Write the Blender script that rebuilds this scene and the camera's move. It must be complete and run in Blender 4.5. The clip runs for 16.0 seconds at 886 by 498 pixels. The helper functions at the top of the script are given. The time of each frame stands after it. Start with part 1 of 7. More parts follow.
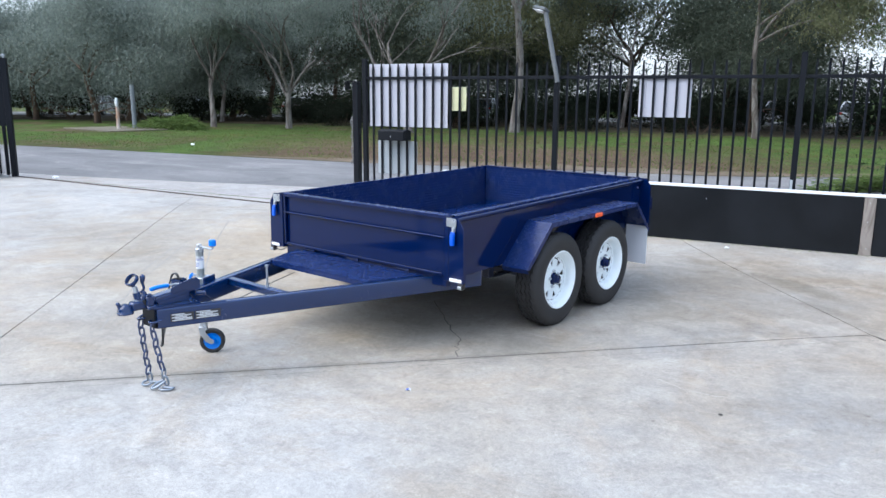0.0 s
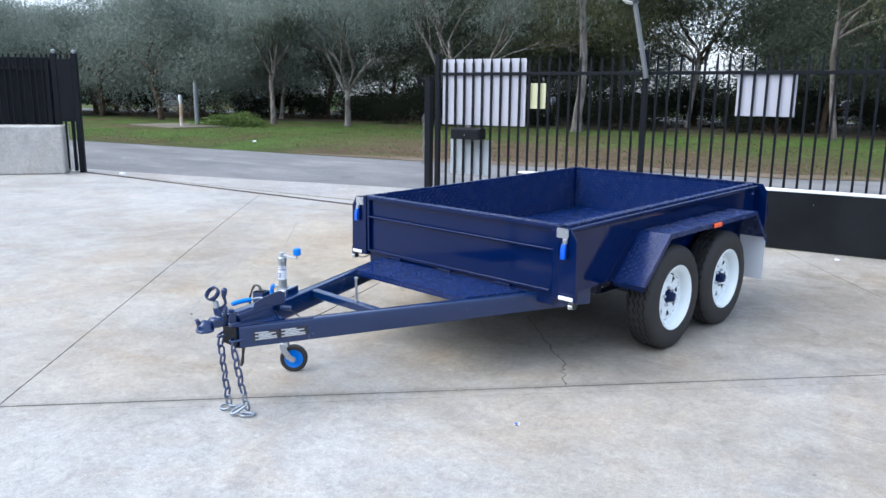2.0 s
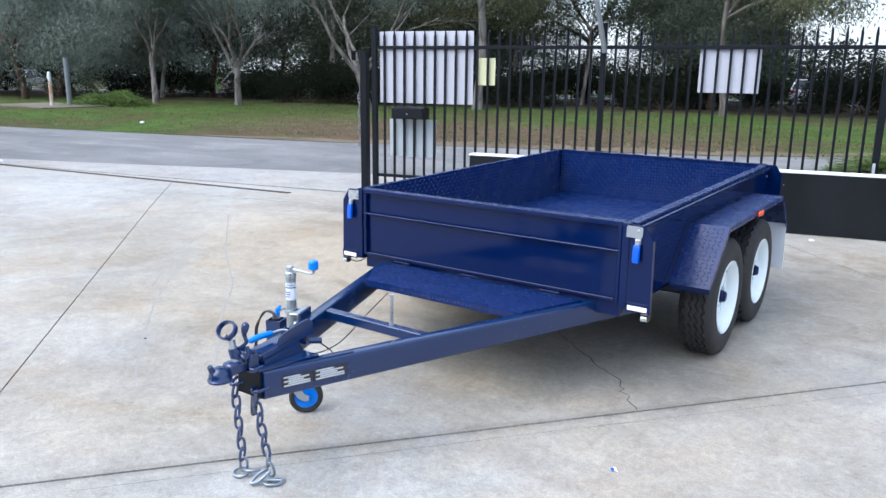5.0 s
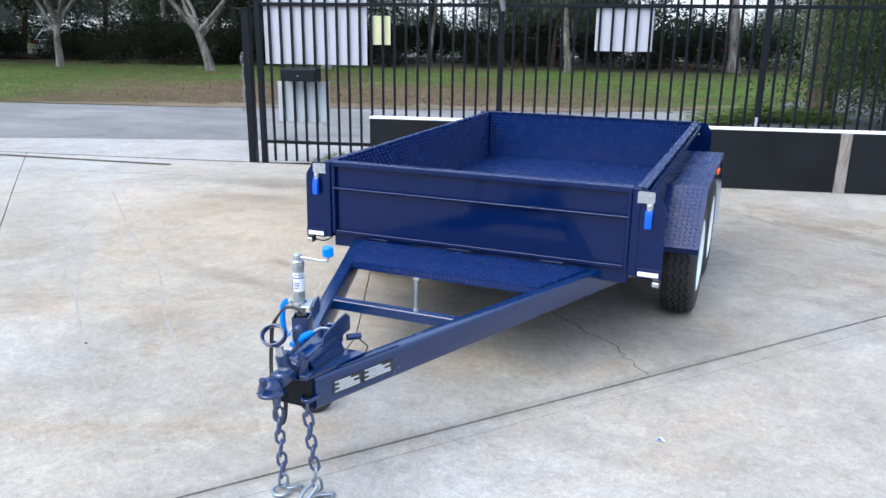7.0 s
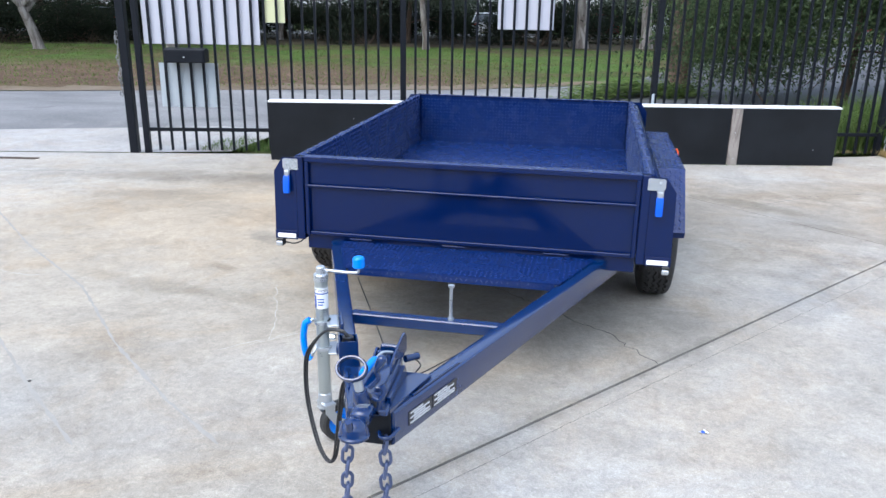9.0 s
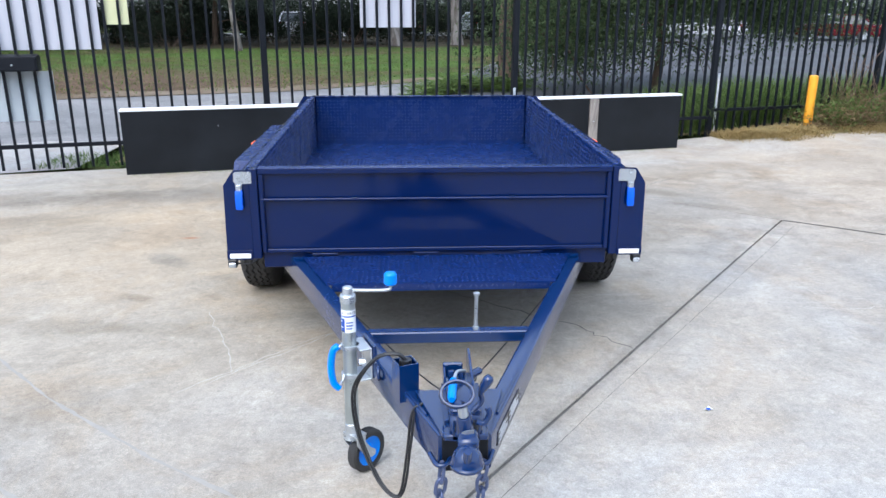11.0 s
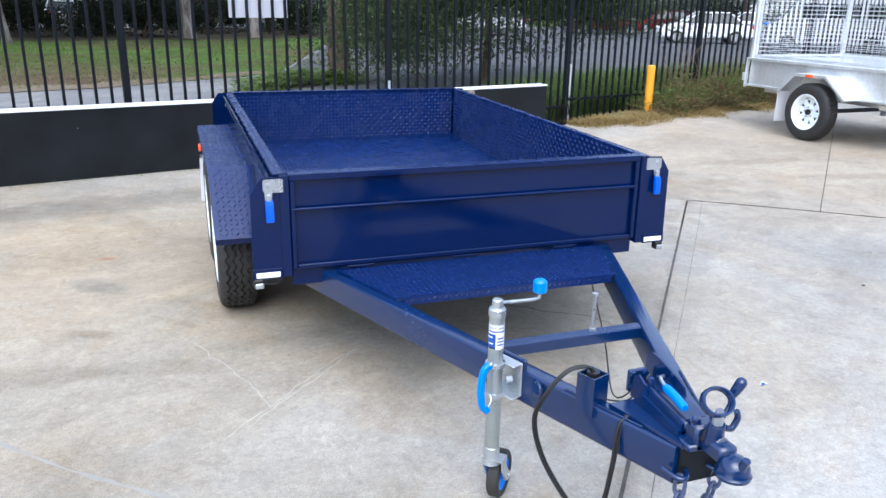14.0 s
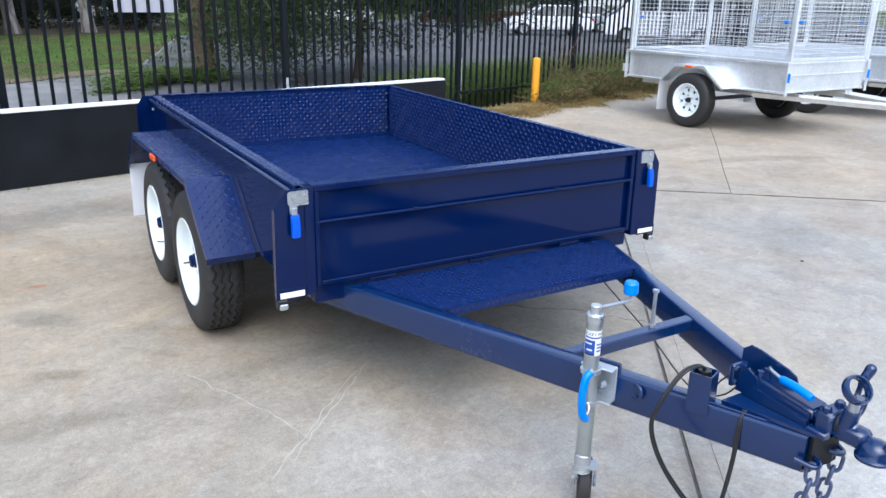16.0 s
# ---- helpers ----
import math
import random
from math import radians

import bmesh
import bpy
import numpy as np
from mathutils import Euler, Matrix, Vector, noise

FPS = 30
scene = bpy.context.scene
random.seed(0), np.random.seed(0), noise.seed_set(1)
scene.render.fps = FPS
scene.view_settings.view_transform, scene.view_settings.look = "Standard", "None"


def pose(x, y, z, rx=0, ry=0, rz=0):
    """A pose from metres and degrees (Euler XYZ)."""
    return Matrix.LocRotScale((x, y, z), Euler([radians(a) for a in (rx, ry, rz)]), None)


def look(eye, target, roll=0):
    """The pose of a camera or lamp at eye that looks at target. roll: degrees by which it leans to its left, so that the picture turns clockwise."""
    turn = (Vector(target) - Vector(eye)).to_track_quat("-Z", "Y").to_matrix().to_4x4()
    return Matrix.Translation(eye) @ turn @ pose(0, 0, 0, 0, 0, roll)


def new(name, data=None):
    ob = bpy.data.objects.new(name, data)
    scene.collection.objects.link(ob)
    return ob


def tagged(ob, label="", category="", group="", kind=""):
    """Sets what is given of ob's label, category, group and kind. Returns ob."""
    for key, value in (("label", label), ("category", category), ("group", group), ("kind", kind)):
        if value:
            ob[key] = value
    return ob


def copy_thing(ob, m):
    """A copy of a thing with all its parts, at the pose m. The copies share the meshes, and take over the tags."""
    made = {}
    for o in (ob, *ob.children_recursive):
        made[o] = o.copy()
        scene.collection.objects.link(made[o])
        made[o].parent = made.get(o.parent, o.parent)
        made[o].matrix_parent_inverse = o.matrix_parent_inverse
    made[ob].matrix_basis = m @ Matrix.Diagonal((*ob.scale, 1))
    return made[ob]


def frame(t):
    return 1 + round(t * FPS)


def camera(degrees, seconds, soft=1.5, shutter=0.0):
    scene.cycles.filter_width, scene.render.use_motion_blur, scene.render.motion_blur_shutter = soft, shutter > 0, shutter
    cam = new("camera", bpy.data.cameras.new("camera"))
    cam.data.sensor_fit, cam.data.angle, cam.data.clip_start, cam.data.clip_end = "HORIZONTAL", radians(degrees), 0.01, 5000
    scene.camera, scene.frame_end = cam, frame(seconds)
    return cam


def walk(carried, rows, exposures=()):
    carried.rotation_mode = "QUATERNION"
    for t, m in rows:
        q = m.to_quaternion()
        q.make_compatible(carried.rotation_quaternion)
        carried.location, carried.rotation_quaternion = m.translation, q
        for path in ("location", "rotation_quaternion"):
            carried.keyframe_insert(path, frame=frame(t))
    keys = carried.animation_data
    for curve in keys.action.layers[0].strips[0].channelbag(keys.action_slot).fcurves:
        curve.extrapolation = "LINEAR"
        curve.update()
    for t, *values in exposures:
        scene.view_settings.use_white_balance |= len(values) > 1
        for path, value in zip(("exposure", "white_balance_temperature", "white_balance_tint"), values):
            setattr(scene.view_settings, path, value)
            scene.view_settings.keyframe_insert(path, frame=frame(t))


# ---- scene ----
cam = camera(60.8, 16.0)
EXPOSURE, KELVIN, TINT = 1.40, 5500, 8
PATH = [
    (0, (-0.036, -0.071, 1.563), (-1.297, 1.43, 1.165), 0.4),
    (0.5, (-0.109, -0.071, 1.563), (-1.415, 1.391, 1.165), 0.4),
    (1, (-0.265, -0.05, 1.559), (-1.609, 1.376, 1.158), 0.6),
    (1.5, (-0.418, 0.001, 1.55), (-1.776, 1.414, 1.149), 0.5),
    (2, (-0.588, 0.103, 1.537), (-1.949, 1.513, 1.134), 0.6),
    (2.5, (-0.756, 0.179, 1.536), (-2.118, 1.586, 1.132), 0.6),
    (3, (-0.922, 0.172, 1.525), (-2.284, 1.581, 1.122), 0.6),
    (3.5, (-1.113, 0.17, 1.523), (-2.465, 1.587, 1.119), 0.7),
    (4, (-1.295, 0.204, 1.509), (-2.592, 1.67, 1.099), 0.7),
    (4.5, (-1.48, 0.23, 1.504), (-2.695, 1.761, 1.081), 0.6),
    (5, (-1.662, 0.191, 1.499), (-2.785, 1.783, 1.045), 0.7),
    (5.2, (-1.735, 0.156, 1.508), (-2.82, 1.77, 1.04), 0.6),
    (7.5, (-2.613, 0.036, 1.505), (-3.264, 1.838, 0.93), 0.8),
    (8, (-2.803, 0.045, 1.502), (-3.357, 1.871, 0.903), 0.9),
    (8.5, (-2.967, 0.09, 1.516), (-3.439, 1.938, 0.912), 0.8),
    (9, (-3.139, 0.079, 1.522), (-3.51, 1.949, 0.918), 0.9),
    (9.5, (-3.323, 0.074, 1.521), (-3.569, 1.964, 0.915), 0.9),
    (10, (-3.507, 0.107, 1.507), (-3.626, 2.01, 0.902), 1.0),
    (10.2, (-3.574, 0.123, 1.513), (-3.647, 2.027, 0.908), 0.8),
    (12.3, (-4.304, 0.296, 1.492), (-3.93, 2.165, 0.887), 0.7),
    (12.5, (-4.367, 0.339, 1.492), (-3.959, 2.2, 0.884), 0.9),
    (13, (-4.519, 0.403, 1.489), (-4.039, 2.247, 0.88), 1.0),
    (13.5, (-4.707, 0.469, 1.484), (-4.148, 2.29, 0.876), 1.0),
    (14, (-4.847, 0.553, 1.475), (-4.211, 2.347, 0.861), 1.0),
    (14.5, (-4.982, 0.684, 1.477), (-4.263, 2.445, 0.859), 1.0),
    (15, (-5.108, 0.765, 1.472), (-4.305, 2.489, 0.854), 1.0),
    (15.5, (-5.276, 0.837, 1.48), (-4.381, 2.516, 0.862), 1.1),
    (16, (-5.412, 0.944, 1.477), (-4.425, 2.568, 0.853), 1.1),
]
walk(cam, [(t, look(eye, target, roll)) for t, eye, target, roll in PATH], exposures=[(0.0, EXPOSURE - 0.02, KELVIN, TINT), (2.5, EXPOSURE - 0.04, KELVIN, TINT), (4.5, EXPOSURE + 0.05, KELVIN, TINT), (7.0, EXPOSURE + 0.10, KELVIN, TINT), (10.0, EXPOSURE + 0.13, KELVIN, TINT), (14.5, EXPOSURE + 0.10, KELVIN, TINT), (16.0, EXPOSURE - 0.10, KELVIN, TINT)])

# ---- light: an even, overcast evening sky and a very soft sun ----
world = bpy.data.worlds.new("overcast_sky")
scene.world = world
world.use_nodes = True
_n, _l = world.node_tree.nodes, world.node_tree.links
_n.clear()
SUN_ELEVATION, SUN_ROTATION = radians(54), radians(205)
_sky = _n.new("ShaderNodeTexSky")
_sky.sky_type = "NISHITA"
_sky.sun_disc = False
_sky.sun_elevation, _sky.sun_rotation = SUN_ELEVATION, SUN_ROTATION
_sky.dust_density, _sky.air_density, _sky.ozone_density = 4.0, 1.0, 0.6
_bg = _n.new("ShaderNodeBackground")
_bg.inputs["Strength"].default_value = 0.14
_wo = _n.new("ShaderNodeOutputWorld")
# an even veil of bright cloud over half of the blue
_veil = _n.new("ShaderNodeMix")
_veil.data_type = "RGBA"
_veil.inputs[0].default_value = 0.45
_veil.inputs[7].default_value = (4.9, 4.8, 4.7, 1)
_l.new(_sky.outputs[0], _veil.inputs[6])
_l.new(_veil.outputs[2], _bg.inputs["Color"])
_l.new(_bg.outputs[0], _wo.inputs["Surface"])
_sun = new("sun", bpy.data.lights.new("sun", "SUN"))
_sun.data.energy, _sun.data.angle, _sun.data.color = 0.7, radians(60), (1.0, 0.95, 0.88)
_sun.matrix_world = look((math.sin(SUN_ROTATION) * math.cos(SUN_ELEVATION), math.cos(SUN_ROTATION) * math.cos(SUN_ELEVATION), math.sin(SUN_ELEVATION)), (0, 0, 0))

# ---- materials ----


class Nodes:
    """A short way to wire a material."""

    def __init__(self, name):
        self.mat = bpy.data.materials.new(name)
        self.mat.use_nodes = True
        self.t = self.mat.node_tree
        self.b = self.t.nodes["Principled BSDF"]

    def add(self, kind, **kw):
        n = self.t.nodes.new("ShaderNode" + kind)
        for k, v in kw.items():
            if k in n.inputs:
                n.inputs[k].default_value = v
        return n

    def link(self, a, b):
        self.t.links.new(a, b)

    def math(self, op, a, b=None, clamp=False):
        n = self.add("Math")
        n.operation, n.use_clamp = op, clamp
        for i, v in enumerate((a, b)):
            if v is None:
                continue
            if isinstance(v, (int, float)):
                n.inputs[i].default_value = v
            else:
                self.link(v, n.inputs[i])
        return n.outputs[0]

    def coords(self, space="Object"):
        return self.add("TexCoord").outputs[space]

    def noise(self, co, scale, detail=4.0, rough=0.55, distort=0.0):
        n = self.add("TexNoise")
        n.inputs["Scale"].default_value, n.inputs["Detail"].default_value = scale, detail
        n.inputs["Roughness"].default_value, n.inputs["Distortion"].default_value = rough, distort
        self.link(co, n.inputs["Vector"])
        return n.outputs["Fac"]

    def ramp(self, fac, *stops):
        n = self.add("ValToRGB")
        e = n.color_ramp.elements
        while len(e) < len(stops):
            e.new(0.5)
        for el, (p, c) in zip(e, stops):
            el.position = p
            el.color = (*c, 1) if isinstance(c, tuple) else (c, c, c, 1)
        self.link(fac, n.inputs[0])
        return n.outputs[0]

    def mix(self, fac, a, b, kind="MIX"):
        n = self.add("Mix")
        n.data_type, n.blend_type = "RGBA", kind
        for i, v in ((0, fac), (6, a), (7, b)):
            if isinstance(v, (int, float)):
                n.inputs[i].default_value = v
            elif isinstance(v, tuple):
                n.inputs[i].default_value = (*v, 1)
            else:
                self.link(v, n.inputs[i])
        return n.outputs[2]

    def bump(self, height, strength=0.3, distance=0.01, under=None):
        n = self.add("Bump")
        n.inputs["Strength"].default_value, n.inputs["Distance"].default_value = strength, distance
        self.link(height, n.inputs["Height"])
        if under is not None:
            self.link(under, n.inputs["Normal"])
        return n.outputs[0]

    def done(self, color=None, rough=None, normal=None, metal=0.0, **kw):
        for sock, v in (("Base Color", color), ("Roughness", rough), ("Normal", normal), ("Metallic", metal)):
            if v is None:
                continue
            if isinstance(v, (int, float)):
                self.b.inputs[sock].default_value = v
            elif isinstance(v, tuple):
                self.b.inputs[sock].default_value = (*v, 1)
            else:
                self.link(v, self.b.inputs[sock])
        for k, v in kw.items():
            self.b.inputs[k.replace("_", " ")].default_value = v
        return self.mat


def plain(name, color, rough=0.5, metal=0.0, vary=0.15, scale=6.0, bump=0.05, spec=0.5):
    """Paint, rubber, plastic or metal with a cloudy tone, fine grain and uneven gloss."""
    m = Nodes(name)
    co = m.coords()
    big, fine = m.noise(co, scale, 5), m.noise(co, scale * 25, 3)
    dark = tuple(c * (1 - vary) for c in color)
    lite = tuple(min(1.0, c * (1 + vary)) for c in color)
    col = m.mix(big, dark, lite)
    r = m.ramp(m.math("ADD", m.math("MULTIPLY", big, 0.6), m.math("MULTIPLY", fine, 0.4)), (0.3, max(0.02, rough - 0.08)), (0.7, min(1.0, rough + 0.1)))
    return m.done(col, r, m.bump(fine, bump, 0.002), metal, Specular_IOR_Level=spec)


NAVY = (0.0012, 0.0088, 0.056)


def plate_paint(name):
    """Navy paint over rolled plate, dulled a little by dust."""
    m = Nodes(name)
    co = m.coords()
    grain, dust = m.noise(co, 60, 3), m.noise(co, 2.5, 6, 0.65, 0.5)
    col = m.mix(m.noise(co, 3, 5), (0.0026, 0.0145, 0.082), (0.0034, 0.0170, 0.096))
    col = m.mix(m.math("MULTIPLY", m.ramp(dust, (0.45, 0.0), (0.75, 1.0)), 0.02), col, (0.08, 0.08, 0.11))
    return m.done(col, m.ramp(m.noise(co, 9, 4), (0.3, 0.20), (0.7, 0.32)), m.bump(grain, 0.05, 0.001), 0.0, Specular_IOR_Level=0.38)


# stains and darker or paler patches on the yard: place, half sizes, turn, tint over the concrete, strength
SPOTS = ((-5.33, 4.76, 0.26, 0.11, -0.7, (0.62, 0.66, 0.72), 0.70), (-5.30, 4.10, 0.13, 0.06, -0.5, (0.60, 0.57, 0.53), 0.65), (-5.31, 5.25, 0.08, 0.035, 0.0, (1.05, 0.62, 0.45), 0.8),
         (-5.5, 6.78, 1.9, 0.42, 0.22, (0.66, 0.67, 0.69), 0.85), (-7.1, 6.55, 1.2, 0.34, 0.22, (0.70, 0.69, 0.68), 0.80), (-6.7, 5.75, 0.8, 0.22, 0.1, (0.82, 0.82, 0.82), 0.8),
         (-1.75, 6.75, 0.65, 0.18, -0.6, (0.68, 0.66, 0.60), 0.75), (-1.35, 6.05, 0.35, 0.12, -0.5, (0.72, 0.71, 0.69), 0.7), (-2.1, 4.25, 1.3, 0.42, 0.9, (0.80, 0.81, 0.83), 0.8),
         # the streaks at x 0.6 and 1.3 paint tyre shadows by the cage trailer
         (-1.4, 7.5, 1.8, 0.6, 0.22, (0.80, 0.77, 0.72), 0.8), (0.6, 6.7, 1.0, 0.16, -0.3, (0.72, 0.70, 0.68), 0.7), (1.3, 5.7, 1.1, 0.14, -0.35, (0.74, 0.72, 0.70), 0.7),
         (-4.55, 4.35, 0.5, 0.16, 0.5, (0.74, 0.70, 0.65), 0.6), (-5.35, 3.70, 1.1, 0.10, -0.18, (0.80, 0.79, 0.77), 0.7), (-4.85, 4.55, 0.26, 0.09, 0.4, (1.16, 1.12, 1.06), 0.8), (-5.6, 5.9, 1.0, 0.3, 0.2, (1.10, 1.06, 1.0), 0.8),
         (-6.9, 3.4, 1.4, 0.5, -0.8, (0.86, 0.87, 0.88), 0.7), (-0.9, 3.9, 0.9, 0.3, 0.6, (0.84, 0.85, 0.87), 0.7), (-0.5, 4.4, 2.0, 1.5, 0.4, (0.84, 0.85, 0.865), 0.8), (-1.7, 6.3, 2.0, 1.5, 0.2, (0.72, 0.71, 0.695), 0.9),
         (-3.6, 2.32, 3.4, 0.050, 0.887, (0.80, 0.80, 0.80), 0.9), (-4.9, 2.6, 1.0, 0.5, -0.7, (0.88, 0.87, 0.86), 0.8), (-5.7, 5.35, 2.6, 1.75, 0.0, (1.07, 1.0, 0.90), 0.8), (-5.0, 3.72, 1.0, 0.09, 0.15, (0.86, 0.87, 0.87), 0.8))


def concrete(name, base, brown, worn=False):
    """Trowelled concrete: wide cloudy tones, blotches, pitting, grit, brown dirt and pale scuffs."""
    m = Nodes(name)
    co = m.add("NewGeometry").outputs["Position"]
    dirt = m.noise(co, 0.55, 7, 0.62, 0.8)
    col = m.mix(m.ramp(dirt, (0.34, 0.0), (0.66, 1.0)), brown, base)
    if worn:
        far = m.add("VectorMath")
        far.operation = "DISTANCE"
        m.link(co, far.inputs[0])
        far.inputs[1].default_value = (-5.5, 5.0, 0.0)
        reach = m.math("ADD", far.outputs["Value"], m.math("MULTIPLY", m.math("SUBTRACT", m.noise(co, 0.6, 6, 0.65, 0.6), 0.5), 7.0))
        worn_mask = m.ramp(m.math("DIVIDE", reach, 8.0), (0.24, 1.0), (0.58, 0.0))
        col = m.mix(m.math("MULTIPLY", worn_mask, 0.80), col, (0.340, 0.296, 0.228))
        side = m.add("VectorMath")
        side.operation = "DISTANCE"
        m.link(co, side.inputs[0])
        side.inputs[1].default_value = (1.6, 6.4, 0.0)
        drift = m.math("ADD", side.outputs["Value"], m.math("MULTIPLY", m.math("SUBTRACT", m.noise(co, 0.5, 6, 0.65, 0.6), 0.5), 6.0))
        col = m.mix(m.math("MULTIPLY", m.ramp(m.math("DIVIDE", drift, 8.0), (0.22, 1.0), (0.60, 0.0)), 0.85), col, (0.395, 0.332, 0.252))
    for scale, detail, rough, dist, lo, hi in ((0.30, 5, 0.6, 0.5, 0.93, 1.05), (1.5, 9, 0.72, 0.9, 0.91, 1.05), (7.0, 8, 0.75, 0.4, 0.94, 1.05), (38.0, 5, 0.7, 0.0, 0.91, 1.07), (120.0, 4, 0.7, 0.0, 0.87, 1.10), (300.0, 3, 0.65, 0.0, 0.83, 1.13)):
        col = m.mix(1.0, col, m.ramp(m.noise(co, scale, detail, rough, dist), (0.36, lo), (0.64, hi)), "MULTIPLY")
    # ragged worn skins: darker film, brown dust and fine pale flecks, each with its own edge
    for off, scale, p0, p1, tint in ((3.1, 0.8, 0.47, 0.58, (0.87, 0.87, 0.87)), (17.3, 1.1, 0.50, 0.62, (1.0, 0.95, 0.89)), (41.3, 2.6, 0.53, 0.60, (0.92, 0.918, 0.912)), (9.7, 9.0, 0.50, 0.57, (1.08, 1.08, 1.075)), (23.9, 19.0, 0.52, 0.61, (0.88, 0.88, 0.88)), (31.1, 36.0, 0.53, 0.62, (1.12, 1.12, 1.12)), (55.7, 60.0, 0.57, 0.65, (0.84, 0.84, 0.84))):
        shift = m.add("Mapping")
        shift.inputs["Location"].default_value = (off, off * 0.7, 0)
        m.link(co, shift.inputs["Vector"])
        col = m.mix(m.ramp(m.noise(shift.outputs[0], scale, 10, 0.74, 0.7), (p0, 0.0), (p1, 1.0)), col, m.mix(1.0, col, tint, "MULTIPLY"))
    ragged = m.noise(co, 3.2, 8, 0.7, 0.8)
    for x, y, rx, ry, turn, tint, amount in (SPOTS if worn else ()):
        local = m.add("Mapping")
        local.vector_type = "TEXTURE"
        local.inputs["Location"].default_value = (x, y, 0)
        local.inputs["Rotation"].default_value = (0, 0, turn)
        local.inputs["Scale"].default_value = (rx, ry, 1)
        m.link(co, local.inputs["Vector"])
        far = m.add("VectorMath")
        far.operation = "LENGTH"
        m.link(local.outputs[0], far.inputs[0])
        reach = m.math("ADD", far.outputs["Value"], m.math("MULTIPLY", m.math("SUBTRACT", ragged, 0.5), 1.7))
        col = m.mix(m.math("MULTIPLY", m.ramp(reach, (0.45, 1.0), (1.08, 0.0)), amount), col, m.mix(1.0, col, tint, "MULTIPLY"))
    v = m.add("TexVoronoi")
    v.inputs["Scale"].default_value = 2.3
    m.link(co, v.inputs["Vector"])
    col = m.mix(m.math("MULTIPLY", m.ramp(v.outputs["Distance"], (0.015, 1.0), (0.035, 0.0)), 0.55), col, (0.10, 0.085, 0.07))
    stretch = m.add("Mapping")
    stretch.inputs["Rotation"].default_value = (0, 0, 0.75)
    stretch.inputs["Scale"].default_value = (0.5, 9.0, 1.0)
    m.link(co, stretch.inputs["Vector"])
    scuff = m.ramp(m.noise(stretch.outputs[0], 1.1, 4, 0.6, 0.3), (0.66, 0.0), (0.74, 1.0))
    col = m.mix(m.math("MULTIPLY", scuff, 0.10), col, tuple(min(1, c * 1.35) for c in base))
    fine, grit = m.noise(co, 45, 6, 0.7), m.noise(co, 260, 2, 0.5)
    n = m.bump(m.math("ADD", m.math("MULTIPLY", fine, 0.7), m.math("MULTIPLY", grit, 0.4)), 0.5, 0.006)
    return m.done(col, m.ramp(dirt, (0.3, 0.62), (0.7, 0.85)), n, 0.0, Specular_IOR_Level=0.3)


def turf(name):
    """Patchy mown grass that thins to brown dirt where cars turn."""
    m = Nodes(name)
    co = m.add("NewGeometry").outputs["Position"]
    a, b, c = m.noise(co, 0.22, 8, 0.68, 1.0), m.noise(co, 1.3, 8, 0.72, 0.6), m.noise(co, 14, 6, 0.78)
    col = m.ramp(a, (0.36, (0.150, 0.118, 0.062)), (0.45, (0.115, 0.120, 0.040)), (0.53, (0.092, 0.160, 0.028)), (0.62, (0.118, 0.205, 0.038)), (0.72, (0.135, 0.130, 0.052)))
    bare = m.ramp(b, (0.50, 0.0), (0.64, 1.0))
    col = m.mix(m.math("MULTIPLY", bare, 0.36), col, (0.16, 0.125, 0.070))
    mp = m.add("Mapping")
    mp.inputs["Location"].default_value = (13.0, -17.2, 0)
    m.link(co, mp.inputs["Vector"])
    sq = m.add("Mapping")
    sq.inputs["Rotation"].default_value = (0, 0, -0.35)
    sq.inputs["Scale"].default_value = (0.55, 1.0, 0)
    m.link(mp.outputs[0], sq.inputs["Vector"])
    far = m.add("VectorMath")
    far.operation = "LENGTH"
    m.link(sq.outputs[0], far.inputs[0])
    reach = m.math("ADD", far.outputs["Value"], m.math("MULTIPLY", m.math("SUBTRACT", b, 0.5), 5.0))
    mask = m.ramp(m.math("DIVIDE", reach, 10.0), (0.28, 1.0), (0.60, 0.0))
    soil = m.ramp(c, (0.35, (0.12, 0.072, 0.046)), (0.65, (0.24, 0.165, 0.115)))
    col = m.mix(m.math("MULTIPLY", mask, 0.92), col, soil)
    for nz, lo, hi in ((b, 0.48, 0.95), (c, 0.42, 1.38)):
        col = m.mix(1.0, col, m.ramp(nz, (0.34, lo), (0.66, hi)), "MULTIPLY")
    return m.done(col, 0.95, m.bump(c, 0.9, 0.06), 0.0, Specular_IOR_Level=0.15)


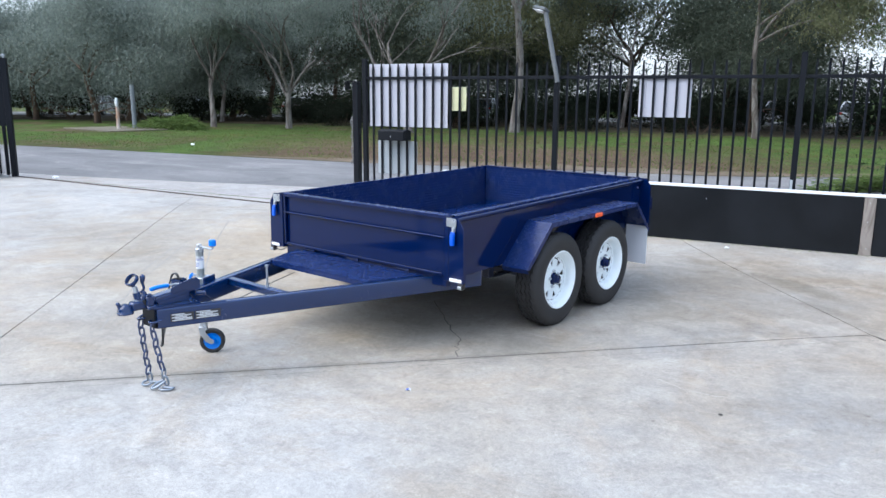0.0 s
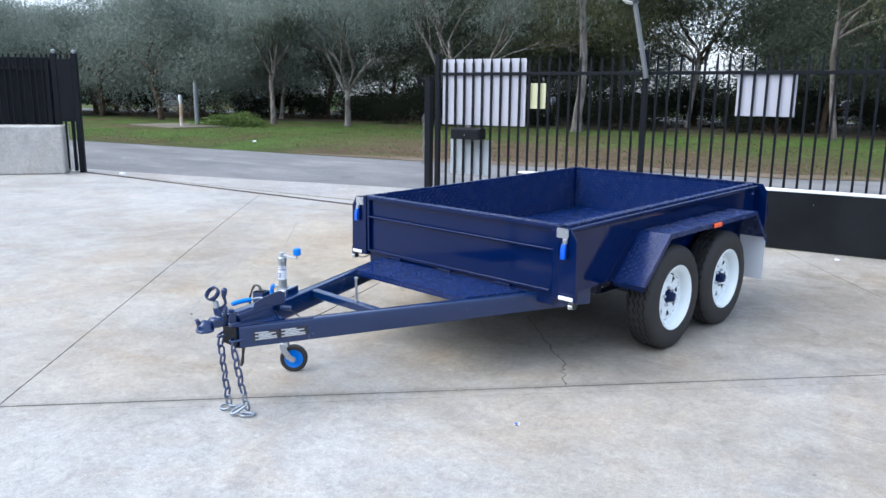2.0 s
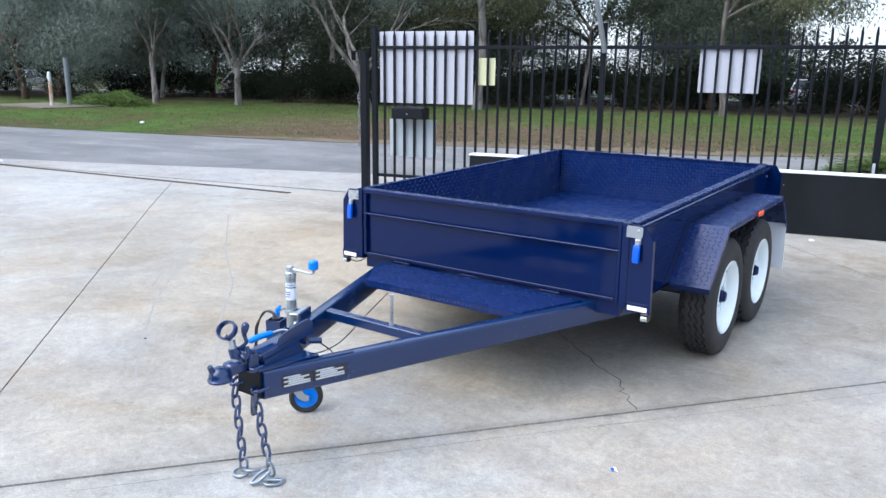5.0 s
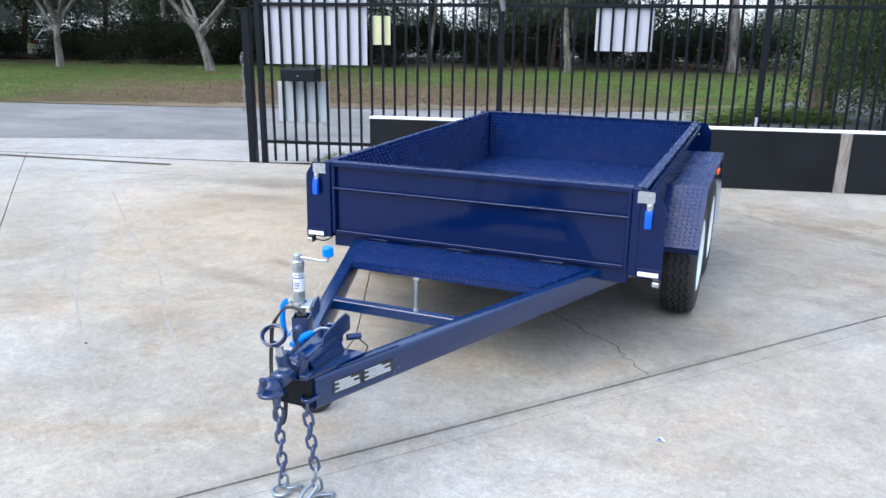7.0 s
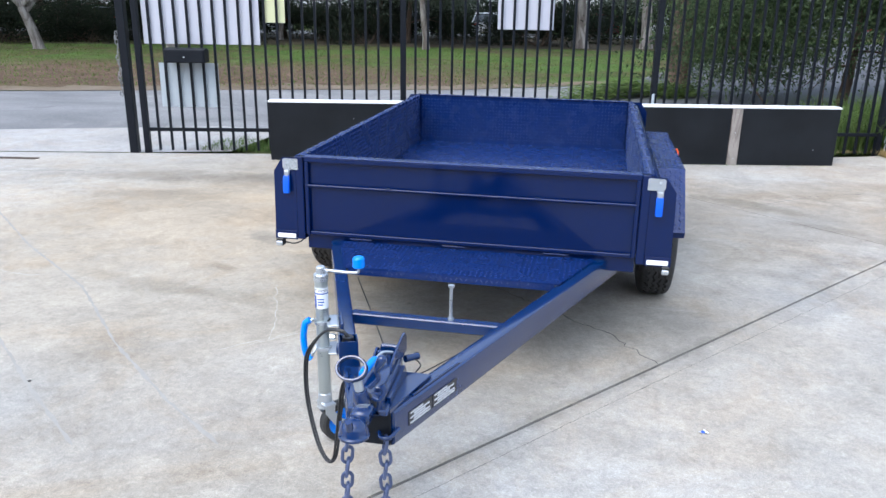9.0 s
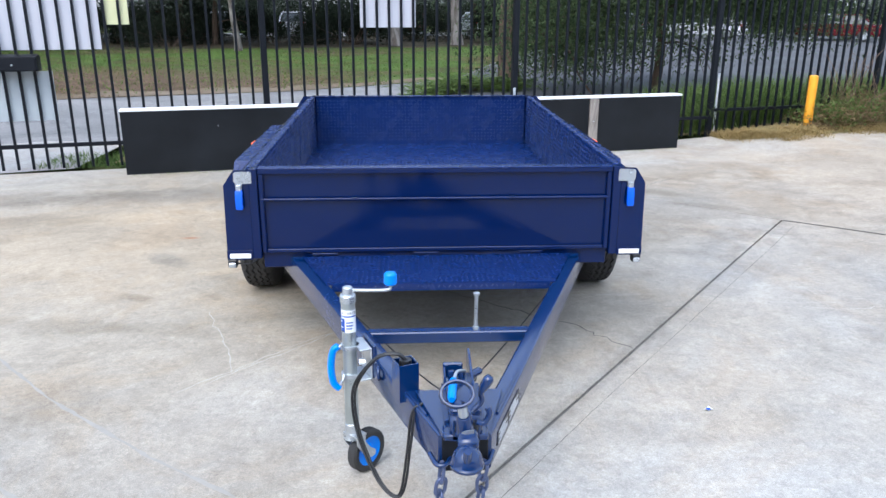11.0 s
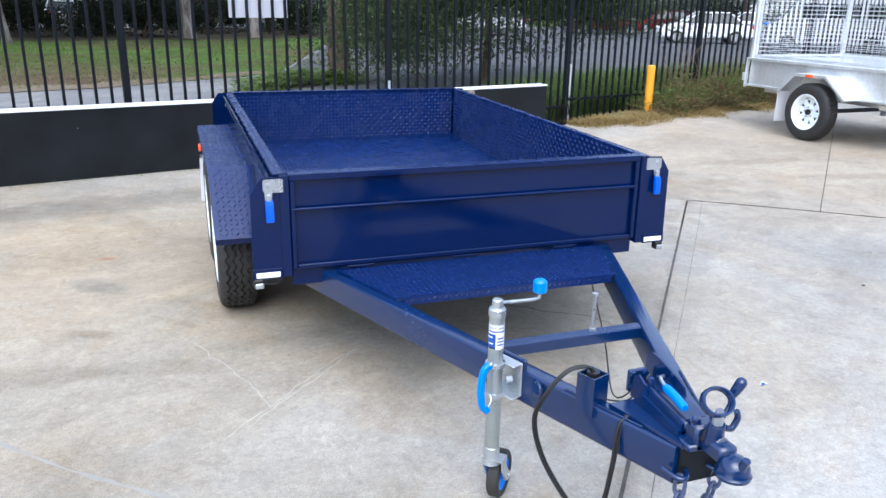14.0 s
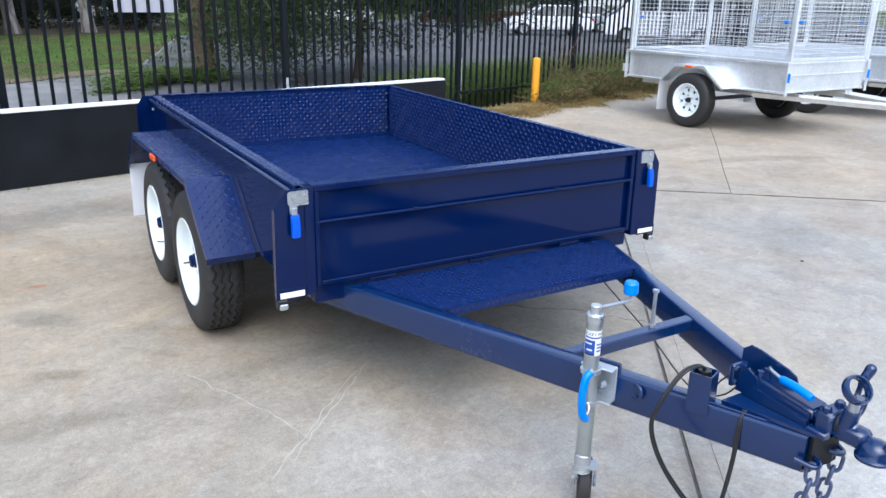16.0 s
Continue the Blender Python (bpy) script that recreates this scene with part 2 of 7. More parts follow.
def asphalt(name):
    """Old sun-bleached asphalt: wide pale bands, dark patches, oil spots and grit."""
    m = Nodes(name)
    co = m.add("NewGeometry").outputs["Position"]
    mp = m.add("Mapping")
    mp.inputs["Rotation"].default_value = (0, 0, -0.33)
    mp.inputs["Scale"].default_value = (0.38, 1.0, 1.0)
    m.link(co, mp.inputs["Vector"])
    run, patch, grit = m.noise(mp.outputs[0], 0.8, 6, 0.62, 0.6), m.noise(co, 0.7, 7, 0.7, 1.2), m.noise(co, 55, 5, 0.7)
    col = m.ramp(run, (0.34, (0.150, 0.149, 0.150)), (0.50, (0.185, 0.184, 0.184)), (0.64, (0.228, 0.225, 0.222)))
    col = m.mix(m.math("MULTIPLY", m.ramp(patch, (0.58, 0.0), (0.64, 1.0)), 0.45), col, (0.105, 0.106, 0.110))
    col = m.mix(m.math("MULTIPLY", m.ramp(patch, (0.34, 1.0), (0.42, 0.0)), 0.35), col, (0.34, 0.325, 0.30))
    col = m.mix(1.0, col, m.ramp(grit, (0.34, 0.72), (0.66, 1.22)), "MULTIPLY")
    return m.done(col, 0.85, m.bump(grit, 0.35, 0.01), 0.0, Specular_IOR_Level=0.15)


def mottled(name, stops, scale, rough=0.9, bump=0.5, dist=0.03, fine=40.0):
    """Earth, grass, bark or asphalt: three tones by a wide and a fine noise."""
    m = Nodes(name)
    co = m.add("NewGeometry").outputs["Position"]
    a, b = m.noise(co, scale, 8, 0.65, 0.5), m.noise(co, fine, 5, 0.7)
    f = m.math("ADD", m.math("MULTIPLY", a, 0.65), m.math("MULTIPLY", b, 0.35))
    return m.done(m.ramp(f, *stops), rough, m.bump(b, bump, dist), 0.0, Specular_IOR_Level=0.15)


def leaves(name, c1, c2, rough=0.8):
    m = Nodes(name)
    g = m.add("NewGeometry")
    col = m.mix(g.outputs["Random Per Island"], c1, c2)
    tone = m.noise(g.outputs["Position"], 0.8, 3)
    col = m.mix(m.math("MULTIPLY", tone, 0.5), col, tuple(c * 0.45 for c in c1))
    m.done(col, rough, None, 0.0, Specular_IOR_Level=0.12)
    # thin leaves let part of the light through
    thin = m.add("BsdfTranslucent")
    m.link(col, thin.inputs["Color"])
    both = m.add("MixShader")
    both.inputs[0].default_value = 0.42
    m.link(m.b.outputs[0], both.inputs[1])
    m.link(thin.outputs[0], both.inputs[2])
    m.link(both.outputs[0], m.t.nodes["Material Output"].inputs["Surface"])
    return m.mat


def galvanised(name, tone=0.62):
    m = Nodes(name)
    co = m.coords()
    v = m.add("TexVoronoi")
    v.inputs["Scale"].default_value = 40
    m.link(co, v.inputs["Vector"])
    sp = m.add("SeparateColor")
    m.link(v.outputs["Color"], sp.inputs[0])
    big = m.noise(co, 2.5, 6, 0.6, 0.7)
    f = m.math("ADD", m.math("MULTIPLY", sp.outputs[0], 0.16), m.math("MULTIPLY", big, 0.84))
    col = m.ramp(f, (0.3, (tone * 0.84, tone * 0.87, tone * 0.90)), (0.7, (tone * 1.1, tone * 1.12, tone * 1.14)))
    return m.done(col, m.ramp(f, (0.3, 0.36), (0.7, 0.50)), m.bump(m.noise(co, 3.0, 2, 0.4, 0.3), 0.05, 0.02), 0.72)


def bark(name, pale, dark, scale=3.0):
    m = Nodes(name)
    co = m.add("NewGeometry").outputs["Position"]
    mp = m.add("Mapping")
    mp.inputs["Scale"].default_value = (1, 1, 0.25)
    m.link(co, mp.inputs["Vector"])
    a, b = m.noise(mp.outputs[0], scale, 6, 0.65, 0.8), m.noise(mp.outputs[0], scale * 9, 5)
    col = m.mix(m.ramp(a, (0.42, 0.0), (0.58, 1.0)), dark, pale)
    col = m.mix(m.math("MULTIPLY", b, 0.5), col, tuple(c * 0.6 for c in pale))
    return m.done(col, 0.85, m.bump(b, 0.5, 0.02), 0.0, Specular_IOR_Level=0.25)


M_NAVY = plain("navy_gloss_paint", NAVY, 0.10, 0.0, 0.12, 3.0, 0.015, 0.30)
# satin navy lightened: sky reflection on the drawbar is put into its colour
M_SATIN = plain("navy_satin_sky_tone", (0.0015, 0.0175, 0.082), 0.20, 0.0, 0.12, 3.0, 0.02, 0.60)
_coat = M_SATIN.node_tree.nodes["Principled BSDF"].inputs
_coat["Coat Weight"].default_value, _coat["Coat Roughness"].default_value = 0.30, 0.12
M_PLATE = plate_paint("navy_rolled_plate")
# treads slightly lighter than the plate: their edge glints put into the colour
M_TREAD = plain("navy_tread_glint", (0.0036, 0.0175, 0.098), 0.27, 0.0, 0.08, 3.0, 0.02, 0.75)
M_UNDER = plain("dark_chassis_paint", (0.012, 0.016, 0.035), 0.5)
M_GALV = galvanised("galvanised_steel", 0.80)
M_STEM = plain("dull_zinc_tube", (0.44, 0.48, 0.48), 0.34, 0.85, 0.15, 14, 0.05)
M_ZINC = plain("bright_zinc", (0.50, 0.53, 0.56), 0.30, 0.8, 0.12, 12)
M_HOOK = plain("dull_zinc_hook", (0.30, 0.34, 0.39), 0.36, 0.8, 0.2, 14)
M_GRIP = plain("royal_blue_grip", (0.004, 0.085, 0.58), 0.38)
M_BLUE = plain("bright_blue_plastic", (0.004, 0.20, 0.78), 0.38)
M_WHITE = plain("white_rim_paint", (0.80, 0.86, 0.87), 0.3, 0.0, 0.04)
M_FLAP = plain("white_plastic_sheet", (0.68, 0.70, 0.74), 0.45, 0.0, 0.05)
M_REFL = plain("white_reflector", (0.85, 0.85, 0.86), 0.25, 0.0, 0.03)
M_ORANGE = plain("orange_lens", (0.80, 0.11, 0.02), 0.25, 0.0, 0.08)
M_RED = plain("red_lens", (0.5, 0.01, 0.01), 0.25)
M_RUBBER = plain("tyre_rubber", (0.027, 0.0265, 0.0265), 0.62, 0.0, 0.25, 9, 0.15, 0.4)
M_CHAINB = plain("worn_navy_chain", (0.075, 0.095, 0.18), 0.35, 0.35, 0.3, 20)
M_CABLE = plain("black_cable", (0.010, 0.010, 0.011), 0.4)
M_BLACKPL = plain("black_plate", (0.02, 0.02, 0.022), 0.4)
M_LABEL = plain("white_label", (0.75, 0.77, 0.80), 0.4, 0.0, 0.04)
M_ETCH = plain("etched_silver", (0.58, 0.60, 0.62), 0.35, 0.3, 0.1)
M_LABELB = plain("blue_label", (0.01, 0.06, 0.32), 0.4)
M_FENCE = plain("black_powder_coat", (0.0050, 0.0065, 0.010), 0.45, 0.0, 0.2, 6.0, 0.05, 0.2)
M_SIGN = plain("blank_sign_back", (0.47, 0.475, 0.53), 0.5, 0.0, 0.04, 1.5)
M_SIGNY = plain("yellow_sign_back", (0.60, 0.60, 0.36), 0.5, 0.0, 0.05)
M_SIGNW = plain("weathered_sign_back", (0.38, 0.42, 0.45), 0.6, 0.0, 0.15, 3)
M_PLY = plain("black_formply", (0.0085, 0.0100, 0.0125), 0.40, 0.0, 0.75, 2.2, 0.1, 0.20)
M_CAP = plain("white_capping", (0.78, 0.79, 0.82), 0.45, 0.0, 0.05)
M_WOOD = bark("grey_weathered_timber", (0.30, 0.27, 0.24), (0.12, 0.10, 0.085), 9)
M_YELLOW = plain("yellow_bollard_paint", (0.80, 0.36, 0.02), 0.4, 0.0, 0.12)
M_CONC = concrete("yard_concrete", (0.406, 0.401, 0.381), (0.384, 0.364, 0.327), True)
M_CONCP = concrete("pale_concrete", (0.395, 0.385, 0.37), (0.345, 0.325, 0.295))
M_JOINT = mottled("joint_dirt", ((0.3, (0.048, 0.046, 0.043)), (0.7, (0.145, 0.138, 0.128))), 8)
M_FILL = mottled("joint_silt", ((0.3, (0.060, 0.058, 0.054)), (0.7, (0.165, 0.158, 0.148))), 9)
M_SCRATCH = mottled("pale_scratch", ((0.3, (0.34, 0.325, 0.285)), (0.7, (0.52, 0.50, 0.455))), 20, 0.95, 0.3, 0.004)
M_ROAD = asphalt("worn_asphalt")
M_SLAB = concrete("dirty_slab", (0.20, 0.185, 0.15), (0.13, 0.11, 0.08))
# litter brown taken darker, with the tree shade in its colour
M_LITTER = mottled("shaded_litter", ((0.3, (0.020, 0.016, 0.011)), (0.5, (0.045, 0.036, 0.022)), (0.7, (0.070, 0.066, 0.030))), 0.5, 0.95, 0.7, 0.04, 20)
M_TAR = mottled("dark_asphalt", ((0.3, (0.050, 0.052, 0.056)), (0.5, (0.085, 0.087, 0.092)), (0.7, (0.125, 0.126, 0.130))), 0.4, 0.85, 0.3, 0.01, 50)
M_SCUFF = mottled("grey_scuff", ((0.3, (0.265, 0.252, 0.225)), (0.7, (0.345, 0.330, 0.300))), 6, 0.95, 0.2, 0.004)
M_GRASS = turf("patchy_grass")
M_DIRT = mottled("brown_dirt", ((0.3, (0.095, 0.070, 0.045)), (0.5, (0.150, 0.118, 0.082)), (0.7, (0.20, 0.165, 0.125))), 0.8, 0.95, 0.6, 0.03, 18)
M_BARKP = bark("pale_gum_bark", (0.25, 0.23, 0.21), (0.085, 0.068, 0.055), 4.5)
M_BARKD = bark("brown_bark", (0.11, 0.075, 0.052), (0.05, 0.035, 0.026), 5)
# crown leaves raised in tone: sky haze is put into these two greens
M_LEAFG = leaves("grey_green_hazy_leaves", (0.185, 0.222, 0.192), (0.320, 0.362, 0.312))
M_LEAFD = leaves("dark_green_leaves", (0.064, 0.080, 0.060), (0.145, 0.170, 0.120))
# scrub leaves kept very dark: shade under the crowns is in their colour
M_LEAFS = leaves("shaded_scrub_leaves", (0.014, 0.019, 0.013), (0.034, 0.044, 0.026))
M_LEAFO = leaves("olive_leaves", (0.13, 0.138, 0.072), (0.25, 0.25, 0.135))
M_LEAFB = leaves("bright_green_leaves", (0.034, 0.058, 0.027), (0.130, 0.172, 0.074))
M_STALK = leaves("brown_green_stalks", (0.17, 0.115, 0.070), (0.30, 0.24, 0.115), 0.8)
M_STRAW = leaves("dry_straw", (0.36, 0.26, 0.105), (0.56, 0.44, 0.21), 0.8)
M_WEED = leaves("green_weeds", (0.085, 0.145, 0.036), (0.20, 0.26, 0.080), 0.7)
M_TUFT = leaves("mown_tufts", (0.110, 0.160, 0.040), (0.175, 0.235, 0.070), 0.8)
M_TWIG = plain("dry_twigs", (0.16, 0.11, 0.08), 0.9)
M_CARW = plain("white_car_paint", (0.72, 0.73, 0.75), 0.2, 0.0, 0.03)
M_CARR = plain("red_car_paint", (0.08, 0.006, 0.008), 0.2, 0.0, 0.05)
M_CARD = plain("dark_car_paint", (0.03, 0.035, 0.045), 0.2, 0.0, 0.05)
M_CARS = plain("silver_car_paint", (0.42, 0.44, 0.46), 0.25, 0.5, 0.05)
M_GLASS = plain("dark_car_glass", (0.02, 0.025, 0.03), 0.08, 0.0, 0.1)
M_UNSEEN = mottled("grey_unseen_wall", ((0.3, (0.14, 0.145, 0.15)), (0.7, (0.20, 0.20, 0.20))), 0.6, 0.7, 0.1, 0.01, 5)

# ---- mesh helpers ----


def metric_uv(bm):
    """Each face's own flat map in metres, by its dominant axis."""
    uv = bm.loops.layers.uv.verify()
    for f in bm.faces:
        n = f.normal
        ax = max(range(3), key=lambda i: abs(n[i]))
        for lp in f.loops:
            c = lp.vert.co
            lp[uv].uv = ((c.y, c.z), (c.x, c.z), (c.x, c.y))[ax]


def mesh_of(name, bm, material, smooth=None):
    bm.normal_update()
    metric_uv(bm)
    me = bpy.data.meshes.new(name)
    if smooth:
        for f in bm.faces:
            f.smooth = True
        for e in bm.edges:
            if len(e.link_faces) == 2 and e.calc_face_angle(0) > radians(smooth):
                e.smooth = False
    bm.to_mesh(me)
    bm.free()
    me.materials.append(material)
    return me


def part(name, bm, material, parent=None, label="", smooth=None):
    """Links a bmesh as one mesh object, under a thing or a part."""
    ob = new(name, mesh_of(name, bm, material, smooth))
    ob.parent = parent
    return tagged(ob, label)


def thing(name, m, label, category, group="", kind=""):
    ob = new(name)
    ob.matrix_basis = m
    return tagged(ob, label, category, group, kind)


def add_box(bm, x0, x1, y0, y1, z0, z1, bevel=0.0, m=None):
    r = bmesh.ops.create_cube(bm, size=1.0)
    vs = r["verts"]
    for v in vs:
        v.co = Vector(((x0 + x1) / 2 + v.co.x * (x1 - x0), (y0 + y1) / 2 + v.co.y * (y1 - y0), (z0 + z1) / 2 + v.co.z * (z1 - z0)))
    if bevel:
        es = {e for v in vs for e in v.link_edges}
        vs = bmesh.ops.bevel(bm, geom=list(es), offset=bevel, segments=1, affect="EDGES", clamp_overlap=True)["verts"]
    if m is not None:
        bmesh.ops.transform(bm, matrix=m, verts=list(vs))
    return bm


def box(x0, x1, y0, y1, z0, z1, bevel=0.0, m=None):
    return add_box(bmesh.new(), x0, x1, y0, y1, z0, z1, bevel, m)


def add_prism(bm, profile, axis, a, b):
    """A flat outline pulled along one axis. Outline coordinates are the other two axes in order."""
    def at(p, s):
        q = list(p)
        q.insert(axis, s)
        return bm.verts.new(q)
    lo, hi = [at(p, a) for p in profile], [at(p, b) for p in profile]
    n = len(profile)
    fs = [bm.faces.new(lo), bm.faces.new(hi[::-1])]
    for i in range(n):
        fs.append(bm.faces.new((lo[i], hi[i], hi[(i + 1) % n], lo[(i + 1) % n])))
    bmesh.ops.recalc_face_normals(bm, faces=fs)
    return bm


def prism(profile, axis, a, b):
    return add_prism(bmesh.new(), profile, axis, a, b)


def add_tube(bm, pts, r, seg=10, closed=False, cap=True):
    """A round tube along points; r is one radius or one for each point."""
    pts = [Vector(p) for p in pts]
    n = len(pts)
    rs = r if isinstance(r, (list, tuple)) else [r] * n
    rings, side = [], None
    for i, p in enumerate(pts):
        if closed:
            d = pts[(i + 1) % n] - pts[i - 1]
        else:
            d = pts[min(i + 1, n - 1)] - pts[max(i - 1, 0)]
        d.normalize()
        if side is None:
            side = d.cross(Vector((0.3, 0.2, 1)) if abs(d.z) < 0.9 else Vector((1, 0.1, 0))).normalized()
        side = (side - d * side.dot(d)).normalized()
        up = d.cross(side)
        rings.append([bm.verts.new(p + (side * math.cos(k * math.tau / seg) + up * math.sin(k * math.tau / seg)) * rs[i]) for k in range(seg)])
    for i in range(n if closed else n - 1):
        a, b = rings[i], rings[(i + 1) % n]
        for k in range(seg):
            bm.faces.new((a[k], a[(k + 1) % seg], b[(k + 1) % seg], b[k]))
    if cap and not closed:
        bm.faces.new(rings[0][::-1])
        bm.faces.new(rings[-1])
    return bm


def tube(pts, r, seg=10, closed=False, cap=True):
    return add_tube(bmesh.new(), pts, r, seg, closed, cap)


def add_lathe(bm, profile, seg=48, axis=0, centre=(0, 0, 0), wobble=None):
    """Profile of (along axis, radius), turned round the axis."""
    rings = []
    c = Vector(centre)
    for k in range(seg):
        a = k * math.tau / seg
        ring = []
        for i, (s, r) in enumerate(profile):
            if wobble:
                s, r = wobble(k, i, s, r)
            q = [r * math.cos(a), r * math.sin(a)]
            q.insert(axis, s)
            ring.append(bm.verts.new(Vector(q) + c))
        rings.append(ring)
    fs = []
    for k in range(seg):
        a, b = rings[k], rings[(k + 1) % seg]
        for i in range(len(profile) - 1):
            fs.append(bm.faces.new((a[i], a[i + 1], b[i + 1], b[i])))
    bmesh.ops.recalc_face_normals(bm, faces=fs)
    return bm


def lathe(profile, seg=48, axis=0, centre=(0, 0, 0), wobble=None):
    return add_lathe(bmesh.new(), profile, seg, axis, centre, wobble)


def arc(c, r, a0, a1, n, plane):
    """Points of an arc in degrees in a plane of two axes."""
    out = []
    for k in range(n + 1):
        a = radians(a0 + (a1 - a0) * k / n)
        p = list(c)
        p[plane[0]] += r * math.cos(a)
        p[plane[1]] += r * math.sin(a)
        out.append(tuple(p))
    return out


def smooth_path(pts, n=6):
    """A soft curve through a few points."""
    P = [Vector(p) for p in pts]
    P = [P[0] * 2 - P[1], *P, P[-1] * 2 - P[-2]]
    out = []
    for i in range(1, len(P) - 2):
        for k in range(n):
            t = k / n
            a, b, c, d = P[i - 1:i + 3]
            out.append(0.5 * (2 * b + (c - a) * t + (2 * a - 5 * b + 4 * c - d) * t * t + (3 * b - a - 3 * c + d) * t ** 3))
    out.append(P[-2])
    return out


def from_lists(name, verts, faces, material, parent=None, label=""):
    me = bpy.data.meshes.new(name)
    me.from_pydata(verts, [], faces)
    me.materials.append(material)
    ob = new(name, me)
    ob.parent = parent
    return tagged(ob, label)


def ease(a, b, v):
    t = min(1.0, max(0.0, (v - a) / (b - a)))
    return t * t * (3 - 2 * t)


def height(x, y):
    """The yard falls slightly to the low wall and the gate, and rises a little to the weeds."""
    return -0.055 * ease(5.0, 7.6, y) * ease(1.6, -0.8, x) + 0.05 * ease(-0.2, 1.5, x) * ease(4.5, 6.5, y) + 0.03 * ease(-0.2, 1.2, x) * ease(8.4, 9.8, y)




def fence_y(x):
    return 8.80 + 0.25 * (x + 3.66)


# ---- the ground ----


def sheet(name, outline, step, z, material, label, kind="structure", category="ground", flat=False):
    """A ground sheet clipped to a convex or simple outline, following the fall of the yard."""
    bm = bmesh.new()
    vs = [bm.verts.new((x, y, 0)) for x, y in outline]
    bm.faces.new(vs)
    xs, ys = [p[0] for p in outline], [p[1] for p in outline]
    for axis, lo, hi in ((0, min(xs), max(xs)), (1, min(ys), max(ys))):
        c = math.ceil(lo / step) * step
        while c < hi:
            co, no = [0, 0, 0], [0, 0, 0]
            co[axis], no[axis] = c, 1
            bmesh.ops.bisect_plane(bm, geom=bm.verts[:] + bm.edges[:] + bm.faces[:], plane_co=co, plane_no=no)
            c += step
    for v in bm.verts:
        v.co.z = z + (0 if flat else height(v.co.x, v.co.y))
    for f in bm.faces:
        if f.normal.z < 0:
            f.normal_flip()
    bm.normal_update()
    for f in bm.faces:
        if f.normal.z < 0:
            f.normal_flip()
    ob = part(name, bm, material)
    return tagged(ob, label, category, "", kind)


ground = sheet("ground", [(-900, -900), (900, -900), (900, 900), (-900, 900)], 300, -0.14, M_GRASS, "wide patchy grass and leaf litter ground", flat=True)
road = sheet("road", [(-60, -9), (-26, 2.6), (-16.4, 5.9), (-8.2, 9.6), (0, 11.6), (30, 19), (70, 30), (70, 60), (30, 62), (7, 48), (1.2, 32), (-2.6, 18.6), (-6, 16.0), (-9.5, 14.8), (-14, 12.9), (-19.3, 11.5), (-26, 9.8), (-60, 1)],
             3.0, -0.085, M_ROAD, "grey worn asphalt road and car park", category="road", flat=True)
sheet("car_park", [(0.2, 13.6), (30, 20.4), (70, 31.2), (70, 59), (30, 61), (7.1, 47.6), (1.3, 32), (-2.5, 18.6), (-3.2, 17.2), (-3.4, 13.0)], 4.0, -0.080, M_TAR, "dark asphalt car park beyond the fence", category="road", flat=True)
field = sheet("grass_verge", [(-60, 1), (-26, 9.8), (-19.3, 11.5), (-14, 12.9), (-9.5, 14.8), (-6, 16.0), (-2.6, 18.6), (1.2, 32), (7, 48), (7, 75), (-90, 75), (-90, 1)], 8.0, -0.078, M_GRASS, "green and brown patchy grass under the gum trees", category="grass", flat=True)
dirt = bmesh.new()
rng = random.Random(5)
for (x0, y0), (x1, y1), w0, w1 in (((-17.5, 12.1), (-13.5, 13.05), 0.2, 0.9), ((-13.5, 13.05), (-9.5, 14.85), 0.9, 1.0), ((-9.5, 14.85), (-6, 16.05), 1.0, 0.8), ((-6, 16.05), (-2.7, 18.6), 0.8, 0.6)):
    n = 8
    for k in range(n):
        a, b = k / n, (k + 1) / n
        q = []
        for t, s in ((a, 0), (b, 0), (b, 1), (a, 1)):
            w = (w0 + (w1 - w0) * t) * (1 + 0.25 * math.sin(x0 * 3.1 + t * 9))
            q.append(dirt.verts.new((x0 + (x1 - x0) * t - 0.35 * s * w, y0 + (y1 - y0) * t + s * w, -0.074)))
        dirt.faces.new(q)
tagged(part("dirt_strip", dirt, M_DIRT), "bare brown dirt along the road edge", "dirt", "", "structure")

# The concrete yard: large panels laid on the skew, with open joints between them.
JA, JB, JC1, JC2, JD = (((-2.77, 3.33), (3.40, 4.18)), ((-5.25, 1.67), (-5.46, 4.81)), ((-0.95, 5.53), (-1.99, 2.18)), ((-0.95, 5.53), (1.68, -1.36)), ((-0.24, 4.89), (3.14, 2.97)))
# each panel: the joints that bound it, the side it lies on (1: left of the joint's direction) and half the gap
PANELS = [[(JA, 1, 0.007), (JB, -1, 0.004), (JC1, 1, 0.004)], [(JA, 1, 0.007), (JB, 1, 0.004)], [(JA, 1, 0.0), (JC1, -1, 0.006)],
          [(JA, -1, 0.0), (JC2, 1, 0.010), (JD, 1, 0.003)], [(JA, -1, 0.0), (JC2, 1, 0.010), (JD, -1, 0.003)], [(JA, -1, 0.007), (JC2, -1, 0.004)]]
EDGES = [(((-8.1, 7.66), (8.22, 2.04)), -1, 0.0), (((-16.2, 5.62), (8.1, 2.0)), -1, 0.0)]
yard = sheet("yard_floor", [(-19, -22), (24, -22), (24, 9), (3.6, 9.9), (1.4, 9.3), (0.12, 9.65), (-8.1, 7.6), (-16.2, 5.6)], 2.0, -0.030, M_JOINT, "concrete yard floor of large panels with dark joints", category="floor")


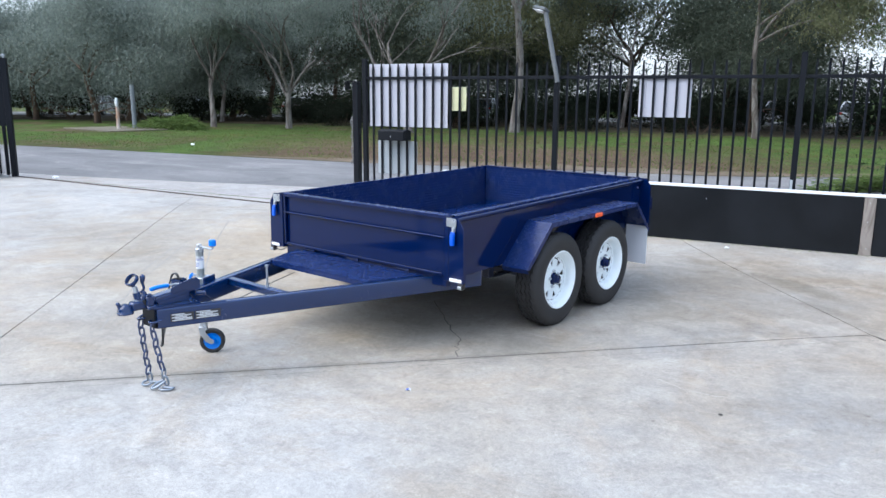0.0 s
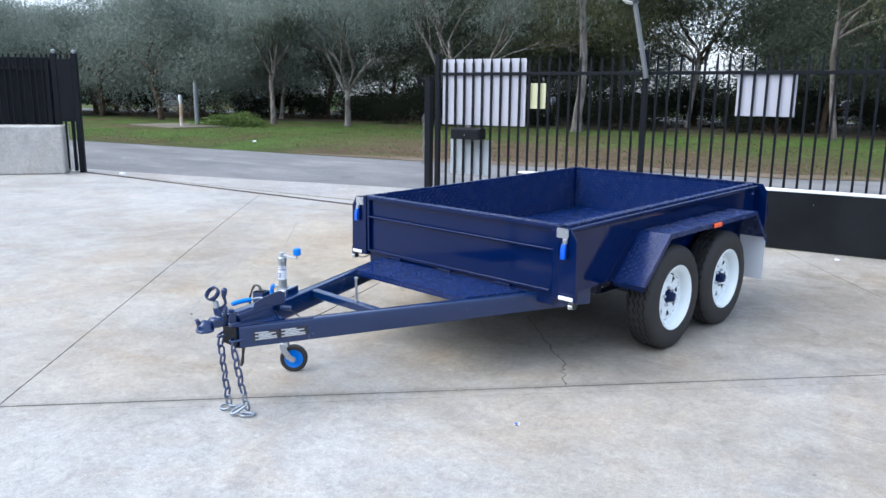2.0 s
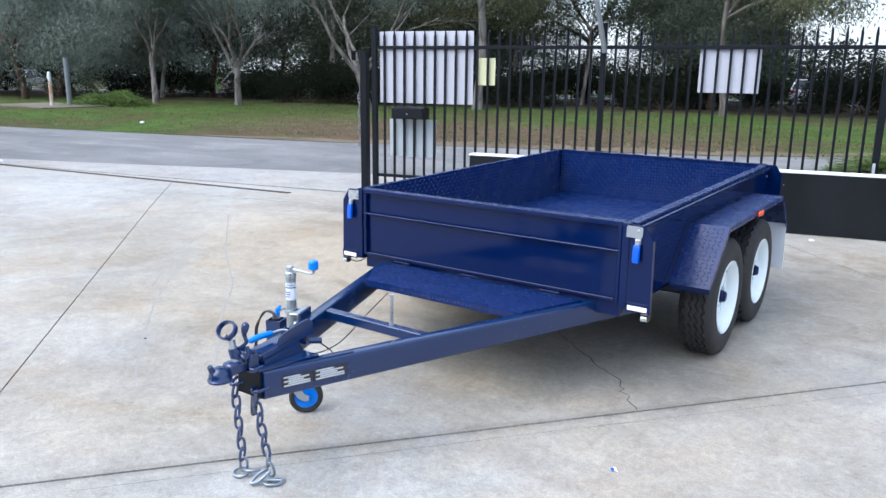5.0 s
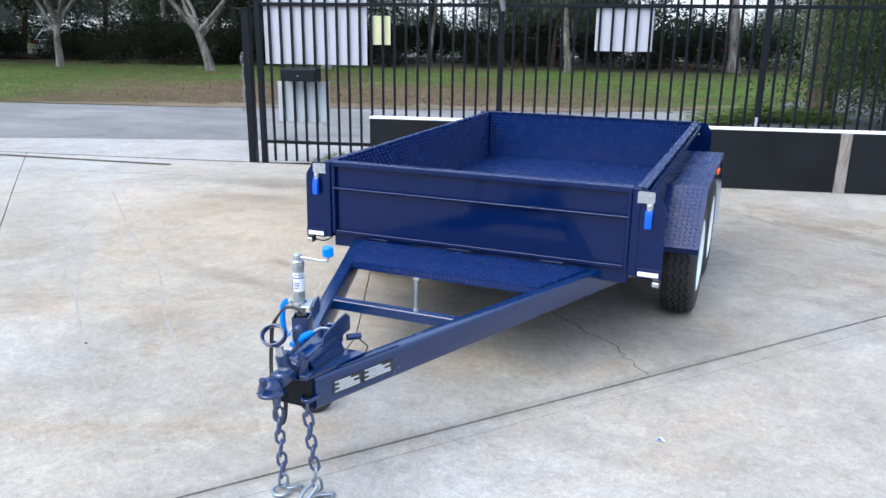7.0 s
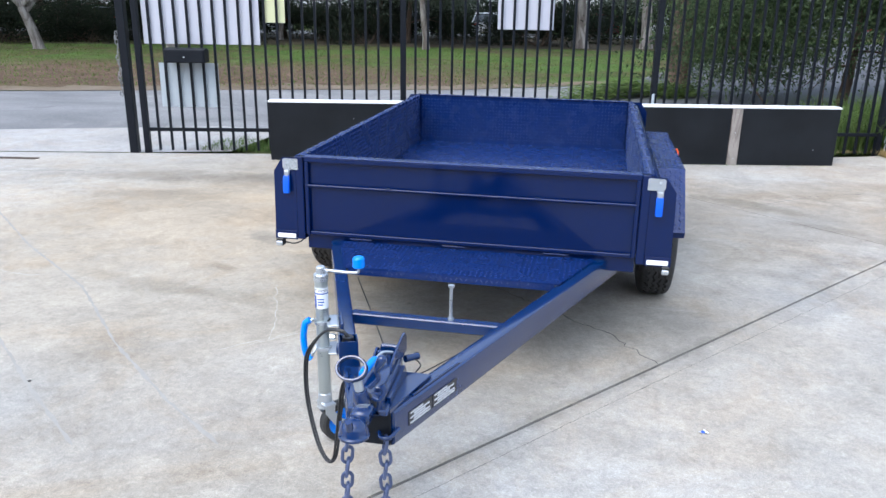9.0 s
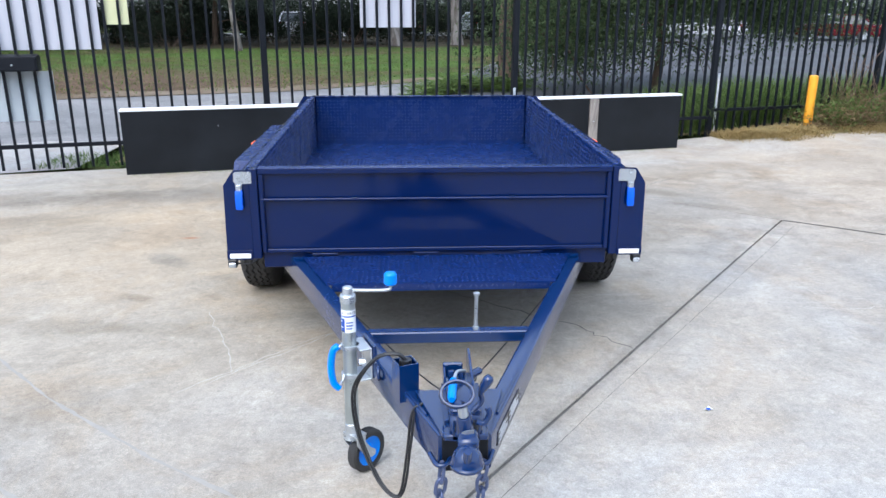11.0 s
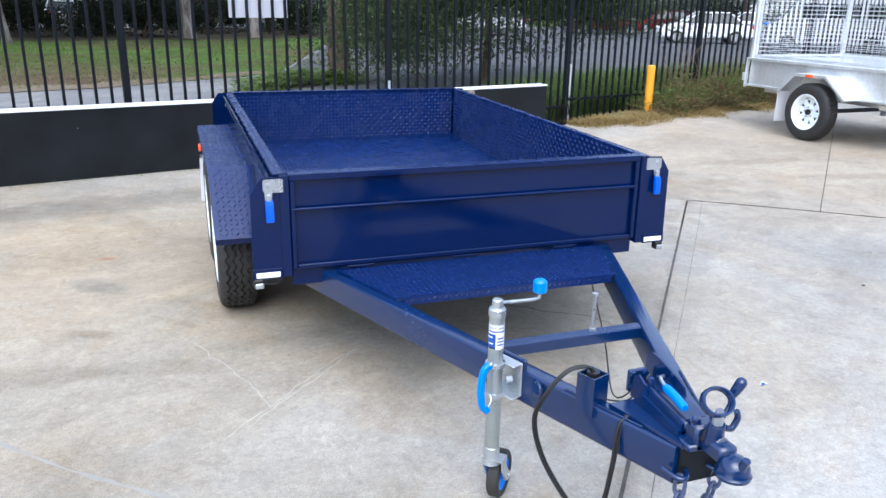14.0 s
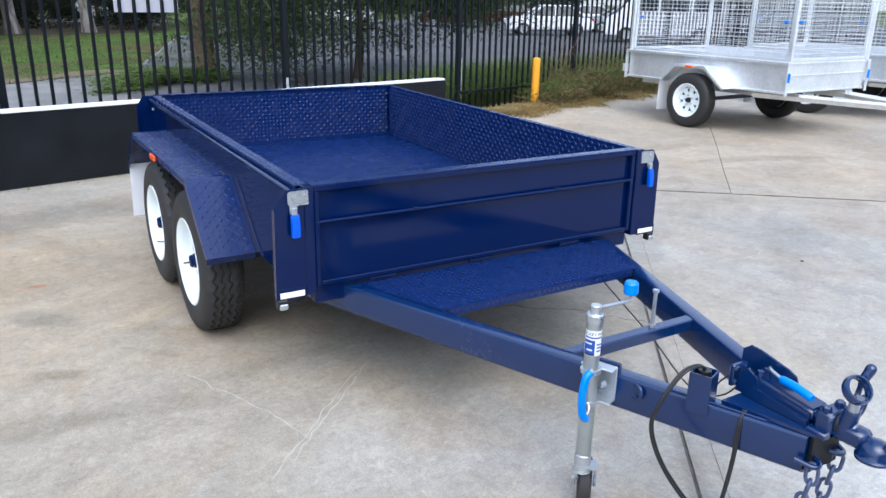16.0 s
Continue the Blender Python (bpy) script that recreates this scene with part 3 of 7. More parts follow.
def panel(joints):
    bm = bmesh.new()
    xs, ys = [-19 + 1.0 * i for i in range(44)], [-22 + 1.0 * i for i in range(36)]
    grid = [[bm.verts.new((x, y, 0)) for y in ys] for x in xs]
    for i in range(len(xs) - 1):
        for j in range(len(ys) - 1):
            bm.faces.new((grid[i][j], grid[i + 1][j], grid[i + 1][j + 1], grid[i][j + 1]))
    for (p, d), side, gap in joints + EDGES:
        d = Vector((*d, 0)).normalized()
        no = Vector((-d.y, d.x, 0)) * side
        bmesh.ops.bisect_plane(bm, geom=bm.verts[:] + bm.edges[:] + bm.faces[:], plane_co=Vector((*p, 0)) + no * gap, plane_no=no, clear_inner=True)
    near = [e for e in bm.edges if all(-9 < v.co.x < 6 and 4 < v.co.y < 11 for v in e.verts)]
    bmesh.ops.subdivide_edges(bm, edges=near, cuts=1, use_grid_fill=True)
    edge = [f for f in bm.faces if f.calc_center_median().y > 9.85 + 0.28 * max(0.0, f.calc_center_median().x - 1.2) and f.calc_center_median().x > 0.3]
    bmesh.ops.delete(bm, geom=edge, context="FACES")
    for v in bm.verts:
        v.co.z = height(v.co.x, v.co.y)
    rim = [e for e in bm.edges if e.is_boundary]
    if rim:
        ex = bmesh.ops.extrude_edge_only(bm, edges=rim)
        for v in ex["geom"]:
            if isinstance(v, bmesh.types.BMVert):
                v.co.z -= 0.028
    bmesh.ops.recalc_face_normals(bm, faces=bm.faces[:])
    return bm


for joints in PANELS:
    bm = panel(joints)
    if len(bm.faces):
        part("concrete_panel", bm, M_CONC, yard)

# Pale concrete apron between the gate track and the road, and the steel track itself.
sheet("driveway_apron", [(-16.2, 5.66), (-8.1, 7.68), (-7.2, 8.0), (-7.2, 9.7), (-8.2, 9.72), (-12.0, 8.1), (-16.4, 6.05)], 1.0, -0.002, M_CONCP, "pale concrete driveway apron outside the gate", category="driveway")
track = bmesh.new()
for off in (0.0, 0.05):
    add_box(track, -15.6, -8.9, -0.008, 0.008, -0.012, 0.010, 0, Matrix.Translation((0, off, 0)))
for v in track.verts:
    x = v.co.x
    y = 5.73 + 0.185 * (x + 15.5)
    v.co = Vector((x, y + v.co.y, v.co.z + height(x, y)))
tagged(part("gate_track", track, plain("rusty_track", (0.10, 0.075, 0.06), 0.6, 0.4)), "thin rusty steel gate track set in concrete", "gate track", "", "structure")


def strip(pts, w, z, rough=0.35, seed=1):
    """A thin wandering line on the ground, as a crack or scrape."""
    r = random.Random(seed)
    bm = bmesh.new()
    P = []
    for (x0, y0), (x1, y1) in zip(pts, pts[1:]):
        n = max(2, int(math.hypot(x1 - x0, y1 - y0) / 0.04))
        P += [(x0 + (x1 - x0) * k / n + r.gauss(0, rough * 0.012), y0 + (y1 - y0) * k / n + r.gauss(0, rough * 0.012)) for k in range(n)]
    P.append(pts[-1])
    prev = None
    for i, (x, y) in enumerate(P):
        a, b = P[max(0, i - 1)], P[min(len(P) - 1, i + 1)]
        d = Vector((b[0] - a[0], b[1] - a[1], 0)).normalized()
        nn = Vector((-d.y, d.x, 0)) * w * (0.35 + 0.65 * r.random()) * (0.3 if i in (0, len(P) - 1) else 1)
        c = Vector((x, y, z + height(x, y)))
        cur = (bm.verts.new(c - nn), bm.verts.new(c + nn))
        if prev:
            bm.faces.new((prev[0], cur[0], cur[1], prev[1]))
        prev = cur
    bmesh.ops.recalc_face_normals(bm, faces=bm.faces[:])
    return bm


for i, pts in enumerate(([(-3.75, 4.25), (-3.3, 3.86), (-3.0, 3.62), (-2.78, 3.33)], [(-1.9, 6.6), (-1.2, 7.3), (-0.6, 7.6)])):
    part("crack", strip(pts, 0.0036, 0.0015, 0.9, i), M_JOINT, yard, "hairline crack in the concrete")
part("joint_filler", strip([(-6.6, -1.378), (-4.4, 1.326), (-2.77, 3.33), (-1.5, 4.891)], 0.0105, -0.0055, 0.1, 7), M_FILL, yard, "dirt lying in the joint between panels")
part("joint_filler", strip([(-0.95, 5.53), (1.5, 3.547), (4.2, 1.362)], 0.012, 0.0035, 0.1, 8), M_JOINT, yard, "dirty joint filler between panels")
part("saw_cut", strip([(-4.2, 1.42), (-2.98, 2.93), (-1.32, 4.93), (-0.90, 5.45)], 0.0014, 0.0012, 0.05, 9), M_JOINT, yard, "fine saw cut beside the joint")
for i, pts in enumerate(([(-10.05, 5.92), (-8.0, 6.54)],)):
    part("saw_cut", strip(pts, 0.006, 0.0014, 0.05, 40 + i), M_JOINT, yard, "dark saw cut joint in the concrete")
for i, pts in enumerate(([(-4.87, 3.90), (-4.80, 3.72), (-4.70, 3.50), (-4.64, 3.32), (-4.60, 3.17)], [(-4.70, 3.05), (-4.60, 3.17), (-4.40, 3.37), (-4.15, 3.61)], [(-6.62, 3.74), (-6.42, 3.71), (-6.24, 3.72)], [(-4.22, 3.58), (-4.5, 3.30), (-4.79, 3.0)], [(-1.74, 3.79), (-1.50, 3.76), (-1.27, 3.79)], [(-7.6, 4.72), (-7.4, 4.71)])):
    part("scrape", strip(pts, 0.0036, 0.0006, 0.6, 20 + i), M_SCRATCH, yard, "pale scrape mark on the concrete")
for i, pts in enumerate(([(-8.16, 5.39), (-6.75, 4.21), (-5.91, 3.60), (-5.28, 2.97), (-4.75, 2.53), (-4.40, 2.28)], [(-7.2, 4.2), (-5.96, 2.99), (-5.32, 2.47), (-4.91, 2.16)], [(-7.5, 4.58), (-7.1, 3.98), (-6.3, 3.2)])):
    part("scuff_mark", strip(pts, 0.010, 0.0005, 0.12, 60 + i), M_SCUFF, yard, "faint grey scuff line across the concrete")


# ---- the navy tandem trailer ----
TILT_RATE = 0.0157
TX, TY = -3.695, 3.40
trailer = thing("box_trailer", pose(TX, TY, 0), "glossy navy blue tandem axle box trailer, empty, on concrete", "trailer")


def tpart(name, bm, material, label="", smooth=None, lean=True, parent=None):
    """A part of the trailer; the body rises slightly to the rear."""
    if lean:
        for v in bm.verts:
            v.co.z += TILT_RATE * max(0.0, v.co.y)
    return part(name, bm, material, parent or trailer, label, smooth)


def treads(panels, lean=True, pitch=0.0215, rise=0.0013, inside=None):
    """Raised slanting treads of rolled plate over flat panels, each given by a corner, two edges and its normal."""
    V, F = [], []
    half, wide = pitch * 0.43, pitch * 0.115
    for o, a, b, n in panels:
        o, a, b, n = Vector(o), Vector(a), Vector(b), Vector(n).normalized()
        na, nb = int(a.length / pitch), int(b.length / pitch)
        ua, ub = a.normalized(), b.normalized()
        oa, ob_ = (a.length - na * pitch) / 2, (b.length - nb * pitch) / 2
        for i in range(na):
            for j in range(nb):
                c = o + ua * (oa + (i + 0.5) * pitch) + ub * (ob_ + (j + 0.5) * pitch) + n * 0.0002
                if inside and not inside(c):
                    continue
                d = (ua + ub * (1 if (i + j) % 2 else -1)).normalized()
                s = n.cross(d)
                k = len(V)
                q = [c + d * half, c + s * wide + d * half * 0.35, c + s * wide - d * half * 0.35, c - d * half, c - s * wide - d * half * 0.35, c - s * wide + d * half * 0.35, c + d * half * 0.5 + n * rise, c - d * half * 0.5 + n * rise]
                for v in q:
                    V.append((v.x, v.y, v.z + (TILT_RATE * max(0.0, v.y) if lean else 0.0)))
                F += [(k, k + 1, k + 6), (k + 1, k + 2, k + 7, k + 6), (k + 2, k + 3, k + 7), (k + 3, k + 4, k + 7), (k + 4, k + 5, k + 6, k + 7), (k + 5, k, k + 6)]
    return V, F


def tread_part(panels, lean=True, rise=0.0013, pitch=0.0215, inside=None):
    V, F = treads(panels, lean, pitch, rise, inside)
    ob = from_lists("raised_tread", V, F, M_TREAD, trailer, "raised diamond treads of the rolled plate")
    return tagged(ob, "raised diamond treads of the rolled plate", kind="stuff")


RIM, FLOOR, LONG, INW = 0.856, 0.503, 2.46, 0.785


def body():
    tpart("floor_plate", box(-INW, INW, 0.012, LONG, FLOOR - 0.006, FLOOR), M_PLATE, "navy diamond plate floor")
    for y in (0.25, 0.75, 1.25, 1.75, 2.25):
        tpart("cross_member", box(-0.78, 0.78, y - 0.025, y + 0.025, FLOOR - 0.06, FLOOR - 0.007), M_NAVY)
    for s in (-1, 1):
        tpart("chassis_rail", box(s * 0.52 - 0.025, s * 0.52 + 0.025, 0.03, LONG, 0.355, FLOOR - 0.061, 0.004), M_NAVY)
        # inner wall with folded top
        a, b = (INW, INW + 0.004)
        prof = [(s * INW, FLOOR), (s * INW, RIM), (s * (INW + 0.042), RIM - 0.002), (s * (INW + 0.042), RIM - 0.022), (s * (INW + 0.039), RIM - 0.022), (s * (INW + 0.039), RIM - 0.006), (s * (INW + 0.004), RIM - 0.004), (s * (INW + 0.004), FLOOR)]
        bm = bmesh.new()
        add_prism(bm, prof, 1, 0.016, LONG - 0.001)
        tpart("side_wall", bm, M_PLATE, "navy diamond plate side with folded top edge")
        # outer smooth sheet, its bottom fold and the tie rail
        prof = [(s * 0.832, 0.470), (s * 0.832, 0.822), (s * 0.836, 0.822), (s * 0.836, 0.470), (s * 0.80, 0.466), (s * 0.80, 0.470)]
        bm = bmesh.new()
        add_prism(bm, [prof[0], prof[1], prof[2], prof[3]], 1, 0.018, LONG + 0.03)
        add_box(bm, min(s * 0.79, s * 0.832), max(s * 0.79, s * 0.832), 0.018, LONG + 0.03, 0.470, 0.474)
        tpart("side_sheet", bm, M_NAVY, "smooth navy outer side sheet")
        tpart("tie_rail", tube([(s * 0.842, 0.012, 0.828), (s * 0.842, LONG + 0.05, 0.828)], 0.0135, 12), M_NAVY, "navy pipe tie rail", 40)
        for y in (0.62, 1.24, 1.86, 2.38):
            tpart("rail_bracket", box(min(s * 0.815, s * 0.836), max(s * 0.815, s * 0.836), y - 0.006, y + 0.006, 0.80, 0.833, 0.002), M_NAVY)
        # weld seam from the guard up to the post
        tpart("weld_seam", tube([(s * 0.838, 0.40, 0.475), (s * 0.8385, 0.47, 0.53), (s * 0.838, 0.71, 0.745)], 0.003, 6), M_NAVY, "", 60)
        for y0, rear in ((-0.012, False), (LONG + 0.012, True)):
            # corner post and chamfered corner plate
            yb = (-0.030, 0.014) if not rear else (LONG - 0.0, LONG + 0.055)
            tpart("corner_post", box(min(s * 0.775, s * 0.812), max(s * 0.775, s * 0.812), yb[0], yb[1], 0.455, RIM + 0.002, 0.003), M_NAVY)
            yp = (-0.026, -0.016) if not rear else (LONG + 0.042, LONG + 0.052)
            out = [(s * 0.8125, 0.455), (s * 0.926, 0.455), (s * 0.920, 0.785), (s * 0.876, 0.850), (s * 0.8125, 0.852)]
            bm = bmesh.new()
            add_prism(bm, out, 1, yp[0], yp[1])
            lip = (yp[1], yp[1] + 0.014) if not rear else (yp[0] - 0.014, yp[0])
            add_prism(bm, [(s * 0.926, 0.455), (s * 0.920, 0.785), (s * 0.912, 0.785), (s * 0.918, 0.455)], 1, *lip)
            add_box(bm, min(s * 0.8125, s * 0.918), max(s * 0.8125, s * 0.918), *lip, 0.455, 0.461)
            tpart("corner_plate", bm, M_NAVY, "navy chamfered corner plate")
            if not rear:
                tpart("corner_foot", box(min(s * 0.8135, s * 0.927), max(s * 0.8135, s * 0.927), -0.029, -0.0262, 0.451, 0.494, 0.001), M_NAVY)
    tpart("front_sill", box(-0.772, 0.772, 0.0005, 0.045, 0.405, 0.4775, 0.003), M_NAVY, "navy sill under the front panel")
    # end panels
    for y0, inner, name in ((0.0, 1, "front_panel"), (LONG, -1, "rear_panel")):
        bm = bmesh.new()
        if name == "front_panel":
            add_box(bm, -0.768, 0.768, 0.0, 0.010, 0.478, RIM - 0.004)
        else:
            add_box(bm, -INW, INW, LONG, LONG + 0.004, FLOOR - 0.03, RIM - 0.002)
        tpart(name, bm, M_NAVY if name == "front_panel" else M_PLATE, "flat glossy navy front tailgate" if name == "front_panel" else "navy diamond plate rear tailgate")
    tpart("front_lining", box(-INW, INW, 0.0105, 0.0145, FLOOR, RIM - 0.006), M_PLATE, "navy diamond plate inside the front panel")
    tpart("front_rim", box(-0.774, 0.774, -0.022, 0.030, RIM - 0.0035, RIM + 0.003, 0.002), M_PLATE, "folded diamond plate top edge")
    tpart("rim_lip", box(-0.772, 0.772, -0.022, -0.018, RIM - 0.022, RIM - 0.004, 0.001), M_NAVY)
    tpart("rear_rim", box(-0.774, 0.774, LONG - 0.012, LONG + 0.035, RIM - 0.001, RIM + 0.004, 0.002), M_PLATE)
    for s in (-1, 1):
        tpart("panel_flange", box(min(s * 0.752, s * 0.772), max(s * 0.752, s * 0.772), -0.022, -0.0005, 0.478, RIM - 0.023, 0.003), M_NAVY)
    tpart("bottom_flange", box(-0.751, 0.751, -0.022, -0.0005, 0.478, 0.496, 0.003), M_NAVY)
    bar = tpart("panel_rod", tube([(-0.768, -0.016, 0.719), (0.768, -0.016, 0.719)], 0.0075, 10), M_NAVY, "thin rod across the front panel", 50)
    for x in (-0.36, 0.33):
        tpart("rod_hook", box(x - 0.012, x + 0.012, -0.0255, -0.004, 0.7262, 0.7290, 0.001), M_SATIN)
    for x in (-0.50, -0.05, 0.42):
        tpart("hinge", tube([(x - 0.055, -0.012, 0.468), (x + 0.055, -0.012, 0.468)], 0.0075, 10), M_NAVY, "small hinge under the tailgate", 50)


def latches():
    for s in (-1, 1):
        bm = bmesh.new()
        o = [(s * 0.797, 0.795), (s * 0.797, 0.843), (s * 0.803, 0.848), (s * 0.866, 0.846), (s * 0.872, 0.840), (s * 0.872, 0.803), (s * 0.866, 0.797), (s * 0.866, 0.767), (s * 0.840, 0.767), (s * 0.838, 0.795)]
        add_prism(bm, o, 1, -0.0345, -0.0305)
        plate = tpart("latch", bm, M_ZINC, "galvanised over-centre latch")
        cx = 0.852 * s
        part("rivet", lathe([(-0.0375, 0.0), (-0.0375, 0.006), (-0.0345, 0.008)], 12, 1, (cx, 0, 0.826)), M_ZINC, plate, "", 40)
        arm = box(cx - 0.010, cx + 0.010, -0.044, -0.035, 0.752, 0.790, 0.002, None)
        part("latch_arm", arm, M_ZINC, plate)
        grip = prism([(-0.046, 0.768), (-0.036, 0.768), (-0.037, 0.735), (-0.040, 0.684), (-0.056, 0.684), (-0.055, 0.74)], 0, cx - 0.0155, cx + 0.0155)
        bmesh.ops.bevel(grip, geom=grip.edges[:], offset=0.003, segments=2, affect="EDGES")
        part("latch_grip", grip, M_GRIP, plate, "royal blue plastic grip", 40)
        tpart("reflector", box(min(s * 0.822, s * 0.914), max(s * 0.822, s * 0.914), -0.0325, -0.0295, 0.4585, 0.480, 0.001), M_REFL, "white strip reflector")
        lamp = tpart("marker_lamp", box(s * 0.905 - 0.02, s * 0.905 + 0.02, -0.035, 0.0, 0.415, 0.4545, 0.006), M_CABLE, "small clear marker lamp in a dark housing")
        part("lamp_lens", box(s * 0.905 - 0.016, s * 0.905 + 0.016, -0.043, -0.0355, 0.418, 0.440, 0.004), M_ZINC, lamp)
        if s < 0:
            tpart("lamp_wire", tube(smooth_path([(-0.885, -0.015, 0.432), (-0.845, -0.008, 0.424), (-0.815, 0.004, 0.432), (-0.79, 0.02, 0.450)], 6), 0.0035, 6), M_CABLE, "", 60)


def guards():
    prof = [(0.49, 0.462), (0.775, 0.728), (2.035, 0.716), (2.265, 0.480)]
    for s in (-1, 1):
        bm = bmesh.new()
        x0, x1, t = s * 0.837, s * 1.038, 0.004

        def shell(xa, xb, inset, thick):
            a = [bm.verts.new((xa, y, z)) for y, z in prof]
            b = [bm.verts.new((xb, y, z)) for y, z in prof]
            return [bm.faces.new((a[i], a[i + 1], b[i + 1], b[i])) for i in range(3)]
        fs = shell(x0, x1, 0, 0)
        # outer lip hangs from the edge
        a = [bm.verts.new((x1, y, z)) for y, z in prof]
        b = []
        for i, (y, z) in enumerate(prof):
            dy, dz = ((0.030, -0.008), (0.012, -0.030), (-0.012, -0.030), (-0.030, -0.006))[i]
            b.append(bm.verts.new((x1, y + dy, z + dz)))
        fs += [bm.faces.new((a[i], a[i + 1], b[i + 1], b[i])) for i in range(3)]
        # bottom lips, front and rear
        for (y, z), d in ((prof[0], 0.030), (prof[3], -0.020)):
            q = [bm.verts.new((x0, y, z)), bm.verts.new((x1, y, z)), bm.verts.new((x1, y + d * 0.6, z - 0.032)), bm.verts.new((x0, y + d * 0.6, z - 0.032))]
            fs.append(bm.faces.new(q))
        bmesh.ops.remove_doubles(bm, verts=bm.verts[:], dist=1e-5)
        bmesh.ops.recalc_face_normals(bm, faces=bm.faces[:])
        bmesh.ops.solidify(bm, geom=bm.faces[:], thickness=0.004)
        guard = tpart("mudguard", bm, M_PLATE, "folded navy diamond plate mudguard over both wheels")
        P3 = [Vector((0, y, z)) for y, z in prof]
        pan = []
        for i in range(3):
            e = P3[i + 1] - P3[i]
            nn = Vector((0, -e.z, e.y)).normalized()
            pan.append((P3[i] + Vector((min(x0, x1) + 0.004, 0, 0)) + nn * 0.0005 + e * 0.02, (abs(x1 - x0) - 0.006, 0, 0), e * 0.96, nn))
        # the outer lip is plate too
        e = P3[2] - P3[1]
        pan.append((P3[1] + Vector((x1 + s * 0.0005, 0.02, -0.028)), e * 0.97, (0, 0, 0.027), (s, 0, 0)))
        tread_part(pan, True, 0.0022, 0.0245)
        light = part("side_marker", box(s * 1.0425, s * 1.056, 1.335, 1.435, 0.712, 0.742, 0.005) if s > 0 else box(-1.056, -1.0425, 1.335, 1.435, 0.712, 0.742, 0.005), M_ORANGE, guard, "small orange side marker lamp")
        flap = prism([(s * 0.845, 0.515), (s * 1.033, 0.515), (s * 1.045, 0.19), (s * 0.855, 0.19)], 1, 2.205, 2.209)
        for v in flap.verts:
            v.co.y -= 0.10 * (0.515 - v.co.z) - 0.04
        tpart("mud_flap", flap, M_FLAP, "white plastic mud flap")
        for x in (0.86, 1.02):
            tpart("flap_bolt", lathe([(2.262, 0.0), (2.262, 0.007), (2.254, 0.008)], 10, 1, (s * x, 0, 0.50)), M_CABLE)
        lamp = tpart("tail_lamp", box(min(s * 0.855, s * 0.91), max(s * 0.855, s * 0.91), LONG + 0.056, LONG + 0.115, 0.58, 0.69, 0.004), M_NAVY, "navy steel tail lamp guard")
        part("tail_lens", box(min(s * 0.862, s * 0.903), max(s * 0.862, s * 0.903), LONG + 0.1155, LONG + 0.122, 0.635, 0.70, 0.002), M_RED, lamp)
        for y, z in ((LONG - 0.03, 0.78), (LONG - 0.03, 0.60), (LONG - 0.03, 0.57)):
            tpart("bolt_head", lathe([(s * 0.8362, 0.008), (s * 0.841, 0.007), (s * 0.841, 0.0)], 8, 0, (0, y, z)), M_ZINC)


def tyre_mesh():
    """Radial tyre with four zigzag grooves and rounded shoulders."""
    R, W = 0.325, 0.0925
    prof = [(-0.075, 0.193), (-0.086, 0.205), (-0.0925, 0.235), (-0.0915, 0.268), (-0.086, 0.295), (-0.078, 0.311)]
    groove = [-0.048, -0.016, 0.016, 0.048]
    marks = set()
    prof.append((-0.070, 0.319))
    for g in groove:
        prof.append((g - 0.006, 0.3245))
        marks.add(len(prof) - 1)
        for d, r in ((-0.004, 0.316), (0.004, 0.316)):
            prof.append((g + d, r))
            marks.add(len(prof) - 1)
        prof.append((g + 0.006, 0.3245))
        marks.add(len(prof) - 1)
    prof.append((0.070, 0.319))
    prof += [(-s, r) for s, r in [(-0.078, 0.311), (-0.086, 0.295), (-0.0915, 0.268), (-0.0925, 0.235), (-0.086, 0.205), (-0.075, 0.193)]]
    shoulder = {5, 6, len(prof) - 7, len(prof) - 6}

    def wob(k, i, s, r):
        if i in marks:
            s += (0.0055, 0.0055, -0.0055, -0.0055)[k % 4]
        if i in shoulder and k % 2 == 0:
            r -= 0.0055
            s *= 0.975
        return s, r
    return mesh_of("tyre", lathe(prof, 144, 0, (0, 0, 0), wob), M_RUBBER, 32)


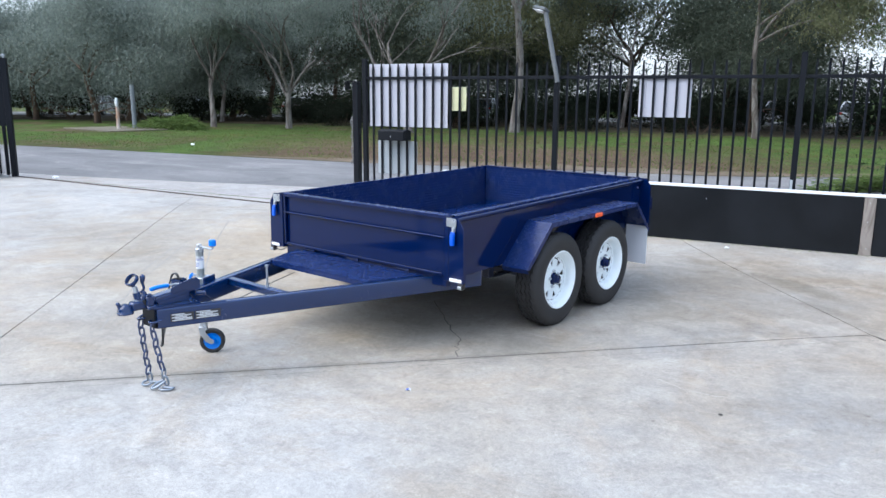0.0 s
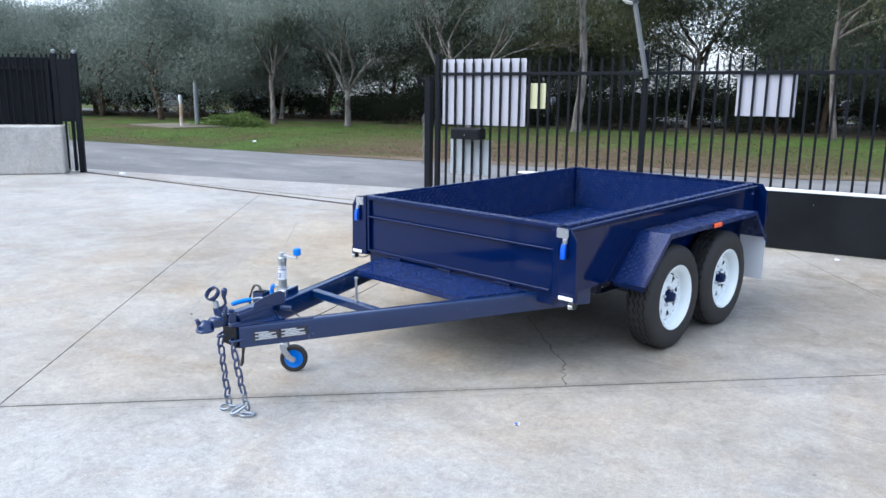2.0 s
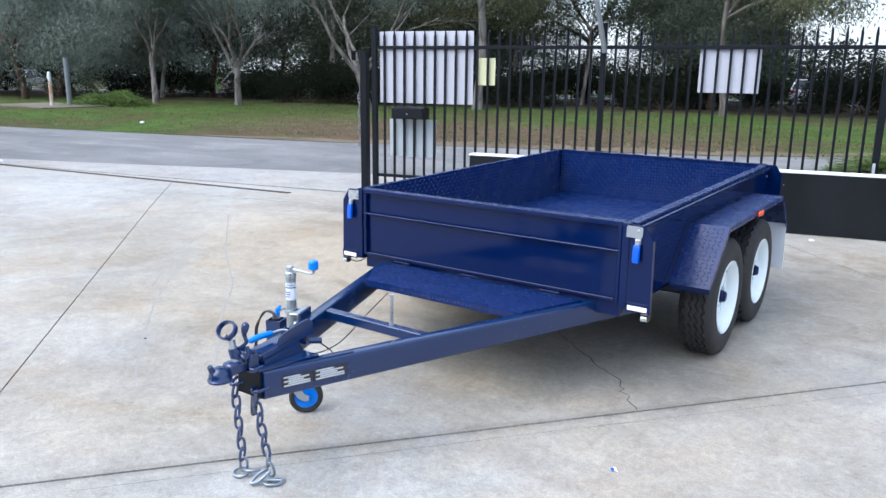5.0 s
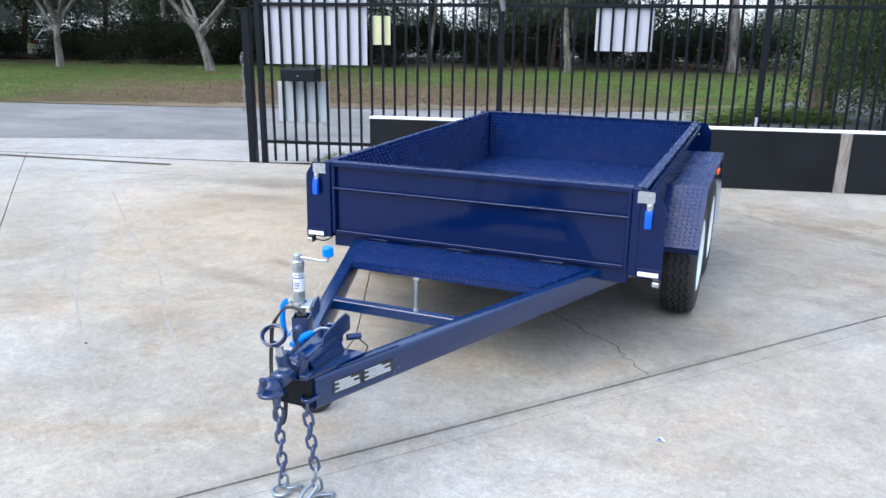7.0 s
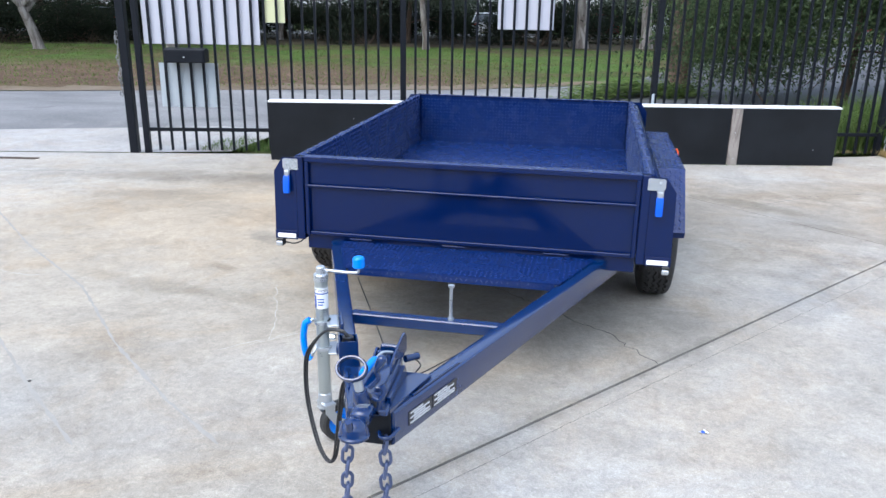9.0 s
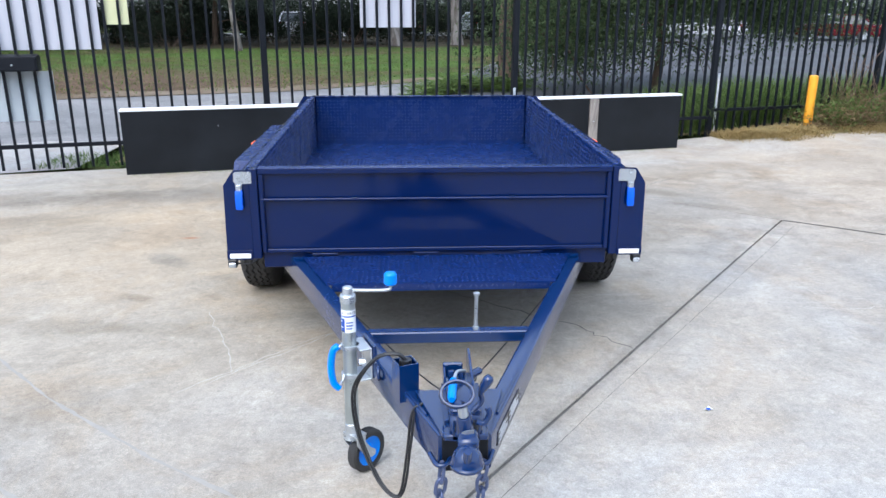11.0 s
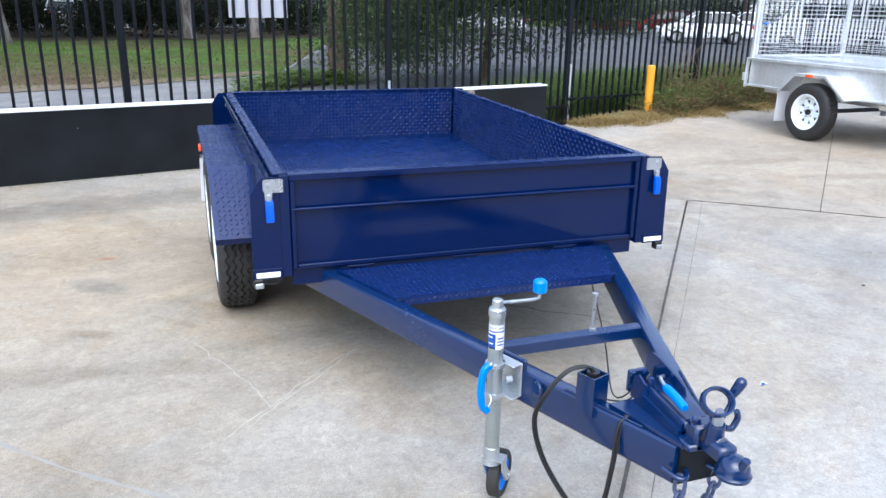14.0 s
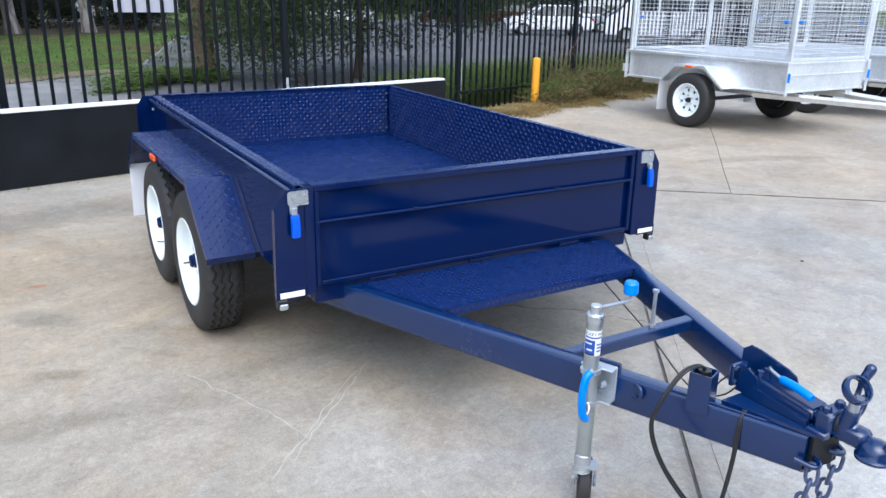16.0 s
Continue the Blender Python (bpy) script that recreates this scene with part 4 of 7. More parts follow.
def wheel_meshes():
    """White steel spoked rim with eight windows, dark inside, navy hub and nuts. The face looks to +x."""
    bm = bmesh.new()
    add_lathe(bm, [(0.070, 0.178), (0.076, 0.182), (0.082, 0.199), (0.086, 0.203), (0.089, 0.198), (0.080, 0.184), (0.066, 0.172), (0.050, 0.168), (0.032, 0.166), (0.027, 0.160), (0.026, 0.152)], 56)
    add_lathe(bm, [(0.031, 0.0), (0.031, 0.066), (0.030, 0.073), (0.027, 0.077), (0.026, 0.080)], 56)
    nW = 8
    def P(r, a, x):
        return bm.verts.new((x, r * math.cos(a), r * math.sin(a)))
    for w in range(nW):
        a0 = w * math.tau / nW
        half = math.pi / nW
        # spoke and rings around one window, with pressed-in edges
        xi, xo = 0.026, 0.026
        ri, ro = 0.080, 0.152
        wi, wo = 0.045, 0.165
        r1, r2 = 0.092, 0.136
        A = [P(ri, a0 - half, xi), P(ri, a0, xi), P(ri, a0 + half, xi)]
        B = [P(ro, a0 - half, xo), P(ro, a0, xo), P(ro, a0 + half, xo)]
        Wd = [P(r1, a0 - wi, 0.026), P(r1, a0 + wi, 0.026), P(r2, a0 + wo, 0.026), P(r2, a0 - wo, 0.026)]
        bm.faces.new((A[0], A[1], Wd[0]))
        bm.faces.new((A[1], Wd[1], Wd[0]))
        bm.faces.new((A[1], A[2], Wd[1]))
        bm.faces.new((A[2], B[2], Wd[2], Wd[1]))
        bm.faces.new((B[2], B[1], Wd[2]))
        bm.faces.new((B[1], Wd[3], Wd[2]))
        bm.faces.new((B[1], B[0], Wd[3]))
        bm.faces.new((B[0], A[0], Wd[0], Wd[3]))
        Dp = [bm.verts.new(v.co + Vector((-0.006, 0, 0))) for v in Wd]
        for i in range(4):
            bm.faces.new((Wd[i], Wd[(i + 1) % 4], Dp[(i + 1) % 4], Dp[i]))
    bmesh.ops.remove_doubles(bm, verts=bm.verts[:], dist=1e-4)
    bmesh.ops.recalc_face_normals(bm, faces=bm.faces[:])
    rim = mesh_of("wheel", bm, M_WHITE, 40)
    # black disc behind the windows stands for the shade inside the wheel
    bm = bmesh.new()
    add_lathe(bm, [(-0.075, 0.0), (-0.075, 0.180), (-0.020, 0.160), (-0.012, 0.150), (-0.012, 0.0)], 40)
    backing = mesh_of("dark_backing", bm, M_CABLE, 40)
    bm = bmesh.new()
    add_lathe(bm, [(0.031, 0.044), (0.036, 0.043), (0.038, 0.035), (0.058, 0.034), (0.061, 0.030), (0.072, 0.029), (0.077, 0.023), (0.079, 0.0)], 24)
    hub = mesh_of("hub_cap", bm, M_NAVY, 40)
    bm = bmesh.new()
    add_lathe(bm, [(0.0305, 0.010), (0.044, 0.010), (0.050, 0.006), (0.050, 0.0)], 6)
    nut = mesh_of("wheel_nut", bm, M_ZINC)
    bm = tube([(0.03, 0, 0.150), (0.05, 0, 0.158), (0.075, 0, 0.150)], 0.004, 6)
    valve = mesh_of("valve_stem", bm, M_CABLE)
    return rim, backing, hub, nut, valve


TYRE = tyre_mesh()
RIMS = wheel_meshes()


def wheel(parent, x, y, z, side, spin=0.0, hub_mesh=None):
    """One wheel as a part: the rim, with tyre, dark backing disc, hub and nuts on it."""
    rim, backing, hub, nut, valve = RIMS
    w = new("wheel", rim)
    w.parent = parent
    w.matrix_basis = pose(x, y, z, 0, 0, 0 if side > 0 else 180) @ Matrix.Rotation(radians(spin), 4, "X")
    tagged(w, "white steel spoked wheel")
    for name, me, lab in (("tyre", TYRE, "black tyre with zigzag tread"), ("dark_backing", backing, ""), ("hub_cap", hub_mesh or hub, "navy hub cap"), ("valve_stem", valve, "")):
        o = new(name, me)
        o.parent = w
        tagged(o, lab)
    for k in range(5):
        a = k * math.tau / 5 + 0.3
        o = new("wheel_nut", nut)
        o.parent = w
        o.matrix_basis = Matrix.Translation((0, 0.057 * math.cos(a), 0.057 * math.sin(a)))
    return w


def running_gear():
    for y, sp in ((0.925, 10), (1.635, 48)):
        for s in (-1, 1):
            wheel(trailer, s * 0.938, y, 0.325, s, sp if s > 0 else sp + 100)
        tpart("axle", box(-0.84, 0.84, y - 0.022, y + 0.022, 0.303, 0.347, 0.004), M_UNDER, "dark square axle", None, False)
    for s in (-1, 1):
        bm = bmesh.new()
        for k in range(4):
            L = 0.34 - k * 0.07
            for yc in (0.925, 1.635):
                add_box(bm, s * 0.68 - 0.022, s * 0.68 + 0.022, yc - L, yc + L, 0.350 + k * 0.008, 0.357 + k * 0.008, 0.001)
        tpart("leaf_spring", bm, M_UNDER, "stacked leaf springs", None, False)
        for y in (0.55, 1.28, 2.0):
            tpart("spring_hanger", box(s * 0.68 - 0.03, s * 0.68 + 0.03, y - 0.03, y + 0.03, 0.358, 0.44, 0.004), M_UNDER, "", None, False)


tread_part([((-INW, 0.03, FLOOR), (2 * INW, 0, 0), (0, LONG - 0.04, 0), (0, 0, 1))], True, 0.0008, 0.0240)
tread_part([((-INW, LONG, FLOOR + 0.01), (2 * INW, 0, 0), (0, 0, RIM - FLOOR - 0.02), (0, -1, 0)),
            ((-INW, 0.0146, FLOOR + 0.01), (2 * INW, 0, 0), (0, 0, RIM - FLOOR - 0.03), (0, 1, 0))]
           + [((s * INW, 0.03, FLOOR + 0.005), (0, LONG - 0.05, 0), (0, 0, RIM - FLOOR - 0.012), (-s, 0, 0)) for s in (-1, 1)]
           + [((s * INW if s > 0 else -INW - 0.040, 0.03, RIM - 0.001), (0.038, 0, 0), (0, LONG - 0.05, 0), (0, 0, 1)) for s in (-1, 1)], True, 0.0024, 0.0240)
body()
latches()
guards()
running_gear()


def out_at(Y):
    """Half width of the drawbar's outer edge at a place along it."""
    return 0.070 + 0.385 * (Y + 1.52)


SLOPE = math.atan(0.385)
ZT, ZB = 0.456, 0.350


def drawbar():
    for s in (-1, 1):
        bm = bmesh.new()
        w = 0.059
        y0, y1 = -1.52, 0.34
        # closed beam with a slightly rounded top and bottom
        q = 0.009
        sec = []
        for cx, cz, a0 in ((q, ZT - q, 180), (w - q, ZT - q, 90), (w - q, ZB + q, 0), (q, ZB + q, -90)):
            sec += [(cx + q * math.cos(radians(a0 - 30 * k)), cz + q * math.sin(radians(a0 - 30 * k))) for k in range(4)]
        rings = [[bm.verts.new((s * (out_at(y) - d), y, z)) for d, z in sec] for y in (y0, y1)]
        for i in range(16):
            bm.faces.new((rings[0][i], rings[0][(i + 1) % 16], rings[1][(i + 1) % 16], rings[1][i]))
        bm.faces.new(rings[0])
        bm.faces.new(rings[1][::-1])
        bmesh.ops.recalc_face_normals(bm, faces=bm.faces[:])
        beam = tpart("drawbar_beam", bm, M_SATIN, "navy rectangular steel drawbar beam", 40, False)
        # weld bead along the coupling plate
        part("weld_bead", tube([(s * (out_at(-1.42) - 0.012), -1.42, ZT + 0.002), (s * (out_at(-1.18) - 0.012), -1.18, ZT + 0.002)], 0.004, 6), M_SATIN, beam, "", 60)
    # diamond plate between the beams, cross bar and bolt
    yf, yb = -0.39, -0.026
    a, b = out_at(yf) - 0.045, out_at(yb) - 0.045
    bm = bmesh.new()
    add_prism(bm, [(-a, yf), (a, yf), (b, yb), (-b, yb)], 2, ZT + 0.001, ZT + 0.006)
    add_box(bm, -a + 0.02, a - 0.02, yf - 0.001, yf + 0.004, ZT - 0.026, ZT + 0.0055)
    tpart("step_plate", bm, M_PLATE, "navy diamond plate step between the beams", None, False)
    tread_part([((-b, yf, ZT + 0.006), (2 * b, 0, 0), (0, yb - yf, 0), (0, 0, 1)), ((-a + 0.02, yf - 0.001, ZT - 0.0225), (2 * a - 0.04, 0, 0), (0, 0, 0.0265), (0, -1, 0))], False, 0.0012, 0.0215, lambda c: abs(c.x) < out_at(c.y) - 0.058)
    xb = out_at(-0.835) - 0.059
    cross = tpart("cross_bar", box(-xb - 0.006, xb + 0.006, -0.855, -0.812, ZT - 0.047, ZT - 0.005, 0.004), M_SATIN, "navy square cross bar", None, False)
    bolt = part("upright_bolt", tube([(0.095, -0.833, ZT - 0.005), (0.095, -0.833, ZT + 0.121)], 0.0065, 10), M_ZINC, cross, "bright zinc bolt standing upright", 40)
    for z0, z1 in ((ZT - 0.0045, ZT + 0.006), (ZT + 0.121, ZT + 0.130)):
        part("bolt_nut", lathe([(z0, 0.0), (z0, 0.0115), (z1, 0.0115), (z1, 0.0)], 6, 2, (0.095, -0.833, 0)), M_ZINC, cross)
    # coupling base plate between the beam ends
    bm = bmesh.new()
    ya, yb = -1.535, -1.30
    add_prism(bm, [(-out_at(ya) + 0.004, ya), (out_at(ya) - 0.004, ya), (out_at(yb) - 0.03, yb), (-out_at(yb) + 0.03, yb)], 2, ZT + 0.0015, ZT + 0.012)
    tpart("coupling_plate", bm, M_SATIN, "", None, False)
    # black plate paints the shaded gap between the beam ends
    tpart("nose_shade_plate", box(-0.060, 0.060, -1.532, -1.522, ZB + 0.004, ZT, 0.002), M_FENCE, "black plate for the shaded open end of the drawbar nose", None, False)
    # override coupling: housing, front block, shaft, ball socket, handle
    bm = bmesh.new()
    add_prism(bm, [(-1.51, ZT + 0.013), (-1.51, 0.512), (-1.47, 0.516), (-1.33, 0.535), (-1.31, 0.528), (-1.30, ZT + 0.013)], 0, -0.040, 0.040)
    bmesh.ops.bevel(bm, geom=bm.edges[:], offset=0.012, segments=3, affect="EDGES")
    house = tpart("coupling_housing", bm, M_SATIN, "navy cast brake override housing", 40, False)
    block = box(-0.042, 0.042, -1.556, -1.510, ZT - 0.004, 0.526, 0.008)
    add_box(block, -0.058, 0.058, -1.556, -1.500, ZT + 0.001, ZT + 0.020, 0.004)
    part("front_block", block, M_SATIN, house, "navy cast block on the drawbar nose", 40)
    for x in (-0.028, 0.028):
        part("housing_bolt", lathe([(0.5265, 0.0), (0.5265, 0.012), (0.5355, 0.012), (0.5385, 0.0085), (0.5385, 0.0)], 6, 2, (x, -1.532, 0)), M_SATIN, house)
        part("housing_bolt", lathe([(0.5265, 0.0), (0.5265, 0.0145), (0.5285, 0.0145), (0.5285, 0.0)], 12, 2, (x, -1.532, 0)), M_SATIN, house)
    part("shaft_seal", lathe([(-1.557, 0.021), (-1.557, 0.030), (-1.566, 0.028), (-1.568, 0.021)], 20, 1, (0, 0, 0.496)), M_CABLE, house, "black rubber shaft seal", 40)
    for y, x in ((-1.335, -0.024), (-1.335, 0.004)):
        part("housing_bolt", lathe([(0.51, 0.010), (0.546, 0.010), (0.549, 0.0)], 6, 2, (x, y, 0)), M_SATIN, house)
    for sx in (-1, 1):
        part("housing_rib", prism([(-1.50, ZT + 0.013), (-1.50, ZT + 0.030), (-1.33, ZT + 0.048), (-1.31, ZT + 0.013)], 0, min(sx * 0.041, sx * 0.052), max(sx * 0.041, sx * 0.052)), M_SATIN, house)
    flange = prism([(-1.415, 0.520), (-1.405, 0.545), (-1.38, 0.556), (-1.29, 0.576), (-1.258, 0.578), (-1.236, 0.560), (-1.236, 0.512), (-1.40, 0.500)], 0, 0.026, 0.032)
    part("lever_bracket", flange, M_SATIN, house)
    flange2 = prism([(-1.36, ZT + 0.013), (-1.34, 0.53), (-1.31, 0.545), (-1.29, 0.535), (-1.28, ZT + 0.013)], 0, -0.046, -0.040)
    part("lever_bracket", flange2, M_SATIN, house)
    rear = part("housing_flange", box(-0.044, 0.014, -1.266, -1.252, ZT + 0.0135, 0.534, 0.003), M_SATIN, house)
    for x, z in ((-0.034, 0.523), (-0.034, 0.485), (0.004, 0.523)):
        part("flange_bolt", lathe([(-1.274, 0.0), (-1.274, 0.009), (-1.266, 0.009)], 6, 1, (x, 0, z)), M_SATIN, house)
    lever = tpart("brake_lever", tube(smooth_path([(0.014, -1.335, 0.545), (-0.010, -1.355, 0.552), (-0.022, -1.398, 0.548)], 4), 0.005, 8), M_ZINC, "handbrake lever", 50, False)
    part("lever_grip", tube(smooth_path([(-0.022, -1.394, 0.548), (-0.028, -1.442, 0.548), (-0.034, -1.494, 0.542)], 6), [0.009] + [0.0115] * 11 + [0.0085], 12), M_BLUE, lever, "bright blue plastic lever grip", 50)
    part("coupling_shaft", tube([(0.0, -1.5565, 0.496), (0.0, -1.60, 0.494)], 0.020, 16), M_ZINC, house, "steel coupling shaft", 40)
    # socket head
    bm = bmesh.new()
    add_lathe(bm, [(0.446, 0.0), (0.446, 0.035), (0.449, 0.0415), (0.456, 0.0425), (0.461, 0.0385), (0.474, 0.037), (0.487, 0.032), (0.496, 0.022), (0.501, 0.010), (0.502, 0.0)], 32, 2, (-0.006, -1.652, 0))
    add_box(bm, -0.026, 0.026, -1.63, -1.525, 0.458, 0.506, 0.010)
    add_tube(bm, [(-0.004, -1.572, 0.490), (-0.006, -1.577, 0.515), (-0.010, -1.584, 0.544), (-0.0105, -1.585, 0.548)], [0.025, 0.0215, 0.0195, 0.0175], 18)
    head = tpart("ball_socket", bm, M_SATIN, "navy cast ball coupling head", 45, False)
    part("collar", tube([(-0.0105, -1.585, 0.5482), (-0.014, -1.589, 0.580)], 0.0130, 14), M_ZINC, head, "bare steel collar", 40)
    # the ring is a flat band: wide across its plane, thin along it
    bm, rows_ = bmesh.new(), []
    u_, v_ = Vector((0.040, 0, 0)), Vector((0, 0.021, 0.024))
    n_ = u_.cross(v_).normalized()
    for k in range(28):
        a_ = k * math.tau / 28
        c_ = Vector((-0.028, -1.594, 0.613)) + u_ * math.cos(a_) + v_ * math.sin(a_)
        r_ = (u_ * math.cos(a_) + v_ * math.sin(a_)).normalized()
        rows_.append([bm.verts.new(c_ + r_ * p_ + n_ * q_) for p_, q_ in ((0.0045, -0.006), (0.0045, 0.006), (0.002, 0.0105), (-0.002, 0.0105), (-0.0045, 0.006), (-0.0045, -0.006), (-0.002, -0.0105), (0.002, -0.0105))])
    for k in range(28):
        for i in range(8):
            bm.faces.new((rows_[k][i], rows_[k][(i + 1) % 8], rows_[(k + 1) % 28][(i + 1) % 8], rows_[(k + 1) % 28][i]))
    bmesh.ops.recalc_face_normals(bm, faces=bm.faces[:])
    part("ring_handle", bm, M_SATIN, head, "navy band ring handle", 60)
    part("ring_neck", tube([(-0.014, -1.589, 0.5805), (-0.026, -1.605, 0.592)], 0.010, 10), M_SATIN, head, "", 50)
    part("catch", tube(smooth_path([(0.012, -1.57, 0.55), (0.036, -1.565, 0.575), (0.034, -1.57, 0.605), (0.048, -1.575, 0.635), (0.054, -1.578, 0.652)], 5), [0.007] * 9 + [0.008, 0.009, 0.0105, 0.012, 0.0125, 0.013, 0.0135, 0.0135, 0.0135, 0.012, 0.010, 0.006], 10), M_SATIN, head, "small safety catch", 60)
    part("catch_hook", tube(smooth_path([(0.022, -1.575, 0.525), (0.042, -1.575, 0.52), (0.056, -1.575, 0.545), (0.050, -1.575, 0.565)], 5), 0.008, 8), M_SATIN, head, "", 60)
    part("breakaway_pin", tube([(-0.008, -1.676, 0.478), (-0.008, -1.690, 0.512)], [0.012, 0.0095], 8), M_SATIN, head, "", 50)
    # brake cables running back under the plate
    for wire in ([(-0.010, -1.27, 0.470), (-0.030, -1.19, 0.400), (-0.125, -0.925, 0.350), (-0.295, -0.55, 0.346), (-0.465, -0.18, 0.340)],
                 [(0.052, -1.235, 0.488), (0.062, -1.17, 0.430), (0.036, -1.08, 0.350), (0.23, -0.70, 0.345), (0.49, -0.16, 0.335)]):
        tpart("brake_wire", tube(smooth_path(wire, 6), 0.0026, 6), M_CABLE, "thin black brake wire", 60, False)
    tpart("cable_clamp", tube([(0.034, -1.262, 0.492), (0.066, -1.225, 0.489)], 0.012, 10), M_SATIN, "", 50, False)
    # compliance plates on the beam: black and silver, with unreadable rows
    def on_beam(u, v, d):
        y = -1.50 + u
        return Vector((out_at(y) + d, y, v))
    for u0, u1 in ((0.040, 0.152), (0.157, 0.282)):
        bm = bmesh.new()
        def slab(u0, u1, z0, z1, d0, d1):
            vs = [bm.verts.new(on_beam(u, z, d)) for d in (d0, d1) for u, z in ((u0, z0), (u1, z0), (u1, z1), (u0, z1))]
            for q in ((0, 1, 2, 3), (4, 5, 6, 7), (0, 1, 5, 4), (1, 2, 6, 5), (2, 3, 7, 6), (3, 0, 4, 7)):
                bm.faces.new([vs[i] for i in q])
            bmesh.ops.recalc_face_normals(bm, faces=bm.faces[:])
        slab(u0, u1, 0.380, 0.424, 0.0005, 0.0025)
        plate = tpart("compliance_plate", bm, M_BLACKPL, "black and silver compliance plate, unreadable rows", None, False)
        rows = ((0.3835, 0.96), (0.3915, 0.95), (0.3995, 0.72), (0.4075, 0.92), (0.4155, 0.6))
        for k, (z, f) in enumerate(rows):
            bm = bmesh.new()
            slab(u0 + 0.006 + 0.016 * (k % 2), u0 + 0.006 + (u1 - u0 - 0.012) * f, z, z + 0.0058, 0.0026, 0.0034)
            part("text_bar", bm, M_ETCH, plate)
    # chain loops and chains
    link_bm = tube([(0.0145 * math.cos(k * math.tau / 20), 0, 0.0190 * math.sin(k * math.tau / 20) + (0.009 if math.sin(k * math.tau / 20) > 0 else -0.009)) for k in range(20)], 0.0052, 8, True)
    link = mesh_of("chain_link", link_bm, M_CHAINB, 60)
    zlink = link.copy()
    zlink.materials.clear()
    zlink.materials.append(M_HOOK)
    for s, x, y, hx, hy in ((-1, -0.062, -1.540, -0.085, -1.500), (1, 0.047, -1.535, 0.030, -1.470)):
        loop = tpart("chain_loop", tube(smooth_path([(x - 0.03 * s, y + 0.03, 0.395), (x - 0.012 * s, y - 0.012, 0.390), (x + 0.012 * s, y - 0.012, 0.388), (x + 0.03 * s, y + 0.03, 0.395)], 5), 0.007, 8), M_SATIN, "navy chain anchor loop", 60, False)
        n = 8
        for k in range(n):
            t = k / (n - 1)
            px = x + (hx - x) * t ** 1.2
            py = y + (hy - y) * t ** 1.2 - 0.005
            o = new("chain_link", link if k < n - 1 - (s > 0) else zlink)
            o.parent = loop
            o.matrix_basis = pose(px, py, 0.360 - 0.0455 * k, 8, -5 * s, (20 if k % 2 else 110) + 7 * math.sin(k * 2.1 + s))
        # bright bow and pin lying on the concrete at the chain's end
        if s < 0:
            ring = [(hx + 0.030 * math.cos(a), hy - 0.020 + 0.026 * math.sin(a), 0.014 + 0.006 * math.sin(a)) for a in [k * math.tau / 18 for k in range(18)]]
            sh = tpart("shackle", tube(ring, 0.0060, 8, True), M_HOOK, "bright zinc ring on the ground", 60, False)
            part("shackle_pin", tube(smooth_path([(hx + 0.018, hy - 0.012, 0.020), (hx + 0.044, hy + 0.004, 0.022), (hx + 0.052, hy + 0.024, 0.014), (hx + 0.036, hy + 0.034, 0.012)], 5), 0.006, 8), M_HOOK, sh, "", 60)
        else:
            sh = tpart("shackle", tube(smooth_path([(hx - 0.012, hy - 0.010, 0.045), (hx - 0.026, hy - 0.050, 0.030), (hx - 0.020, hy - 0.082, 0.014), (hx - 0.002, hy - 0.060, 0.020), (hx + 0.010, hy - 0.015, 0.045)], 5), 0.0065, 8), M_HOOK, "bright zinc hook on the ground", 60, False)
            part("shackle_pin", tube([(hx + 0.004, hy - 0.030, 0.012), (hx + 0.054, hy + 0.006, 0.010)], 0.0070, 8), M_HOOK, sh, "", 60)
            part("shackle_ring", tube(smooth_path([(hx - 0.008, hy - 0.045, 0.012), (hx + 0.030, hy - 0.052, 0.010), (hx + 0.060, hy - 0.020, 0.010), (hx + 0.054, hy + 0.010, 0.012)], 5), 0.0055, 8), M_HOOK, sh, "", 60)
    # plug holder: square tube on the outer side of the beam, with the lead
    m = Matrix.Translation((-0.152, -1.255, 0)) @ Matrix.Rotation(SLOPE, 4, "Z")
    bm = bmesh.new()
    t, h0, h1, q = 0.004, 0.425, 0.540, 0.030
    for x0, x1, y0, y1 in ((-q, q, -q, -q + t), (-q, q, q - t, q), (-q, -q + t, -q + t, q - t), (q - t, q, -q + t, q - t)):
        add_box(bm, x0, x1, y0, y1, h0, h1, 0, m)
    holder = tpart("plug_holder", bm, M_SATIN, "navy square tube holding the trailer plug", None, False)
    part("plug", tube([(-0.152, -1.255, 0.51), (-0.152, -1.255, 0.545)], [0.021, 0.018], 12), M_CABLE, holder, "black plug", 40)
    for d in (0.0, 0.008):
        lead = smooth_path([(-0.152 + d, -1.255, 0.54), (-0.175, -1.258 + d, 0.562), (-0.232, -1.250 + d, 0.549), (-0.286 - d, -1.237, 0.475), (-0.303 - d, -1.230, 0.40), (-0.285 - d, -1.265, 0.30), (-0.232 - d, -1.325, 0.195), (-0.190, -1.36 - d, 0.163), (-0.168 + d, -1.37, 0.19), (-0.150 + d, -1.375, 0.32), (-0.135 + d, -1.37, 0.437), (-0.105, -1.365 + d, 0.463)], 7)
        part("plug_lead", tube(lead, 0.0040, 8), M_CABLE, holder, "looped black trailer lead", 60)
    tpart("beam_clip", tube(arc((-out_at(-1.10) - 0.004, -1.10, 0.425), 0.02, 60, 300, 8, (1, 2)), 0.006, 8), M_SATIN, "", 60, False)


